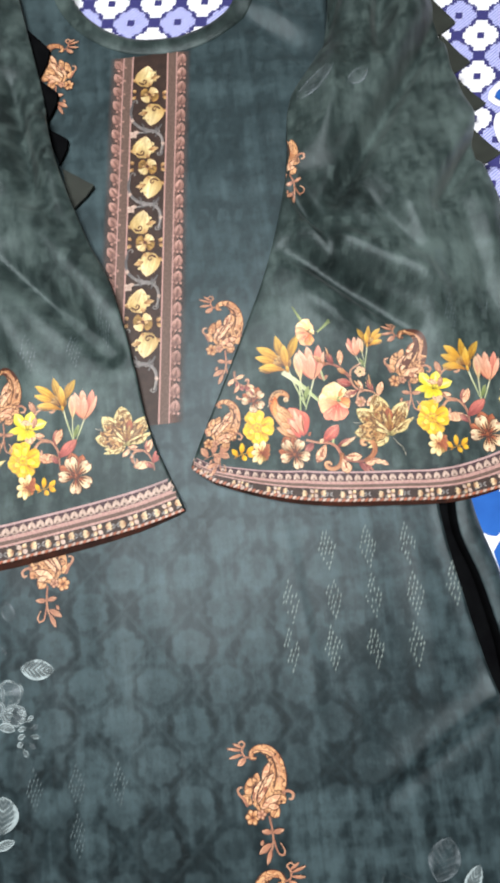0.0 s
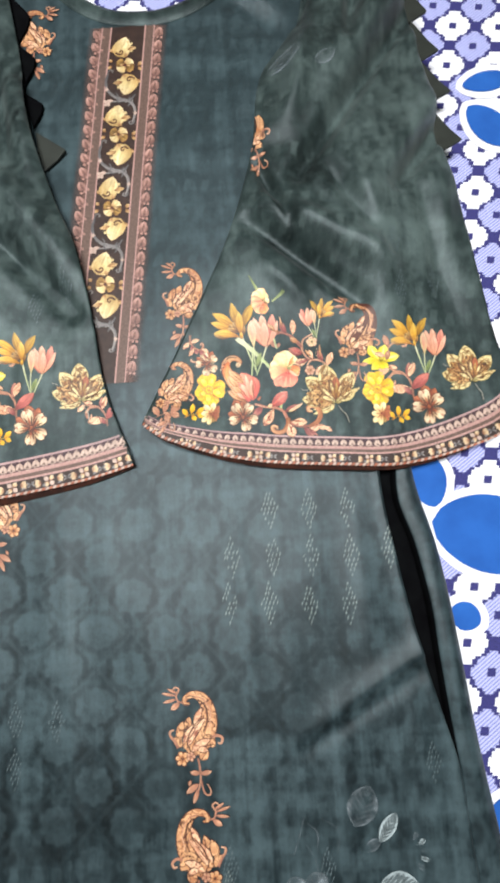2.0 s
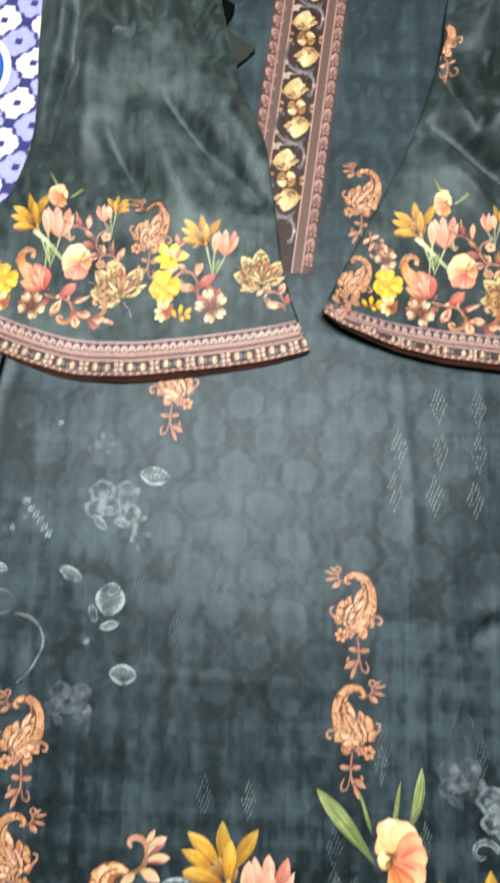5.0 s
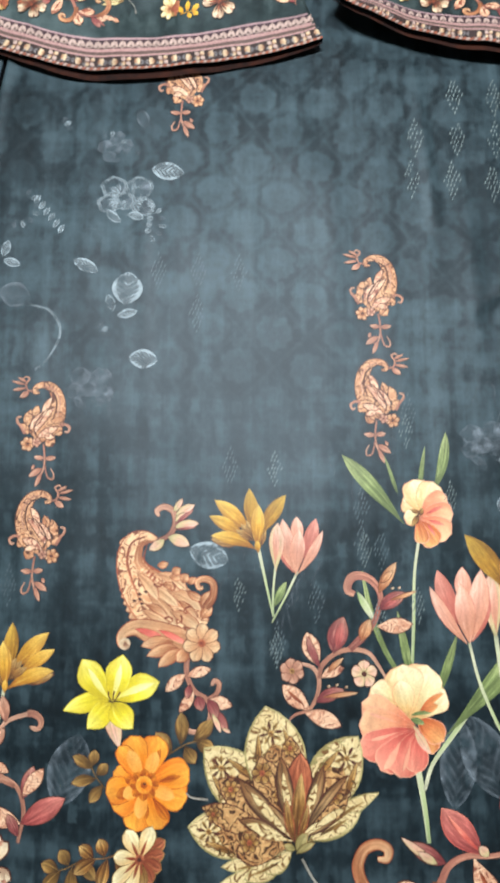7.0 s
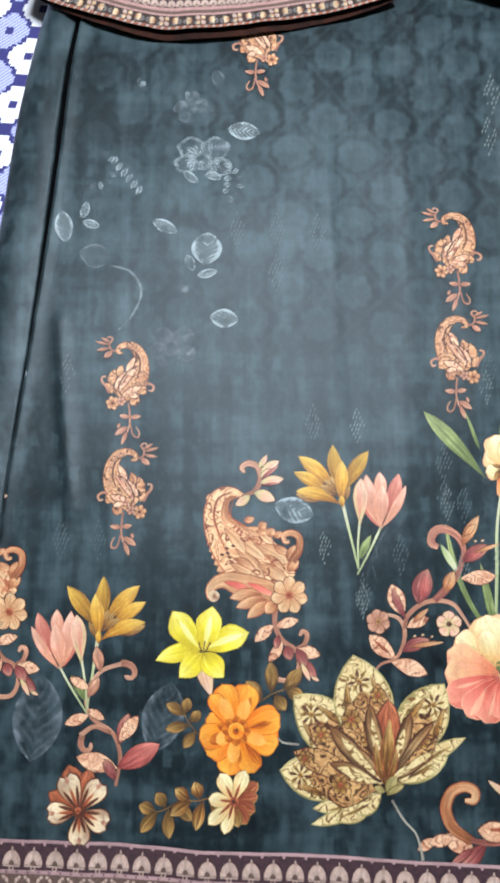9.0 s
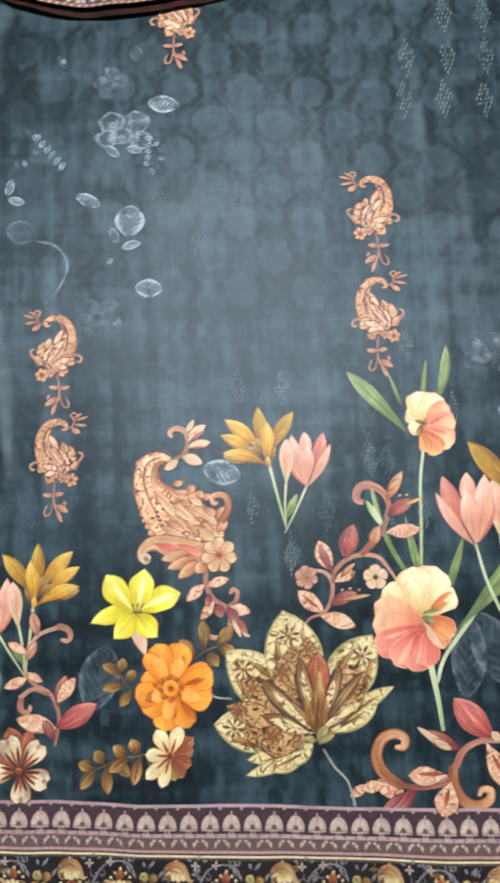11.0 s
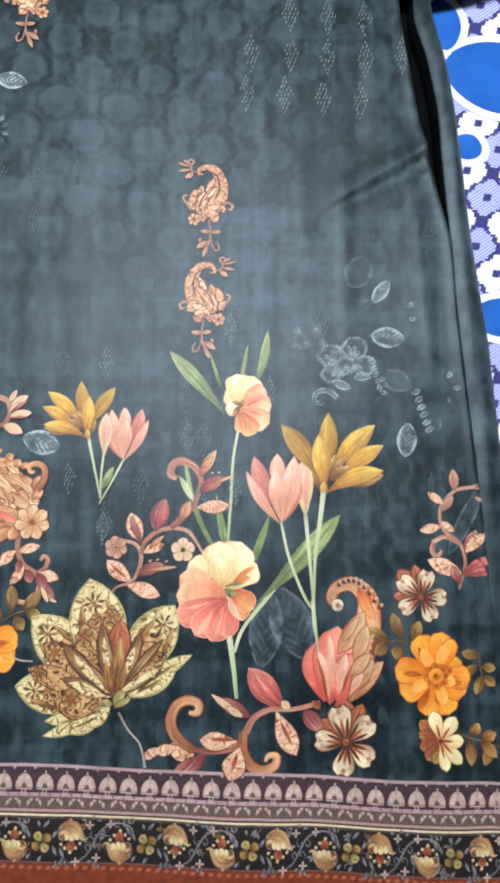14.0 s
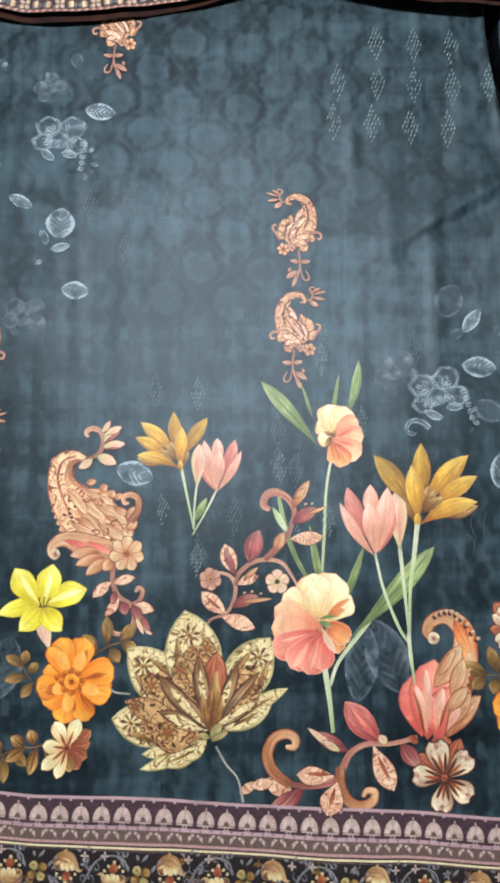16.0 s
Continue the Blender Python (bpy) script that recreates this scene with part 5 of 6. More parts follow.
def draw_red_paisley(a):
    """Coral paisley of layered petals whose buff tip curls over under a row of dots."""
    a.sketch(770, 270, 0.000207 / 1.12)
    a.rimmed([(720, 128), (700, 100), (722, 62), (775, 50), (828, 90), (838, 160), (812, 250), (760, 330), (720, 420)], [26, 36, 40, 48, 66, 84, 120, 170, 120], P_IVORY_BUFF, P_RUSSET, 4, 34)
    a.blades(((840, 60, 862, 230, 62, -0.2), (800, 60, 860, 180, 40, -0.3)), P_APRICOT, P_RUSSET, 2, peak=0.5)
    a.blades(((670, 470, 640, 260, 130, -0.2), (690, 480, 720, 205, 150, 0.1), (720, 480, 790, 300, 120, 0.2), (740, 480, 700, 330, 90, -0.1)), P_CORAL, P_ROSE, 4, peak=0.6, blunt=0.6)
    a.blades(((760, 470, 885, 330, 70, 0.4), (770, 440, 850, 320, 60, 0.3)), P_BUFF, P_RUSSET, 4)
    a.blades(((720, 300, 822, 150, 66, -0.2), (780, 330, 830, 200, 50, -0.1), (770, 380, 838, 300, 44, 0.2), (735, 260, 800, 170, 26, 0.1)), P_IVORY_BUFF, P_RUSSET, 4, peak=0.5)
    a.blades(((690, 460, 650, 290, 40, -0.1), (720, 450, 750, 300, 40, 0.1), (700, 440, 690, 230, 30, 0.0), (760, 450, 810, 370, 30, 0.2)), P_PINK, None, peak=0.6)
    a.blades(((680, 470, 640, 300, 14, -0.2), (735, 440, 770, 340, 12, 0.2), (650, 470, 630, 490, 40, 0.0)), P_RUSSET, None)
    a.disc(722, 126, 22, P_IVORY, 10)
    for k in range(9):
        f = k / 8
        x, y = 728 + 150 * f, 52 - 26 * math.sin(math.pi * min(f * 1.1, 1)) + 82 * f * f
        a.disc(x, y, 9, P_DARK, 8)
        a.disc(x + 8, y - 7, 7, P_IVORY, 7)


def draw_faint_flower(a, mat):
    """Washed-out blossom: petals edged by thin lines, two smaller leaves below."""
    for x, y, r in ((-0.009, 0.011, 0.0095), (0.011, 0.010, 0.0100), (0.014, -0.006, 0.0085), (-0.001, -0.001, 0.0080), (-0.013, -0.003, 0.0080)):
        a.disc(x, y, r, P_GREY_LOW, 14)
        b = math.degrees(math.atan2(y - 0.002, x))
        for q in (-38, 0, 38):
            a.petal(x * 0.5, y * 0.5, b + q, r * 1.0, r * 0.35, mat, 0.6, 0.3, n=6)
        for f in (1.0,):
            ring = [(x + r * f * (1 + 0.10 * math.sin(5 * q)) * math.cos(q), y + r * f * (1 + 0.10 * math.sin(5 * q)) * 0.85 * math.sin(q)) for q in [2 * math.pi * i / 11 for i in range(12)]]
            a.ribbon(ring, [0.0024, 0.0013, 0.0026, 0.0012, 0.0022], mat, 30)
    a.petal(-0.014, -0.008, 300, 0.016, 0.007, mat, 0.5, 0.5)
    a.petal(0.002, -0.013, 10, 0.014, 0.007, mat, 0.5, -0.8)
    for k in range(5):
        a.petal(0.024 - 0.0002 * k * k, -0.006 - 0.0048 * k, 150 + 12 * k, 0.0075 - 0.0006 * k, 0.0040, mat, 0.5, 0.4, n=4)


def draw_faint_leaf(a, long, wide, mat):
    a.petal(-long / 2, 0, 0, long, wide, mat, 0.5, 0.1, 0.7, 10, 6)


def draw_lozenge(a, mat, tall=0.034, wide=0.012):
    """Worn ikat diamond of little slanted dashes, some of them rubbed away."""
    for r in range(-4, 5):
        span = 4 - abs(r)
        for c in range(-span, span + 1, 2):
            if random.random() < 0.12:
                continue
            x, y = c * wide / 8 + random.uniform(-0.0003, 0.0003), r * tall / 9
            a.petal(x - 0.0003, y - 0.0019, 70 + 22 * ((r + c) % 2) + random.uniform(-8, 8), random.uniform(0.0040, 0.0058), random.uniform(0.0008, 0.0013), mat, n=2, k=2)


def draw_band_bulb(a):
    """Gold onion flower of the black border: curled cap, three teeth, a russet cone and a string of dots."""
    a.sketch(660, 425, 0.000140)
    a.ribbon([(598, 425), (608, 395), (640, 378), (675, 388), (700, 420), (722, 446), (740, 440)], [18, 40, 56, 58, 40, 14, 4], B_GOLD, 22)
    a.disc(618, 425, 24, B_GOLD, 12)
    a.curl(604, 425, 90, 30, 1.0, 9, P_DARK, -1)
    for x, y in ((640, 448), (664, 458), (690, 448)):
        a.blade(x, 400, x - 2, y, 28, B_GOLD_PALE, B_GOLD, 2, peak=0.5, blunt=0.6)
    a.blade(662, 452, 656, 505, 40, P_RUSSET, P_OCHRE, 3, peak=0.35)
    for x, y in ((608, 466), (628, 486), (655, 508), (684, 486), (704, 464)):
        a.disc(x, y, 8, B_GOLD_PALE, 7)
    a.blade(600, 480, 625, 530, 16, B_SLATE)
    a.blade(640, 365, 655, 340, 14, B_GOLD)


def draw_band_scroll(a):
    """Slate vine with stars and curled leaves that winds between two onion flowers."""
    a.sketch(765, 450, 0.000140)
    a.ribbon([(570, 545), (650, 552), (720, 520), (760, 450), (800, 390), (870, 362), (940, 380), (965, 430)], [6, 8, 9, 10, 9, 8, 8, 5], B_SLATE, 34)
    for x, y, s0, r, h in ((735, 500, 200, 40, 1), (795, 400, 20, 40, 1), (745, 400, 120, 44, -1), (785, 500, 300, 44, -1), (900, 360, 340, 26, 1), (620, 545, 160, 26, 1)):
        a.curl(x, y, s0, r, 0.9, 7, B_SLATE, h)
    for x, y in ((840, 366), (670, 548), (775, 530), (735, 370)):
        for q in range(4):
            b = radians(90 * q)
            a.blade(x, y, x + 24 * math.cos(b), y + 24 * math.sin(b), 11, B_SHELL)
    for x, y, q in ((720, 350, 200), (745, 345, 300), (770, 350, 340), (765, 545, 90), (780, 555, 60), (755, 540, 150), (925, 350, 30), (580, 560, 150), (940, 500, 80), (590, 400, 260)):
        b = radians(q)
        a.blade(x, y, x + 28 * math.cos(b), y + 28 * math.sin(b), 14, B_SLATE)
    for k in range(3):
        a.rimmed([(895 + 24 * k, 340), (912 + 24 * k, 346), (908 + 24 * k, 364)], [6, 8, 4], B_SLATE, B_BLACK, 1, 8)
        a.rimmed([(635 - 24 * k, 560), (618 - 24 * k, 554), (622 - 24 * k, 536)], [6, 8, 4], B_SLATE, B_BLACK, 1, 8)


def draw_band_cross(a):
    """Four-lobed olive blossom with leaves at its corners."""
    a.sketch(998, 458, 0.000140)
    for x, y, mat in ((966, 412, P_OLIVE), (1030, 502, P_OLIVE), (1042, 424, P_BRONZE), (954, 490, P_BRONZE)):
        a.blade(998, 458, x, y, 44, mat, P_DARK, 3, peak=0.66, blunt=0.55)
        a.disc((998 + 2 * x) / 3, (458 + 2 * y) / 3, 9, P_OCHRE, 7)
    a.disc(998, 458, 9, B_BLACK, 7)
    for x0, y0, x1, y1 in ((985, 385, 975, 355), (1000, 390, 1035, 350), (1005, 520, 985, 550), (940, 440, 920, 400), (1055, 470, 1080, 520), (1050, 440, 1075, 400), (945, 510, 925, 540)):
        a.blade(x0, y0, x1, y1, 16, B_SLATE)


def draw_dome(a, s=1.0, mat=None):
    """Little arched shell with a ring hung below it."""
    mat = mat or B_SHELL
    for r, m in ((0.0064, mat), (0.0020, B_TAUPE)):
        a.rows([[(r * s * f * math.cos(math.pi * i / 10), -0.0042 * s + r * s * f * 1.5 * math.sin(math.pi * i / 10)) for i in range(11)][::-1] for f in (0.02, 0.6, 1.0)], m)
    a.rows([[(-0.0060 * s + 0.0120 * s * i / 4, -0.0046 * s - 0.0010 * s * j) for i in range(5)] for j in (1, 0)], mat)
    a.disc(0, -0.0066 * s, 0.0019 * s, mat, 7)
    a.disc(0, -0.0066 * s, 0.0011 * s, B_PLUM, 6)
    a.petal(0, 0.0050 * s, 90, 0.0030 * s, 0.0014 * s, mat, n=2, k=2)

# ---- print on the front of the dress ----
def printed(name, draw, x, y, turn=0.0, size=1.0, flip=False, parent=None, height=None, label="", *more, lift=0.00035, **extra):
    a = Art()
    a.at(x, y, turn, size, flip)
    draw(a, *more, **extra)
    return a.finish(name, parent or front, height or front_lift, label, lift)


def strip(name, parent, line, low, high, mat, height, lift, n=120, k=2):
    """A printed stripe beside line(s), between two offsets."""
    rows = []
    for j in range(n + 1):
        s = j / n
        x, y = line(s)
        lo, hi = (low(s) if callable(low) else low), (high(s) if callable(high) else high)
        rows.append([(x + ((hi * i + lo * (k - i)) / k)[0], y + ((hi * i + lo * (k - i)) / k)[1]) if isinstance(lo, Vector) else (x, y + (hi * i + lo * (k - i)) / k) for i in range(k + 1)])
    a = Art()
    a.rows(rows, mat)
    return a.finish(name, parent, height, lift=lift)


# hem border, top line first
def hem_line(s):
    x = -0.386 + 0.602 * s
    return x, -0.4285 - 0.052 * (x + 0.18) + 0.0008 * math.sin(x * 40)


hem_border = strip("hem_border", kameez, hem_line, -0.0850, -0.0010, B_BLACK, front_lift, 0.0003, 160, 24)
tagged(hem_border, "black, plum and rust printed border along the hem")
for mat, lo, hi, lift in ((B_PINK, -0.0022, 0.0, 0.00050), (B_PLUM, -0.0200, -0.0022, 0.00045), (B_PINK, -0.0225, -0.0200, 0.00050), (B_TAUPE, -0.0310, -0.0225, 0.00045),
                          (B_ROSE, -0.0330, -0.0310, 0.00050), (B_BLACK, -0.0342, -0.0330, 0.00045), (B_CREAM, -0.0358, -0.0342, 0.00050), (B_TAUPE, -0.0372, -0.0366, 0.00050),
                          (B_TAUPE, -0.0672, -0.0662, 0.00050), (B_RUST, -0.0850, -0.0672, 0.00045)):
    strip("stripe", hem_border, hem_line, lo, hi, mat, front_lift, lift, 160, 4)
for k in range(39):
    s = (0.010 + 0.0152 * k) / 0.602
    x, y = hem_line(s)
    printed("shell_print", draw_dome, x, y - 0.0122, -3, 1.0, parent=hem_border, lift=0.00065)
    a = Art()
    for dx, ang in ((-0.0022, 112), (0.0022, 68), (-0.0056, 90), (0.0056, 90)):
        a.at(x + dx * 0.4, y - 0.0296 if abs(dx) < 0.003 else y - 0.0262, -3)
        a.petal(dx * 0.6, 0, ang, 0.0056 if abs(dx) < 0.003 else 0.0030, 0.0026, B_SHELL, 0.7, n=3, k=2)
    for dx in (-0.0038, 0.0038):
        a.at(x + dx, y - 0.0212)
        a.disc(0, 0, 0.0007, B_PLUM, 6)
    a.at(x + 0.0076, y - 0.0030)
    a.disc(0, 0, 0.0011, B_PINK, 6)
    a.finish("heart_print", hem_border, front_lift, lift=0.0006)
for k in range(-7, 4):
    for dx, dy, name, draw, turn in ((0.0, 0.0, "onion_flower_print", draw_band_bulb, -2), (0.0335, -0.0072, "onion_flower_print", draw_band_bulb, 178), (0.0166, -0.0036, "vine_print", draw_band_scroll, -2), (0.0536, -0.0046, "cross_print", draw_band_cross, -2)):
        x = 0.1133 + 0.0752 * k + dx
        if -0.378 < x < 0.208:
            printed(name, draw, x, hem_line((x + 0.386) / 0.602)[1] - 0.0485 + dy, turn, 1.0, parent=hem_border, lift=0.00065)
a = Art()
for k in range(70):
    x, y = hem_line(random.uniform(0.005, 0.995))
    a.at(x, y - random.uniform(0.0400, 0.0640), random.uniform(0, 360), random.uniform(0.7, 1.2))
    mat = (B_SLATE, B_SLATE, P_BRONZE, B_TAUPE)[k % 4]
    a.layer = 4 * (k % 3)
    for ang in (0, 50, -50):
        a.petal(0, 0, ang, 0.0046, 0.0019, mat, n=3, k=2)
    a.ribbon([(-0.005, -0.001), (-0.002, 0.0006), (0, 0)], [0.0005, 0.0006, 0.0005], mat, 4)
tagged(a.finish("foliage_print", hem_border, front_lift, lift=0.00050), "small grey and bronze printed leaves on black", kind="stuff")
a = Art()
for k in range(92):
    x, y = hem_line((0.004 + 0.0065 * k) / 0.602)
    a.at(x, y - 0.0712, -3)
    a.layer = 0
    a.petal(-0.0022, 0, 20, 0.0050, 0.0028, B_TAN, n=3, k=2)
a.finish("tooth_print", hem_border, front_lift, lift=0.0006)

# flowers over the hem
printed("lemon_lily_print", draw_lemon_lily, -0.2114, -0.2924, -2.6, label="bright lemon yellow printed lily")
printed("orange_flower_print", draw_orange_flower, -0.1884, -0.3490, -2.6, label="bright orange printed blossom")
printed("orange_flower_print", draw_orange_flower, 0.1585, -0.3707, 10, 0.98, True, label="bright orange printed blossom")
for x, y, flip in ((-0.1884, -0.3490, False), (0.1585, -0.3707, True)):
    f = -1 if flip else 1
    printed("ochre_flower_print", draw_ochre_flower, x - 0.002 * f, y - 0.0472, -4, 1.0, flip)
    printed("leaf_spray_print", draw_leaf_spray, x + 0.028 * f, y + 0.026, 10, 1.0, flip, None, None, "", P_BRONZE)
    printed("leaf_spray_print", draw_leaf_spray, x - 0.034 * f, y + 0.006, 110, 0.8, flip, None, None, "", P_BRONZE)
    printed("leaf_spray_print", draw_leaf_spray, x - 0.026 * f, y - 0.046, 175, 0.9, flip, None, None, "", P_OCHRE)
    printed("leaf_spray_print", draw_leaf_spray, x - 0.050 * f, y - 0.052, 190, 0.9, flip, None, None, "", P_BRONZE)
printed("lotus_print", draw_lotus, -0.0836, -0.3871, -2.6, 1.0, label="ornamental ivory and brown printed lotus")
printed("large_paisley_print", draw_big_paisley, -0.1753, -0.2179, -2.6, label="large copper paisley print with filigree")
printed("sprig_print", draw_hanging_sprig, -0.1595, -0.2678, -2.6)
printed("large_paisley_print", draw_big_paisley, -0.3793, -0.2289, -2.0, 1.0, label="large copper paisley print with filigree")
printed("sprig_print", draw_hanging_sprig, -0.3635, -0.2788)
printed("lily_spray_print", draw_lily_spray, -0.112, -0.176, 0, 0.98, label="gold lily and pink tulip print")
printed("lily_spray_print", draw_lily_spray, -0.286, -0.272, 4, 1.0, True, label="gold lily and pink tulip print")
printed("scroll_sprig_print", draw_scroll_sprig, -0.274, -0.386)
printed("ivory_flower_print", draw_ivory_flower, -0.299, -0.402, 10, 0.94)
printed("plum_sprig_print", draw_plum_sprig, -0.0357, -0.2585)
printed("floor_scroll_print", draw_floor_scroll, -0.0006, -0.4102)
printed("red_paisley_print", draw_red_paisley, 0.0939, -0.3475, 0, 1.12, label="coral red printed paisley")
printed("ivory_flower_print", draw_ivory_flower, 0.0895, -0.4187)
printed("ivory_flower_print", draw_ivory_flower, 0.1490, -0.3123, 36, 0.82)
printed("scroll_sprig_print", draw_scroll_sprig, 0.178, -0.306, -8, 0.95, False)

a = Art()
a.ribbon([(0.010, -0.172), (0.004, -0.205), (0.002, -0.240), (-0.001, -0.285)], [0.0020, 0.0018, 0.0022, 0.0018], P_STEM, 18)
a.petal(-0.001, -0.280, 100, 0.048, 0.0060, P_GREEN, 0.4)
a.petal(-0.002, -0.172, 128, 0.068, 0.0115, P_GREEN, 0.62, 0.10)
a.petal(0.020, -0.148, 62, 0.046, 0.0075, P_GREEN, 0.55, 0.45)
a.petal(0.010, -0.148, 84, 0.034, 0.0036, P_GREEN, 0.4, -0.1)
a.petal(-0.006, -0.150, 108, 0.030, 0.0026, P_GREEN, 0.4)
a.ribbon([(-0.003, -0.285), (-0.018, -0.262), (-0.028, -0.235), (-0.034, -0.205)], [0.0026, 0.0034, 0.0046, 0.0016], P_GREEN, 14)
a.petal(-0.026, -0.240, 120, 0.024, 0.0050, P_STEM)
a.petal(0.016, -0.292, 66, 0.046, 0.0060, P_GREEN, 0.45, 0.1)
a.ribbon([(-0.002, -0.320), (0.002, -0.345), (0.005, -0.366), (0.007, -0.386)], [0.0044, 0.0042, 0.0034, 0.0026], P_STEM, 14)
a.ribbon([(0.005, -0.352), (0.012, -0.334), (0.030, -0.312), (0.046, -0.292)], [0.0024, 0.0026, 0.0032, 0.0030], P_STEM, 16)
a.petal(0.020, -0.318, 42, 0.096, 0.0150, P_GREEN, 0.66, 0.12, 0.8, 14, 6)
a.finish("stem_print", front, front_lift, "green printed stems and leaves", 0.0003)
printed("rose_print", draw_rose, -0.0046, -0.3067, 0, 1.0, label="cream and coral printed bloom")
printed("rose_print", draw_small_rose, 0.0130, -0.1643, 0, 0.885, label="cream and apricot printed bloom")
a = Art()
a.ribbon([(0.041, -0.255), (0.047, -0.282), (0.058, -0.310), (0.066, -0.322)], [0.0018, 0.0021, 0.0022, 0.0020], P_STEM, 16)
a.ribbon([(0.060, -0.250), (0.063, -0.285), (0.066, -0.322)], [0.0030, 0.0024, 0.0018], P_STEM, 14)
a.ribbon([(0.074, -0.232), (0.071, -0.255), (0.067, -0.284), (0.066, -0.318)], [0.0040, 0.0034, 0.0024, 0.0012], P_STEM, 18)
a.ribbon([(0.065, -0.314), (0.066, -0.330), (0.069, -0.352)], [0.0026, 0.0030, 0.0012], P_STEM, 8)
a.finish("stem_print", front, front_lift, "pale green printed stems", 0.0006)
printed("gold_lily_print", draw_gold_lily, 0.074, -0.233, 0, 1.0, label="gold printed lily")
printed("tulip_print", draw_tulip, 0.041, -0.256, 0, 1.0, label="pink printed tulip")
printed("bud_print", draw_bud, 0.060, -0.248, 0, 1.0)

# paisley chains
for x, y, turn, flip in ((-0.0175, 0.0074, 0, False), (-0.0194, -0.0754, 0, True), (-0.2695, -0.0926, 0, False), (-0.2704, -0.1744, 0, True), (-0.010, 0.357, -8, False), (-0.138, 0.624, 0, True), (-0.168, 0.186, 0, True)):
    printed("paisley_print", draw_paisley, x, y, turn, 1.0 if y < 0.3 else 0.92, flip, label="copper printed paisley with hanging sprig")

# pale ikat diamonds
for x, y in ((0.017, 0.133), (0.050, 0.133), (0.081, 0.131), (0.113, 0.129), (0.144, 0.133), (0.013, 0.098), (0.045, 0.096), (0.077, 0.094), (0.108, 0.092), (0.050, 0.170), (0.082, 0.168), (0.113, 0.167)):
    printed("ikat_print", draw_lozenge, x, y, 0, 1.0, False, None, None, "", P_DASH)
for x, y in ((-0.186, 0.022), (-0.155, 0.022), (-0.124, 0.020), (-0.156, -0.012), (-0.316, -0.090), (-0.318, -0.214), (-0.290, -0.215), (0.003, -0.090), (-0.034, -0.160), (-0.034, -0.186),
             (-0.068, -0.227), (-0.096, -0.255), (0.075, -0.095), (0.161, -0.028), (-0.130, -0.130), (-0.020, -0.190)):
    printed("ikat_print", draw_lozenge, x, y, 0, 0.9, False, None, None, "", P_DASH_LOW)

for x, y in ((0.0010, -0.1038), (-0.0321, -0.1896), (0.0322, -0.1538), (0.0054, -0.2292), (-0.0970, -0.1314), (-0.0965, -0.2592), (-0.1235, -0.2202), (-0.0230, -0.2378)):
    printed("ikat_print", draw_lozenge, x, y, 0, 0.8, False, None, None, "", P_DASH)

# washed-out grey flowers and leaves
for x, y, turn, size, mat in ((-0.213, 0.081, 0, 1.0, P_GREY), (-0.222, 0.125, 40, 0.6, P_GREY_LOW), (0.093, -0.131, 20, 1.0, P_GREY), (-0.236, -0.070, 0, 0.8, P_GREY_LOW), (0.059, -0.113, 10, 0.8, P_GREY_LOW), (-0.340, 0.110, 0, 0.7, P_GREY_LOW)):
    printed("faint_flower_print", draw_faint_flower, x, y, turn, size, False, None, None, "", mat)
for x, y, turn, long, wide, mat in ((-0.180, 0.105, -12, 0.026, 0.015, P_GREY), (-0.305, 0.041, 70, 0.014, 0.007, P_GREY), (-0.300, 0.030, 160, 0.014, 0.007, P_GREY), (-0.321, 0.028, 95, 0.026, 0.014, P_GREY),
                                    (-0.296, 0.004, 160, 0.026, 0.020, P_GREY_LOW), (-0.209, 0.008, 80, 0.026, 0.024, P_GREY), (-0.222, -0.003, 110, 0.014, 0.007, P_GREY), (-0.209, -0.012, 10, 0.016, 0.007, P_GREY),
                                    (-0.196, -0.047, 170, 0.022, 0.015, P_GREY), (-0.242, 0.027, 150, 0.022, 0.010, P_GREY), (-0.145, -0.194, -20, 0.030, 0.019, P_GREY), (-0.200, 0.150, 100, 0.016, 0.010, P_GREY_LOW)):
    printed("faint_leaf_print", draw_faint_leaf, x, y, turn, 1.0, False, None, None, "", long, wide, mat)
for x, y, turn, long, wide, mat in ((0.127, -0.109, -8, 0.028, 0.017, P_GREY), (0.133, -0.144, -30, 0.026, 0.018, P_GREY_LOW), (0.141, -0.191, 80, 0.028, 0.016, P_GREY), (0.163, -0.182, 60, 0.020, 0.010, P_GREY_LOW),
                                    (0.105, -0.055, 60, 0.030, 0.024, P_GREY_LOW), (0.123, -0.071, 50, 0.024, 0.011, P_GREY), (0.110, -0.082, 20, 0.014, 0.008, P_GREY_LOW), (0.049, -0.330, 110, 0.060, 0.032, P_GREY_LOW),
                                    (0.030, -0.335, 80, 0.060, 0.026, P_GREY_LOW), (-0.240, -0.340, 70, 0.050, 0.030, P_GREY_LOW), (-0.330, -0.340, 80, 0.060, 0.036, P_GREY_LOW), (0.185, -0.255, 60, 0.060, 0.012, P_GREY_LOW)):
    printed("faint_leaf_print", draw_faint_leaf, x, y, turn, 1.0, False, None, None, "", long, wide, mat)
a = Art()
a.ribbon([(-0.285, -0.004), (-0.268, -0.010), (-0.260, -0.026), (-0.268, -0.046), (-0.278, -0.056)], [0.0012, 0.0016, 0.0014, 0.0012, 0.0008], P_GREY, 20)
a.finish("faint_vine_print", front, front_lift, lift=0.0003)
a = Art()
a.curl(0.086, -0.158, 120, 0.020, 0.9, 0.0040, P_GREY, 1)
a.finish("faint_curl_print", front, front_lift, lift=0.0003)
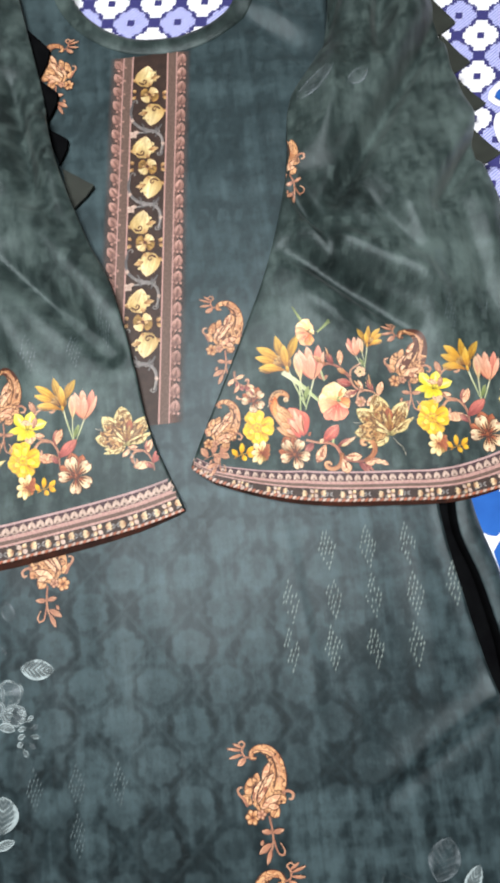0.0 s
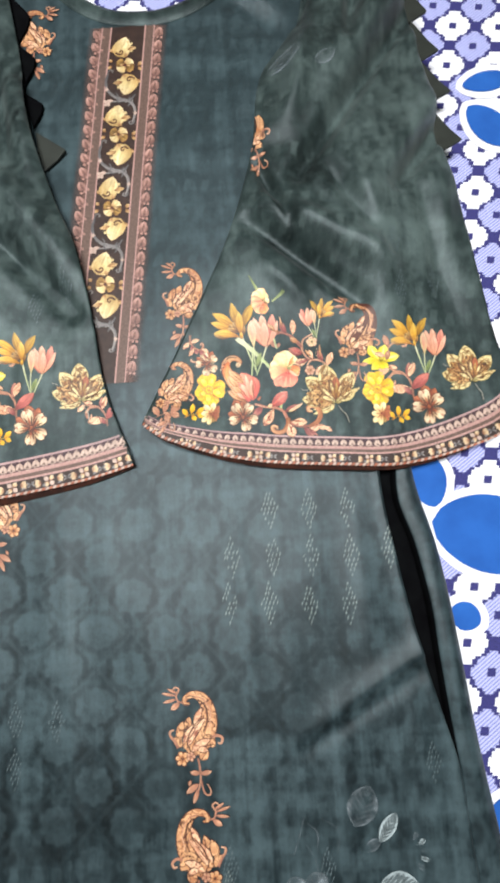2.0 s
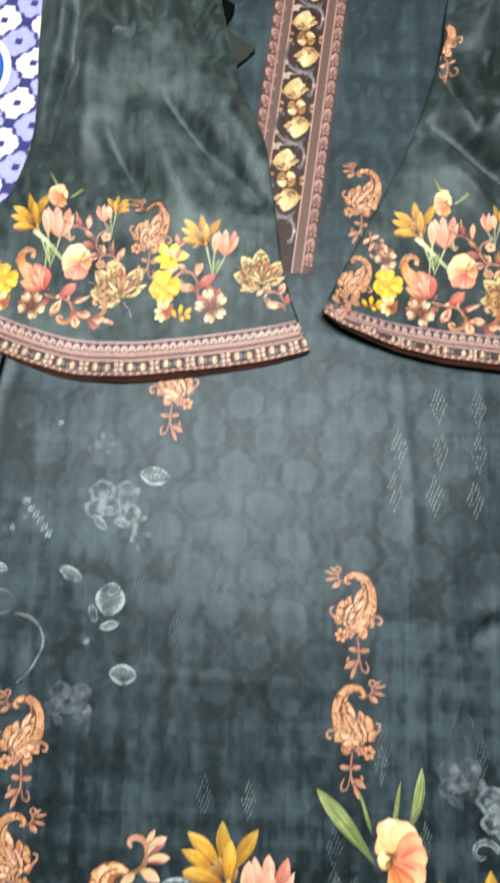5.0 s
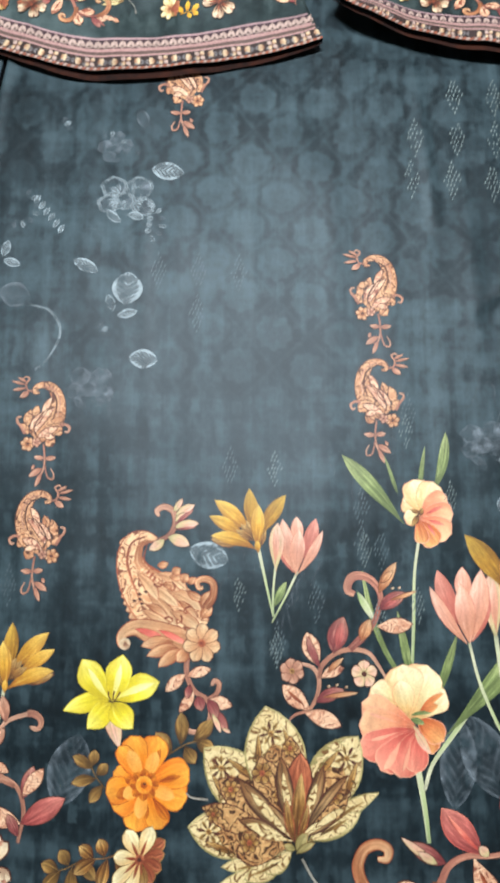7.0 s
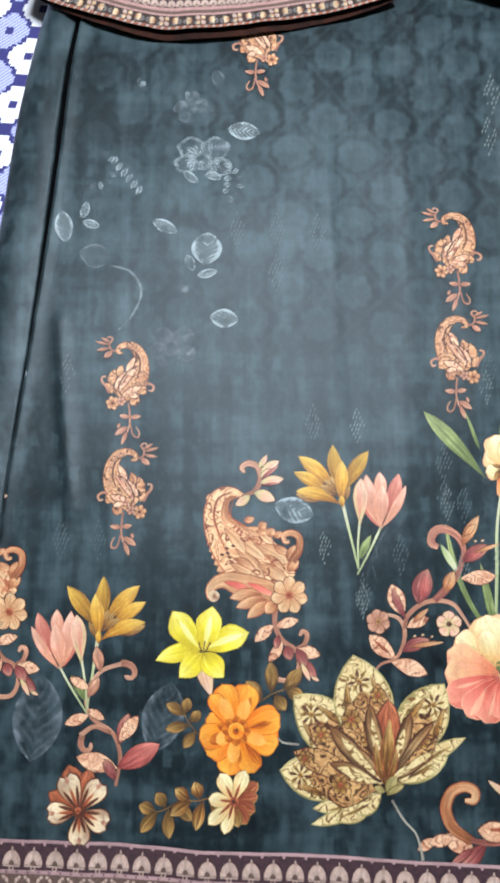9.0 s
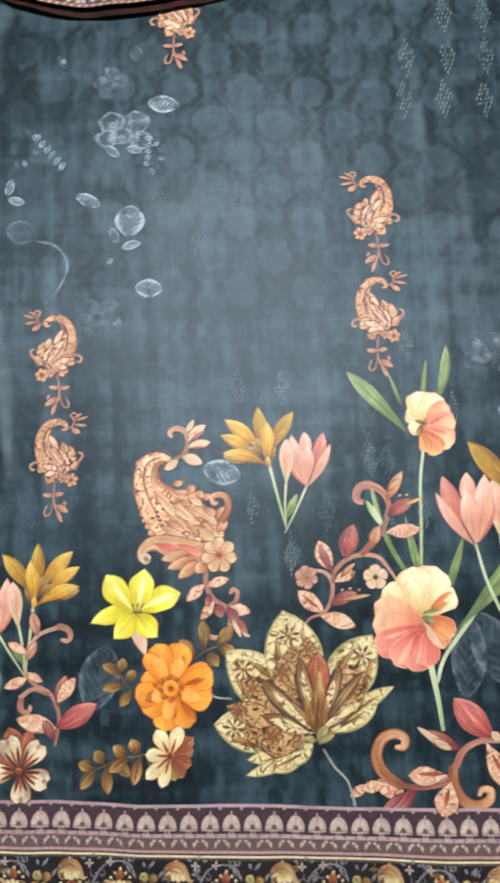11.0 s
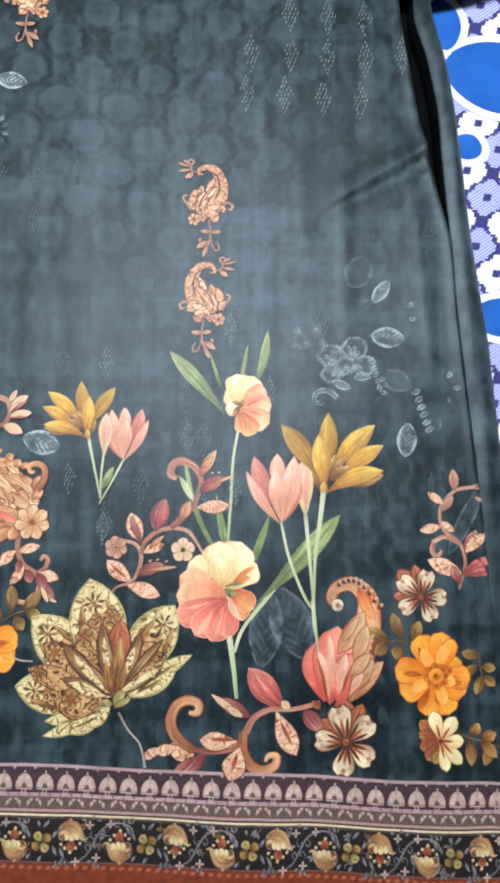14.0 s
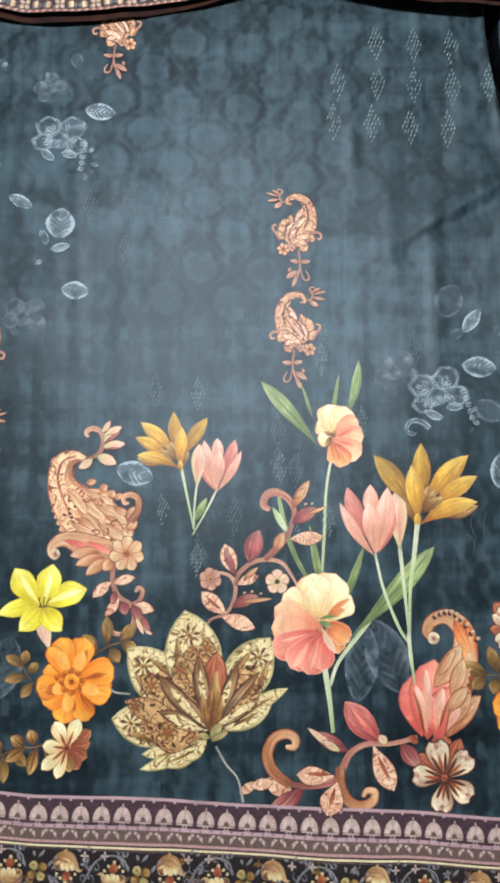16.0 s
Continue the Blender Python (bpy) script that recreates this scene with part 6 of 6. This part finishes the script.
for x0, y0, dx, dy, turn in ((-0.285, 0.078, 0.004, -0.005, 60), (-0.350, 0.150, 0.001, -0.007, 20), (0.145, -0.155, 0.002, -0.006, 30)):
    for k in range(6):
        a = Art()
        a.petal(x0 + dx * k, y0 + dy * k, turn, 0.009, 0.0045, P_GREY, n=3, k=4)
        a.finish("faint_leaf_print", front, front_lift, lift=0.0003)

for x, y, r, start, count in ((-0.2977, 0.0754, 0.0114, 60, 7), (-0.2270, 0.1244, 0.0096, 110, 5), (-0.1979, 0.0615, 0.0114, 70, 6), (-0.2686, 0.1430, 0.0051, 60, 3), (-0.2344, -0.0291, 0.0062, 60, 3), (-0.3427, 0.1425, 0.0057, 0, 4), (-0.3477, -0.0790, 0.0068, -60, 4), (0.1352, -0.0886, 0.0097, 60, 5), (0.1114, -0.1491, 0.0087, 60, 5), (0.1683, -0.1491, 0.0097, 80, 6), (0.0895, -0.1292, 0.0082, -120, 5), (0.1962, -0.0703, 0.0063, 40, 4)):
    a = Art()
    for k in range(count):
        q = radians(start - 26 * k)
        a.petal(x + r * math.cos(q), y + r * math.sin(q), math.degrees(q) - 20, 0.0068, 0.0034, P_GREY if k % 2 else P_GREY_LOW, 0.6, 0.5, n=5, k=4)
    a.finish("faint_spray_print", front, front_lift, lift=0.0003)

# washed-out strokes like dry brush marks
for k in range(32):
    spots = ((-0.120, -0.205), (-0.078, -0.225), (0.110, -0.245), (0.150, -0.235), (0.070, -0.110), (-0.030, -0.130))
    cx, cy = spots[k % 6]
    x, y = cx + random.uniform(-0.022, 0.022), cy + random.uniform(-0.028, 0.028)
    a = Art()
    a.ribbon([(x, y), (x + random.uniform(-0.006, 0.006), y + 0.014), (x + random.uniform(-0.012, 0.012), y + random.uniform(0.018, 0.026))], [0.0005, 0.0010, 0.0004], P_GREY_LOW, 8)
    a.finish("brush_stroke_print", front, front_lift, lift=0.0002)

# ---- placket down the chest ----
def placket_x(y):
    return -0.0525 + 0.1095 * (y - 0.608)


def placket_rows(lo, hi, mat, name, lift, parent):
    a, n = Art(), 70
    a.rows([[(placket_x(y) + lo + (hi - lo) * i / 3, y) for i in range(4)][::-1] for y in [0.628 - 0.345 * j / n for j in range(n + 1)]], mat)
    return a.finish(name, parent, front_lift, lift=lift)


M_CORE = plain_cloth("print_dark_brown_core", srgb(36, 24, 20), srgb(54, 38, 32), 0.55, 180)
placket = placket_rows(-0.0155, 0.0155, M_CORE, "placket", 0.0003, kameez)
tagged(placket, "dark brown printed placket with gold paisleys and rose stripes")
for lo, hi, mat in ((-0.0245, -0.0165, B_TAUPE), (0.0165, 0.0245, B_TAUPE), (-0.0168, -0.0155, B_ROSE), (0.0155, 0.0168, B_ROSE), (-0.0250, -0.0240, B_ROSE), (0.0240, 0.0250, B_ROSE)):
    placket_rows(lo, hi, mat, "stripe", 0.00035 if hi - lo > 0.003 else 0.00045, placket)
M_FADE = plain_cloth("print_fading_rose_brown", srgb(84, 62, 56), srgb(112, 84, 76), 0.55, 300)
fade = M_FADE.node_tree.nodes
ramp = fade.new("ShaderNodeMapRange")
ramp.inputs["From Min"].default_value, ramp.inputs["From Max"].default_value = 0.95, 0.10
ramp.inputs["To Max"].default_value = 0.85
part_u = fade.new("ShaderNodeSeparateXYZ")
uv_in = fade.new("ShaderNodeTexCoord")
M_FADE.node_tree.links.new(uv_in.outputs["UV"], part_u.inputs[0])
M_FADE.node_tree.links.new(part_u.outputs[0], ramp.inputs["Value"])
M_FADE.node_tree.links.new(ramp.outputs[0], fade["Principled BSDF"].inputs["Alpha"])
for side in (-1, 1):
    a, n = Art(), 60
    rows = [[(placket_x(y) + side * (0.0250 + 0.0130 * i / 4), y) for i in range(5)] for y in [0.628 - 0.345 * j / n for j in range(n + 1)]]
    a.rows(rows[::-1] if side > 0 else rows, M_FADE)
    a.finish("faded_stripe", placket, front_lift, lift=0.00025)
for k in range(24):
    y = 0.621 - 0.0141 * k
    for side in (-1, 1):
        a = Art().at(placket_x(y) + 0.0292 * side, y, 6 - 22 * side)
        a.petal(0, -0.0052, 90, 0.0105, 0.0082, B_BELL, 0.36, 0, 0.55, 6, 4)
        for x, ang in ((-0.0030, 240), (0.0030, 300), (0.0, 270)):
            a.petal(x * 0.8, -0.0040, ang, 0.0036, 0.0028, B_BELL, 0.5, n=3, k=2)
        a.petal(0.0, -0.0035, 90, 0.0062, 0.0022, B_MUSHROOM, 0.5, n=4, k=2)
        a.finish("scallop_print", placket, front_lift)


def draw_placket_drop(a):
    """Pale gold drop with a dark curl, a leaf at its foot and dots beside it."""
    a.blades(((214, 192, 250, 76, 92, -0.35),), B_GOLD_PALE, P_DARK, 3, peak=0.36, blunt=0.6)
    a.curl(206, 168, 60, 44, 1.1, 9, P_DARK, -1)
    for x, y in ((262, 104), (282, 116), (290, 136), (284, 156)):
        a.disc(x, y, 8, B_GOLD_PALE, 7)
    a.blades(((190, 170, 176, 150, 14, 0.0), (262, 150, 310, 136, 22, 0.2)), B_GOLD, None)


def draw_placket_unit(a):
    """Two gold drops, one upside down, either side of a four-lobed blossom, and the slate scroll below."""
    a.sketch(258, 240, 0.000184)
    draw_placket_drop(a)
    m = a.m.copy()
    a.m = m @ Matrix(((-1, 0, 518), (0, -1, 484), (0, 0, 1)))
    draw_placket_drop(a)
    a.m = m
    for x, y, mat in ((292, 206, B_GOLD_PALE), (228, 276, B_GOLD_PALE), (218, 222, P_BRONZE), (302, 262, P_BRONZE)):
        a.blade(260, 240, x, y, 50, mat, P_DARK, 3, peak=0.66, blunt=0.55)
    a.blossom(260, 240, 26, 4, B_GOLD, None, 0.5)
    a.disc(260, 240, 9, P_DARK, 7)
    for x0, y0, x1, y1 in ((325, 240, 340, 215), (325, 245, 345, 262), (195, 250, 176, 268), (195, 230, 178, 214), (260, 196, 262, 170), (258, 290, 262, 312)):
        a.blade(x0, y0, x1, y1, 18, B_GOLD)
    a.ribbon([(178, 300), (172, 345), (188, 395), (235, 430), (290, 440), (322, 470), (328, 520), (318, 560)], [11, 12, 14, 16, 16, 14, 12, 8], B_SLATE, 32)
    a.ribbon([(322, 400), (300, 432), (250, 446), (205, 452)], [8, 10, 10, 6], B_SLATE, 16)
    for x, y, s0, h in ((225, 400, 30, 1), (300, 415, 140, -1), (250, 455, 200, 1), (290, 470, 320, -1), (180, 300, 250, 1), (330, 545, 80, 1)):
        a.curl(x, y, s0, 34, 0.9, 7, B_SLATE, h)
    for x, y in ((180, 385), (330, 505)):
        a.blades(((x - 12, y, x + 12, y, 9, 0.0), (x, y - 14, x, y + 14, 9, 0.0)), B_SHELL, None)
    a.blades(((180, 460, 215, 445, 20, 0.2), (185, 455, 200, 480, 18, 0.2), (190, 460, 168, 450, 16, 0.0), (190, 462, 172, 480, 16, 0.0)), B_SHELL, None)


for k in range(6):
    y = 0.5860 - 0.0715 * k
    if y > 0.30:
        printed("gold_paisley_print", draw_placket_unit, placket_x(y), y, -6, 1.0, parent=placket, lift=0.00055)

# ---- neckband ----
def neck_ring():
    cx, cy, ax, by = NECK
    rows = []
    for j in range(65):
        ang = math.pi * (1.0 + j / 64)
        c, s = math.cos(ang), math.sin(ang)
        rows.append([(cx + (ax + g) * c, cy + (by + g * 0.95) * s, z) for g, z in ((-0.0005, -0.004), (0.0, 0.0006), (0.004, 0.0016), (0.0155, 0.0014), (0.0165, 0.0002))])
    verts = [(x, y, front_lift(x, y) + z) for r in rows for x, y, z in r]
    faces = [[j * 5 + i, j * 5 + i + 1, j * 5 + i + 6, j * 5 + i + 5] for j in range(64) for i in range(4)]
    faces = [f[::-1] for f in faces]
    return mesh_object("neckband", verts, faces, [M_SLEEVE], kameez)


tagged(neck_ring(), "plain dark teal bound neckline")

# ---- print on the sleeves ----
def cuff(at, hem, height, parent, width, label):
    """Striped printed border above a sleeve's hem."""
    def line(s):
        return at(s, 0)

    def w(f):
        return lambda s: width(s) * f

    body = strip("cuff_border", parent, line, 0.0, w(1.0), B_PLUM, height, 0.0003, 100, 8)
    tagged(body, label)
    for mat, lo, hi, lift in ((B_TAUPE, 0.0, 0.07, 0.0005), (M_CORE, 0.07, 0.40, 0.00045), (B_ROSE, 0.40, 0.46, 0.0005), (B_TAUPE, 0.46, 0.56, 0.00045), (B_ROSE, 0.56, 0.66, 0.0005), (B_PINK, 0.94, 1.0, 0.0005)):
        strip("stripe", body, line, w(lo), w(hi), mat, height, lift, 100, 3)
    for k in range(48):
        s = (k + 0.5) / 48
        x, y = at(s, 0)
        printed("shell_print", draw_dome, x, y + width(s) * 0.79, 0, 0.0265 * width(s) / 0.029 / 0.0152 * 0.30, parent=body, height=height, lift=0.00065)
    for k in range(11):
        s = (k + 0.5) / 11
        x, y = at(s, 0)
        x2, y2 = at(s + 0.02, 0)
        a = Art().at(x, y + width(s) * 0.235, math.degrees(math.atan2(y2 - y, x2 - x)) if x2 > x else math.degrees(math.atan2(y - y2, x - x2)), width(s) / 0.029)
        for ang, mat in ((45, P_IVORY), (135, B_SHELL), (225, P_IVORY), (315, B_SHELL)):
            a.petal(0, 0, ang, 0.0052, 0.0038, mat, 0.62, n=4, k=2)
        a.disc(0, 0, 0.0010, P_DARK, 6)
        for side in (-1, 1):
            for ang in (-28, 0, 28):
                a.petal(0.0062 * side, 0.0006 * side, 90 - 90 * side + ang + 180, -0.0058, 0.0032, P_IVORY, 0.55, n=4, k=2)
            a.petal(0.0062 * side, -0.0032, 20, 0.0040, 0.0020, B_SLATE, n=3, k=2)
        for q in (30, 150, 210, 330):
            a.petal(0.0148, 0.0, q, 0.0042, 0.0016, B_SLATE, n=3, k=2)
        for dx in (-0.0105, -0.0035, 0.0035, 0.0105):
            a.disc(dx, 0.0042, 0.0006, B_SLATE, 5)
            a.disc(dx, -0.0044, 0.0006, B_SLATE, 5)
        a.finish("blossom_print", body, height, lift=0.0006)
    a = Art()
    for k in range(110):
        s = (k + 0.5) / 110
        x, y = at(s, 0)
        a.layer = 0
        a.at(x, y + 0.0008, 32)
        a.petal(-0.0020, 0, 0, 0.0042, 0.0020, B_SHELL if k % 2 else B_TAN, n=3, k=2)
    tagged(a.finish("piping", body, height, lift=0.0007), "twisted pink and rust piping", kind="stuff")


def cuff_lining(at, height, parent, depth):
    """Dark lower layer of a sleeve's mouth that shows under its hem."""
    edge = strip("cuff_lining", parent, lambda s: at(s, 0), lambda s: -depth * math.sin(math.pi * min(max(1.15 * s, 0.0), 1.0)) ** 0.6 - 0.0004, 0.001, M_LINING, lambda x, y: height(x, y) - 0.0032, 0.0, 90, 4)
    return tagged(edge, "dark brown lining inside the sleeve's mouth")


M_LINING = plain_cloth("dark_brown_lining", srgb(26, 18, 16), srgb(58, 30, 20), 0.8, 90, 0.1)
cuff_lining(left_at, left_height, left_sleeve, 0.0052)
cuff_lining(right_at, right_height, right_sleeve, 0.0034)
cuff(right_at, R_HEM, right_height, right_sleeve, lambda s: 0.010 + 0.013 * min(s / 0.3, 1.0) + 0.008 * max(s - 0.6, 0) / 0.4, "pink, plum and black printed cuff border")
cuff(left_at, L_HEM, left_height, left_sleeve, lambda s: 0.029, "pink, plum and black printed cuff border")


def sleeve_print(name, draw, x, y, turn=0.0, size=0.45, flip=False, *more):
    sleeve, height = (right_sleeve, right_height) if x > -0.05 else (left_sleeve, left_height)
    return printed(name, draw, x, y, turn, size, flip, sleeve, height, "", *more)


def sleeve_garden(dx, dy, turn):
    """The row of small flowers that both cuffs carry, shifted along the cuff."""
    def put(name, draw, x, y, t=0.0, size=0.45, flip=False, *more):
        c, s = math.cos(radians(turn)), math.sin(radians(turn))
        x, y = x - 0.11, y - 0.28
        sleeve_print(name, draw, 0.11 + dx + c * x - s * y, 0.28 + dy + s * x + c * y, t + turn, size, flip, *more)

    put("lily_spray_print", draw_lily_spray, 0.0344, 0.3229, 6, 0.66)
    put("rose_print", draw_small_rose, 0.0554, 0.3426, 20, 0.38, True)
    put("plum_sprig_print", draw_plum_sprig, 0.0871, 0.3073, 84, 0.50)
    put("rose_print", draw_rose, 0.0724, 0.2844, 20, 0.42)
    put("lily_spray_print", draw_lily_spray, 0.1050, 0.3316, 0, 0.36, True)
    put("paisley_print", draw_paisley, 0.1351, 0.3125, -8, 0.92)
    put("lotus_print", draw_lotus, 0.1107, 0.2525, -4, 0.37)
    put("lemon_lily_print", draw_lemon_lily, 0.1522, 0.2869, -10, 0.46)
    put("lemon_flower_print", draw_yellow_flower, 0.1457, 0.2622, 0, 0.46)
    put("leaf_spray_print", draw_leaf_spray, 0.1610, 0.2377, 0, 0.42, False, P_SUN)
    put("lily_spray_print", draw_lily_spray, 0.1801, 0.3061, 0, 0.58)
    put("scroll_sprig_print", draw_scroll_sprig, 0.1751, 0.2531, 10, 0.60)
    put("ivory_flower_print", draw_ivory_flower, 0.1869, 0.2438, 0, 0.58)
    put("red_paisley_print", draw_red_paisley, 0.0316, 0.2764, 14, 0.50, True)
    put("ivory_flower_print", draw_ivory_flower, 0.0344, 0.2454, 20, 0.50)
    put("floor_scroll_print", draw_floor_scroll, 0.0765, 0.2417, -8, 0.48, True)
    put("lemon_flower_print", draw_yellow_flower, 0.0071, 0.2700, 0, 0.44)
    put("leaf_spray_print", draw_leaf_spray, -0.0065, 0.2500, 0, 0.42, False, P_SUN)
    put("stem_print", draw_cuff_stems, 0.0328, 0.3136, 0, 1.0)


def draw_cuff_stems(a):
    """Pale green stems that tie the cuff's lily, roses and tulip together."""
    a.ribbon([(0.0000, 0.0000), (0.0124, -0.0109), (0.0283, -0.0290)], [0.0042, 0.0036, 0.0020], P_STEM, 12)
    a.ribbon([(0.0062, -0.0054), (0.0124, -0.0109), (0.0106, -0.0340)], [0.0016, 0.0014, 0.0010], P_STEM, 8)
    a.ribbon([(0.0347, -0.0482), (0.0325, -0.0639)], [0.0022, 0.0016], P_STEM, 6)
    a.ribbon([(0.0288, 0.0086), (0.0330, -0.0109)], [0.0016, 0.0014], P_STEM, 6)
    a.ribbon([(0.0418, 0.0360), (0.0315, 0.0287)], [0.0030, 0.0012], P_GREEN, 6)
    a.ribbon([(0.0134, 0.0516), (0.0199, 0.0386)], [0.0010, 0.0024], P_GREEN, 6)


def draw_yellow_flower(a):
    m = a.m.copy()
    draw_orange_flower(a, P_SUN, P_HONEY, P_YELLOW)
    a.m = m @ Matrix(((1, 0, 0.002), (0, 1, -0.046), (0, 0, 1)))
    draw_ochre_flower(a)
    a.m = m


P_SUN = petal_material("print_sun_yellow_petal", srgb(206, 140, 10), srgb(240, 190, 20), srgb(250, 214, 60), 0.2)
sleeve_garden(0.0, 0.0, 0)
sleeve_garden(-0.327, 0.002, 1.5)
sleeve_print("paisley_print", draw_paisley, -0.0196, 0.2742, -14, 0.80)
sleeve_print("ivory_flower_print", draw_ivory_flower, 0.0068, 0.2920, 0, 0.40)
sleeve_print("leaf_spray_print", draw_leaf_spray, -0.028, 0.252, 0, 0.55, False, P_TAN)
sleeve_print("sprig_print", draw_hanging_sprig, -0.0061, 0.3157, 0, 0.45)
sleeve_print("lotus_print", draw_lotus, 0.226, 0.264, -12, 0.34)
sleeve_print("lotus_print", draw_lotus, -0.0972, 0.2683, -12, 0.34)
sleeve_print("scroll_sprig_print", draw_scroll_sprig, -0.0772, 0.2459, 20, 0.50)
sleeve_print("paisley_print", draw_paisley, 0.056, 0.500, 10, 0.80)
sleeve_print("large_paisley_print", draw_red_paisley, -0.331, 0.268, 0, 0.5)
for x, y in ((0.168, 0.385), (0.172, 0.344), (0.204, 0.353), (-0.167, 0.348), (-0.134, 0.350), (-0.109, 0.366)):
    sleeve_print("ikat_print", draw_lozenge, x, y, 4, 0.9, False, P_DASH_LOW)
for x, y, turn, long, wide in ((0.090, 0.560, 20, 0.034, 0.018), (0.125, 0.555, 30, 0.022, 0.012), (-0.265, 0.45, 80, 0.03, 0.016), (-0.225, 0.50, 60, 0.03, 0.016)):
    sleeve_print("faint_leaf_print", draw_faint_leaf, x, y, turn, 1.0, False, long, wide, P_GREY_LOW)

# ---- folded triangle trim along the sleeves, with black shapes for its shaded openings ----
def trim_triangle(x, y, angle, base, tall, z, parent):
    """A folded cloth triangle, two layers thick, that points along angle."""
    c, s = math.cos(radians(angle)), math.sin(radians(angle))
    plan = [(-0.006, -base / 2), (-0.006, base / 2), (tall * 0.55, base * 0.18), (tall, 0.0), (tall * 0.55, -base * 0.20)]
    pts = [(x + c * u - s * v, y + s * u + c * v) for u, v in plan]
    verts = [(px, py, z + 0.0010 * (k % 2)) for k, (px, py) in enumerate(pts)] + [(px, py, z - 0.0016) for px, py in pts]
    faces = [[4, 3, 2, 1, 0], [5, 6, 7, 8, 9]] + [[k, (k + 1) % 5, (k + 1) % 5 + 5, k + 5] for k in range(5)]
    return mesh_object("trim_triangle", verts, faces, [M_TRIM], parent, smooth=False)


for y, tall in ((0.490, 0.026), (0.540, 0.026), (0.583, 0.024), (0.625, 0.022), (0.665, 0.020)):
    trim_triangle(lerp_table(R_OUT, y) - 0.001, y + 0.006, -14, 0.052, tall, 0.0015, right_sleeve)
# upper three are flat near-black shapes standing in for shaded gaps under the trim
for y, base, tall, lean, mat in ((0.494, 0.042, 0.019, 4, M_TRIM), (0.540, 0.038, 0.009, 16, M_INSIDE_SHADE), (0.588, 0.044, 0.009, 12, M_INSIDE_SHADE), (0.634, 0.056, 0.011, 8, M_INSIDE_SHADE)):
    trim = trim_triangle(lerp_table(L_IN, y) + 0.003, y + 0.004, lean, base, tall, 0.0034, left_sleeve)
    trim.data.materials[0] = mat

# ---- large blue petals printed on the sheet ----
M_BLUE = plain_cloth("sheet_royal_blue", (0.006, 0.075, 0.33), (0.012, 0.105, 0.42), 0.8, 40)
M_RIM = plain_cloth("sheet_white_rim", (0.66, 0.69, 0.74), (0.84, 0.86, 0.9), 0.8, 300)


def sheet_height(x, y):
    return BED_TOP


def blue_petal(x, y, angle, long, wide, level):
    c, s = math.cos(radians(angle)), math.sin(radians(angle))
    for name, grow, mat, lift in (("petal_rim_print", 0.0065, M_RIM, 0.0005 + 0.00004 * level), ("blue_petal_print", 0.0, M_BLUE, 0.0012 + 0.00004 * level)):
        a = Art().at(x, y)
        a.petal(-c * (long / 2 + grow), -s * (long / 2 + grow), angle, long + 2 * grow, wide + 2.2 * grow, mat, 0.52, 0, 0.55, 20, 8)
        a.finish(name, bed, sheet_height, lift=lift)


BLUE_PETALS = ((0.190, 0.186, 100, 0.050, 0.034), (0.243, 0.135, 165, 0.110, 0.066), (0.209, 0.070, 60, 0.024, 0.026), (0.232, -0.084, 90, 0.034, 0.050),
               (0.294, 0.570, 10, 0.050, 0.022), (0.290, 0.522, 310, 0.056, 0.034), (-0.378, 0.500, 90, 0.070, 0.040), (-0.405, 0.010, 90, 0.050, 0.034))
for level, (x, y, angle, long, wide) in enumerate(BLUE_PETALS):
    blue_petal(x, y, angle, long, wide, level)
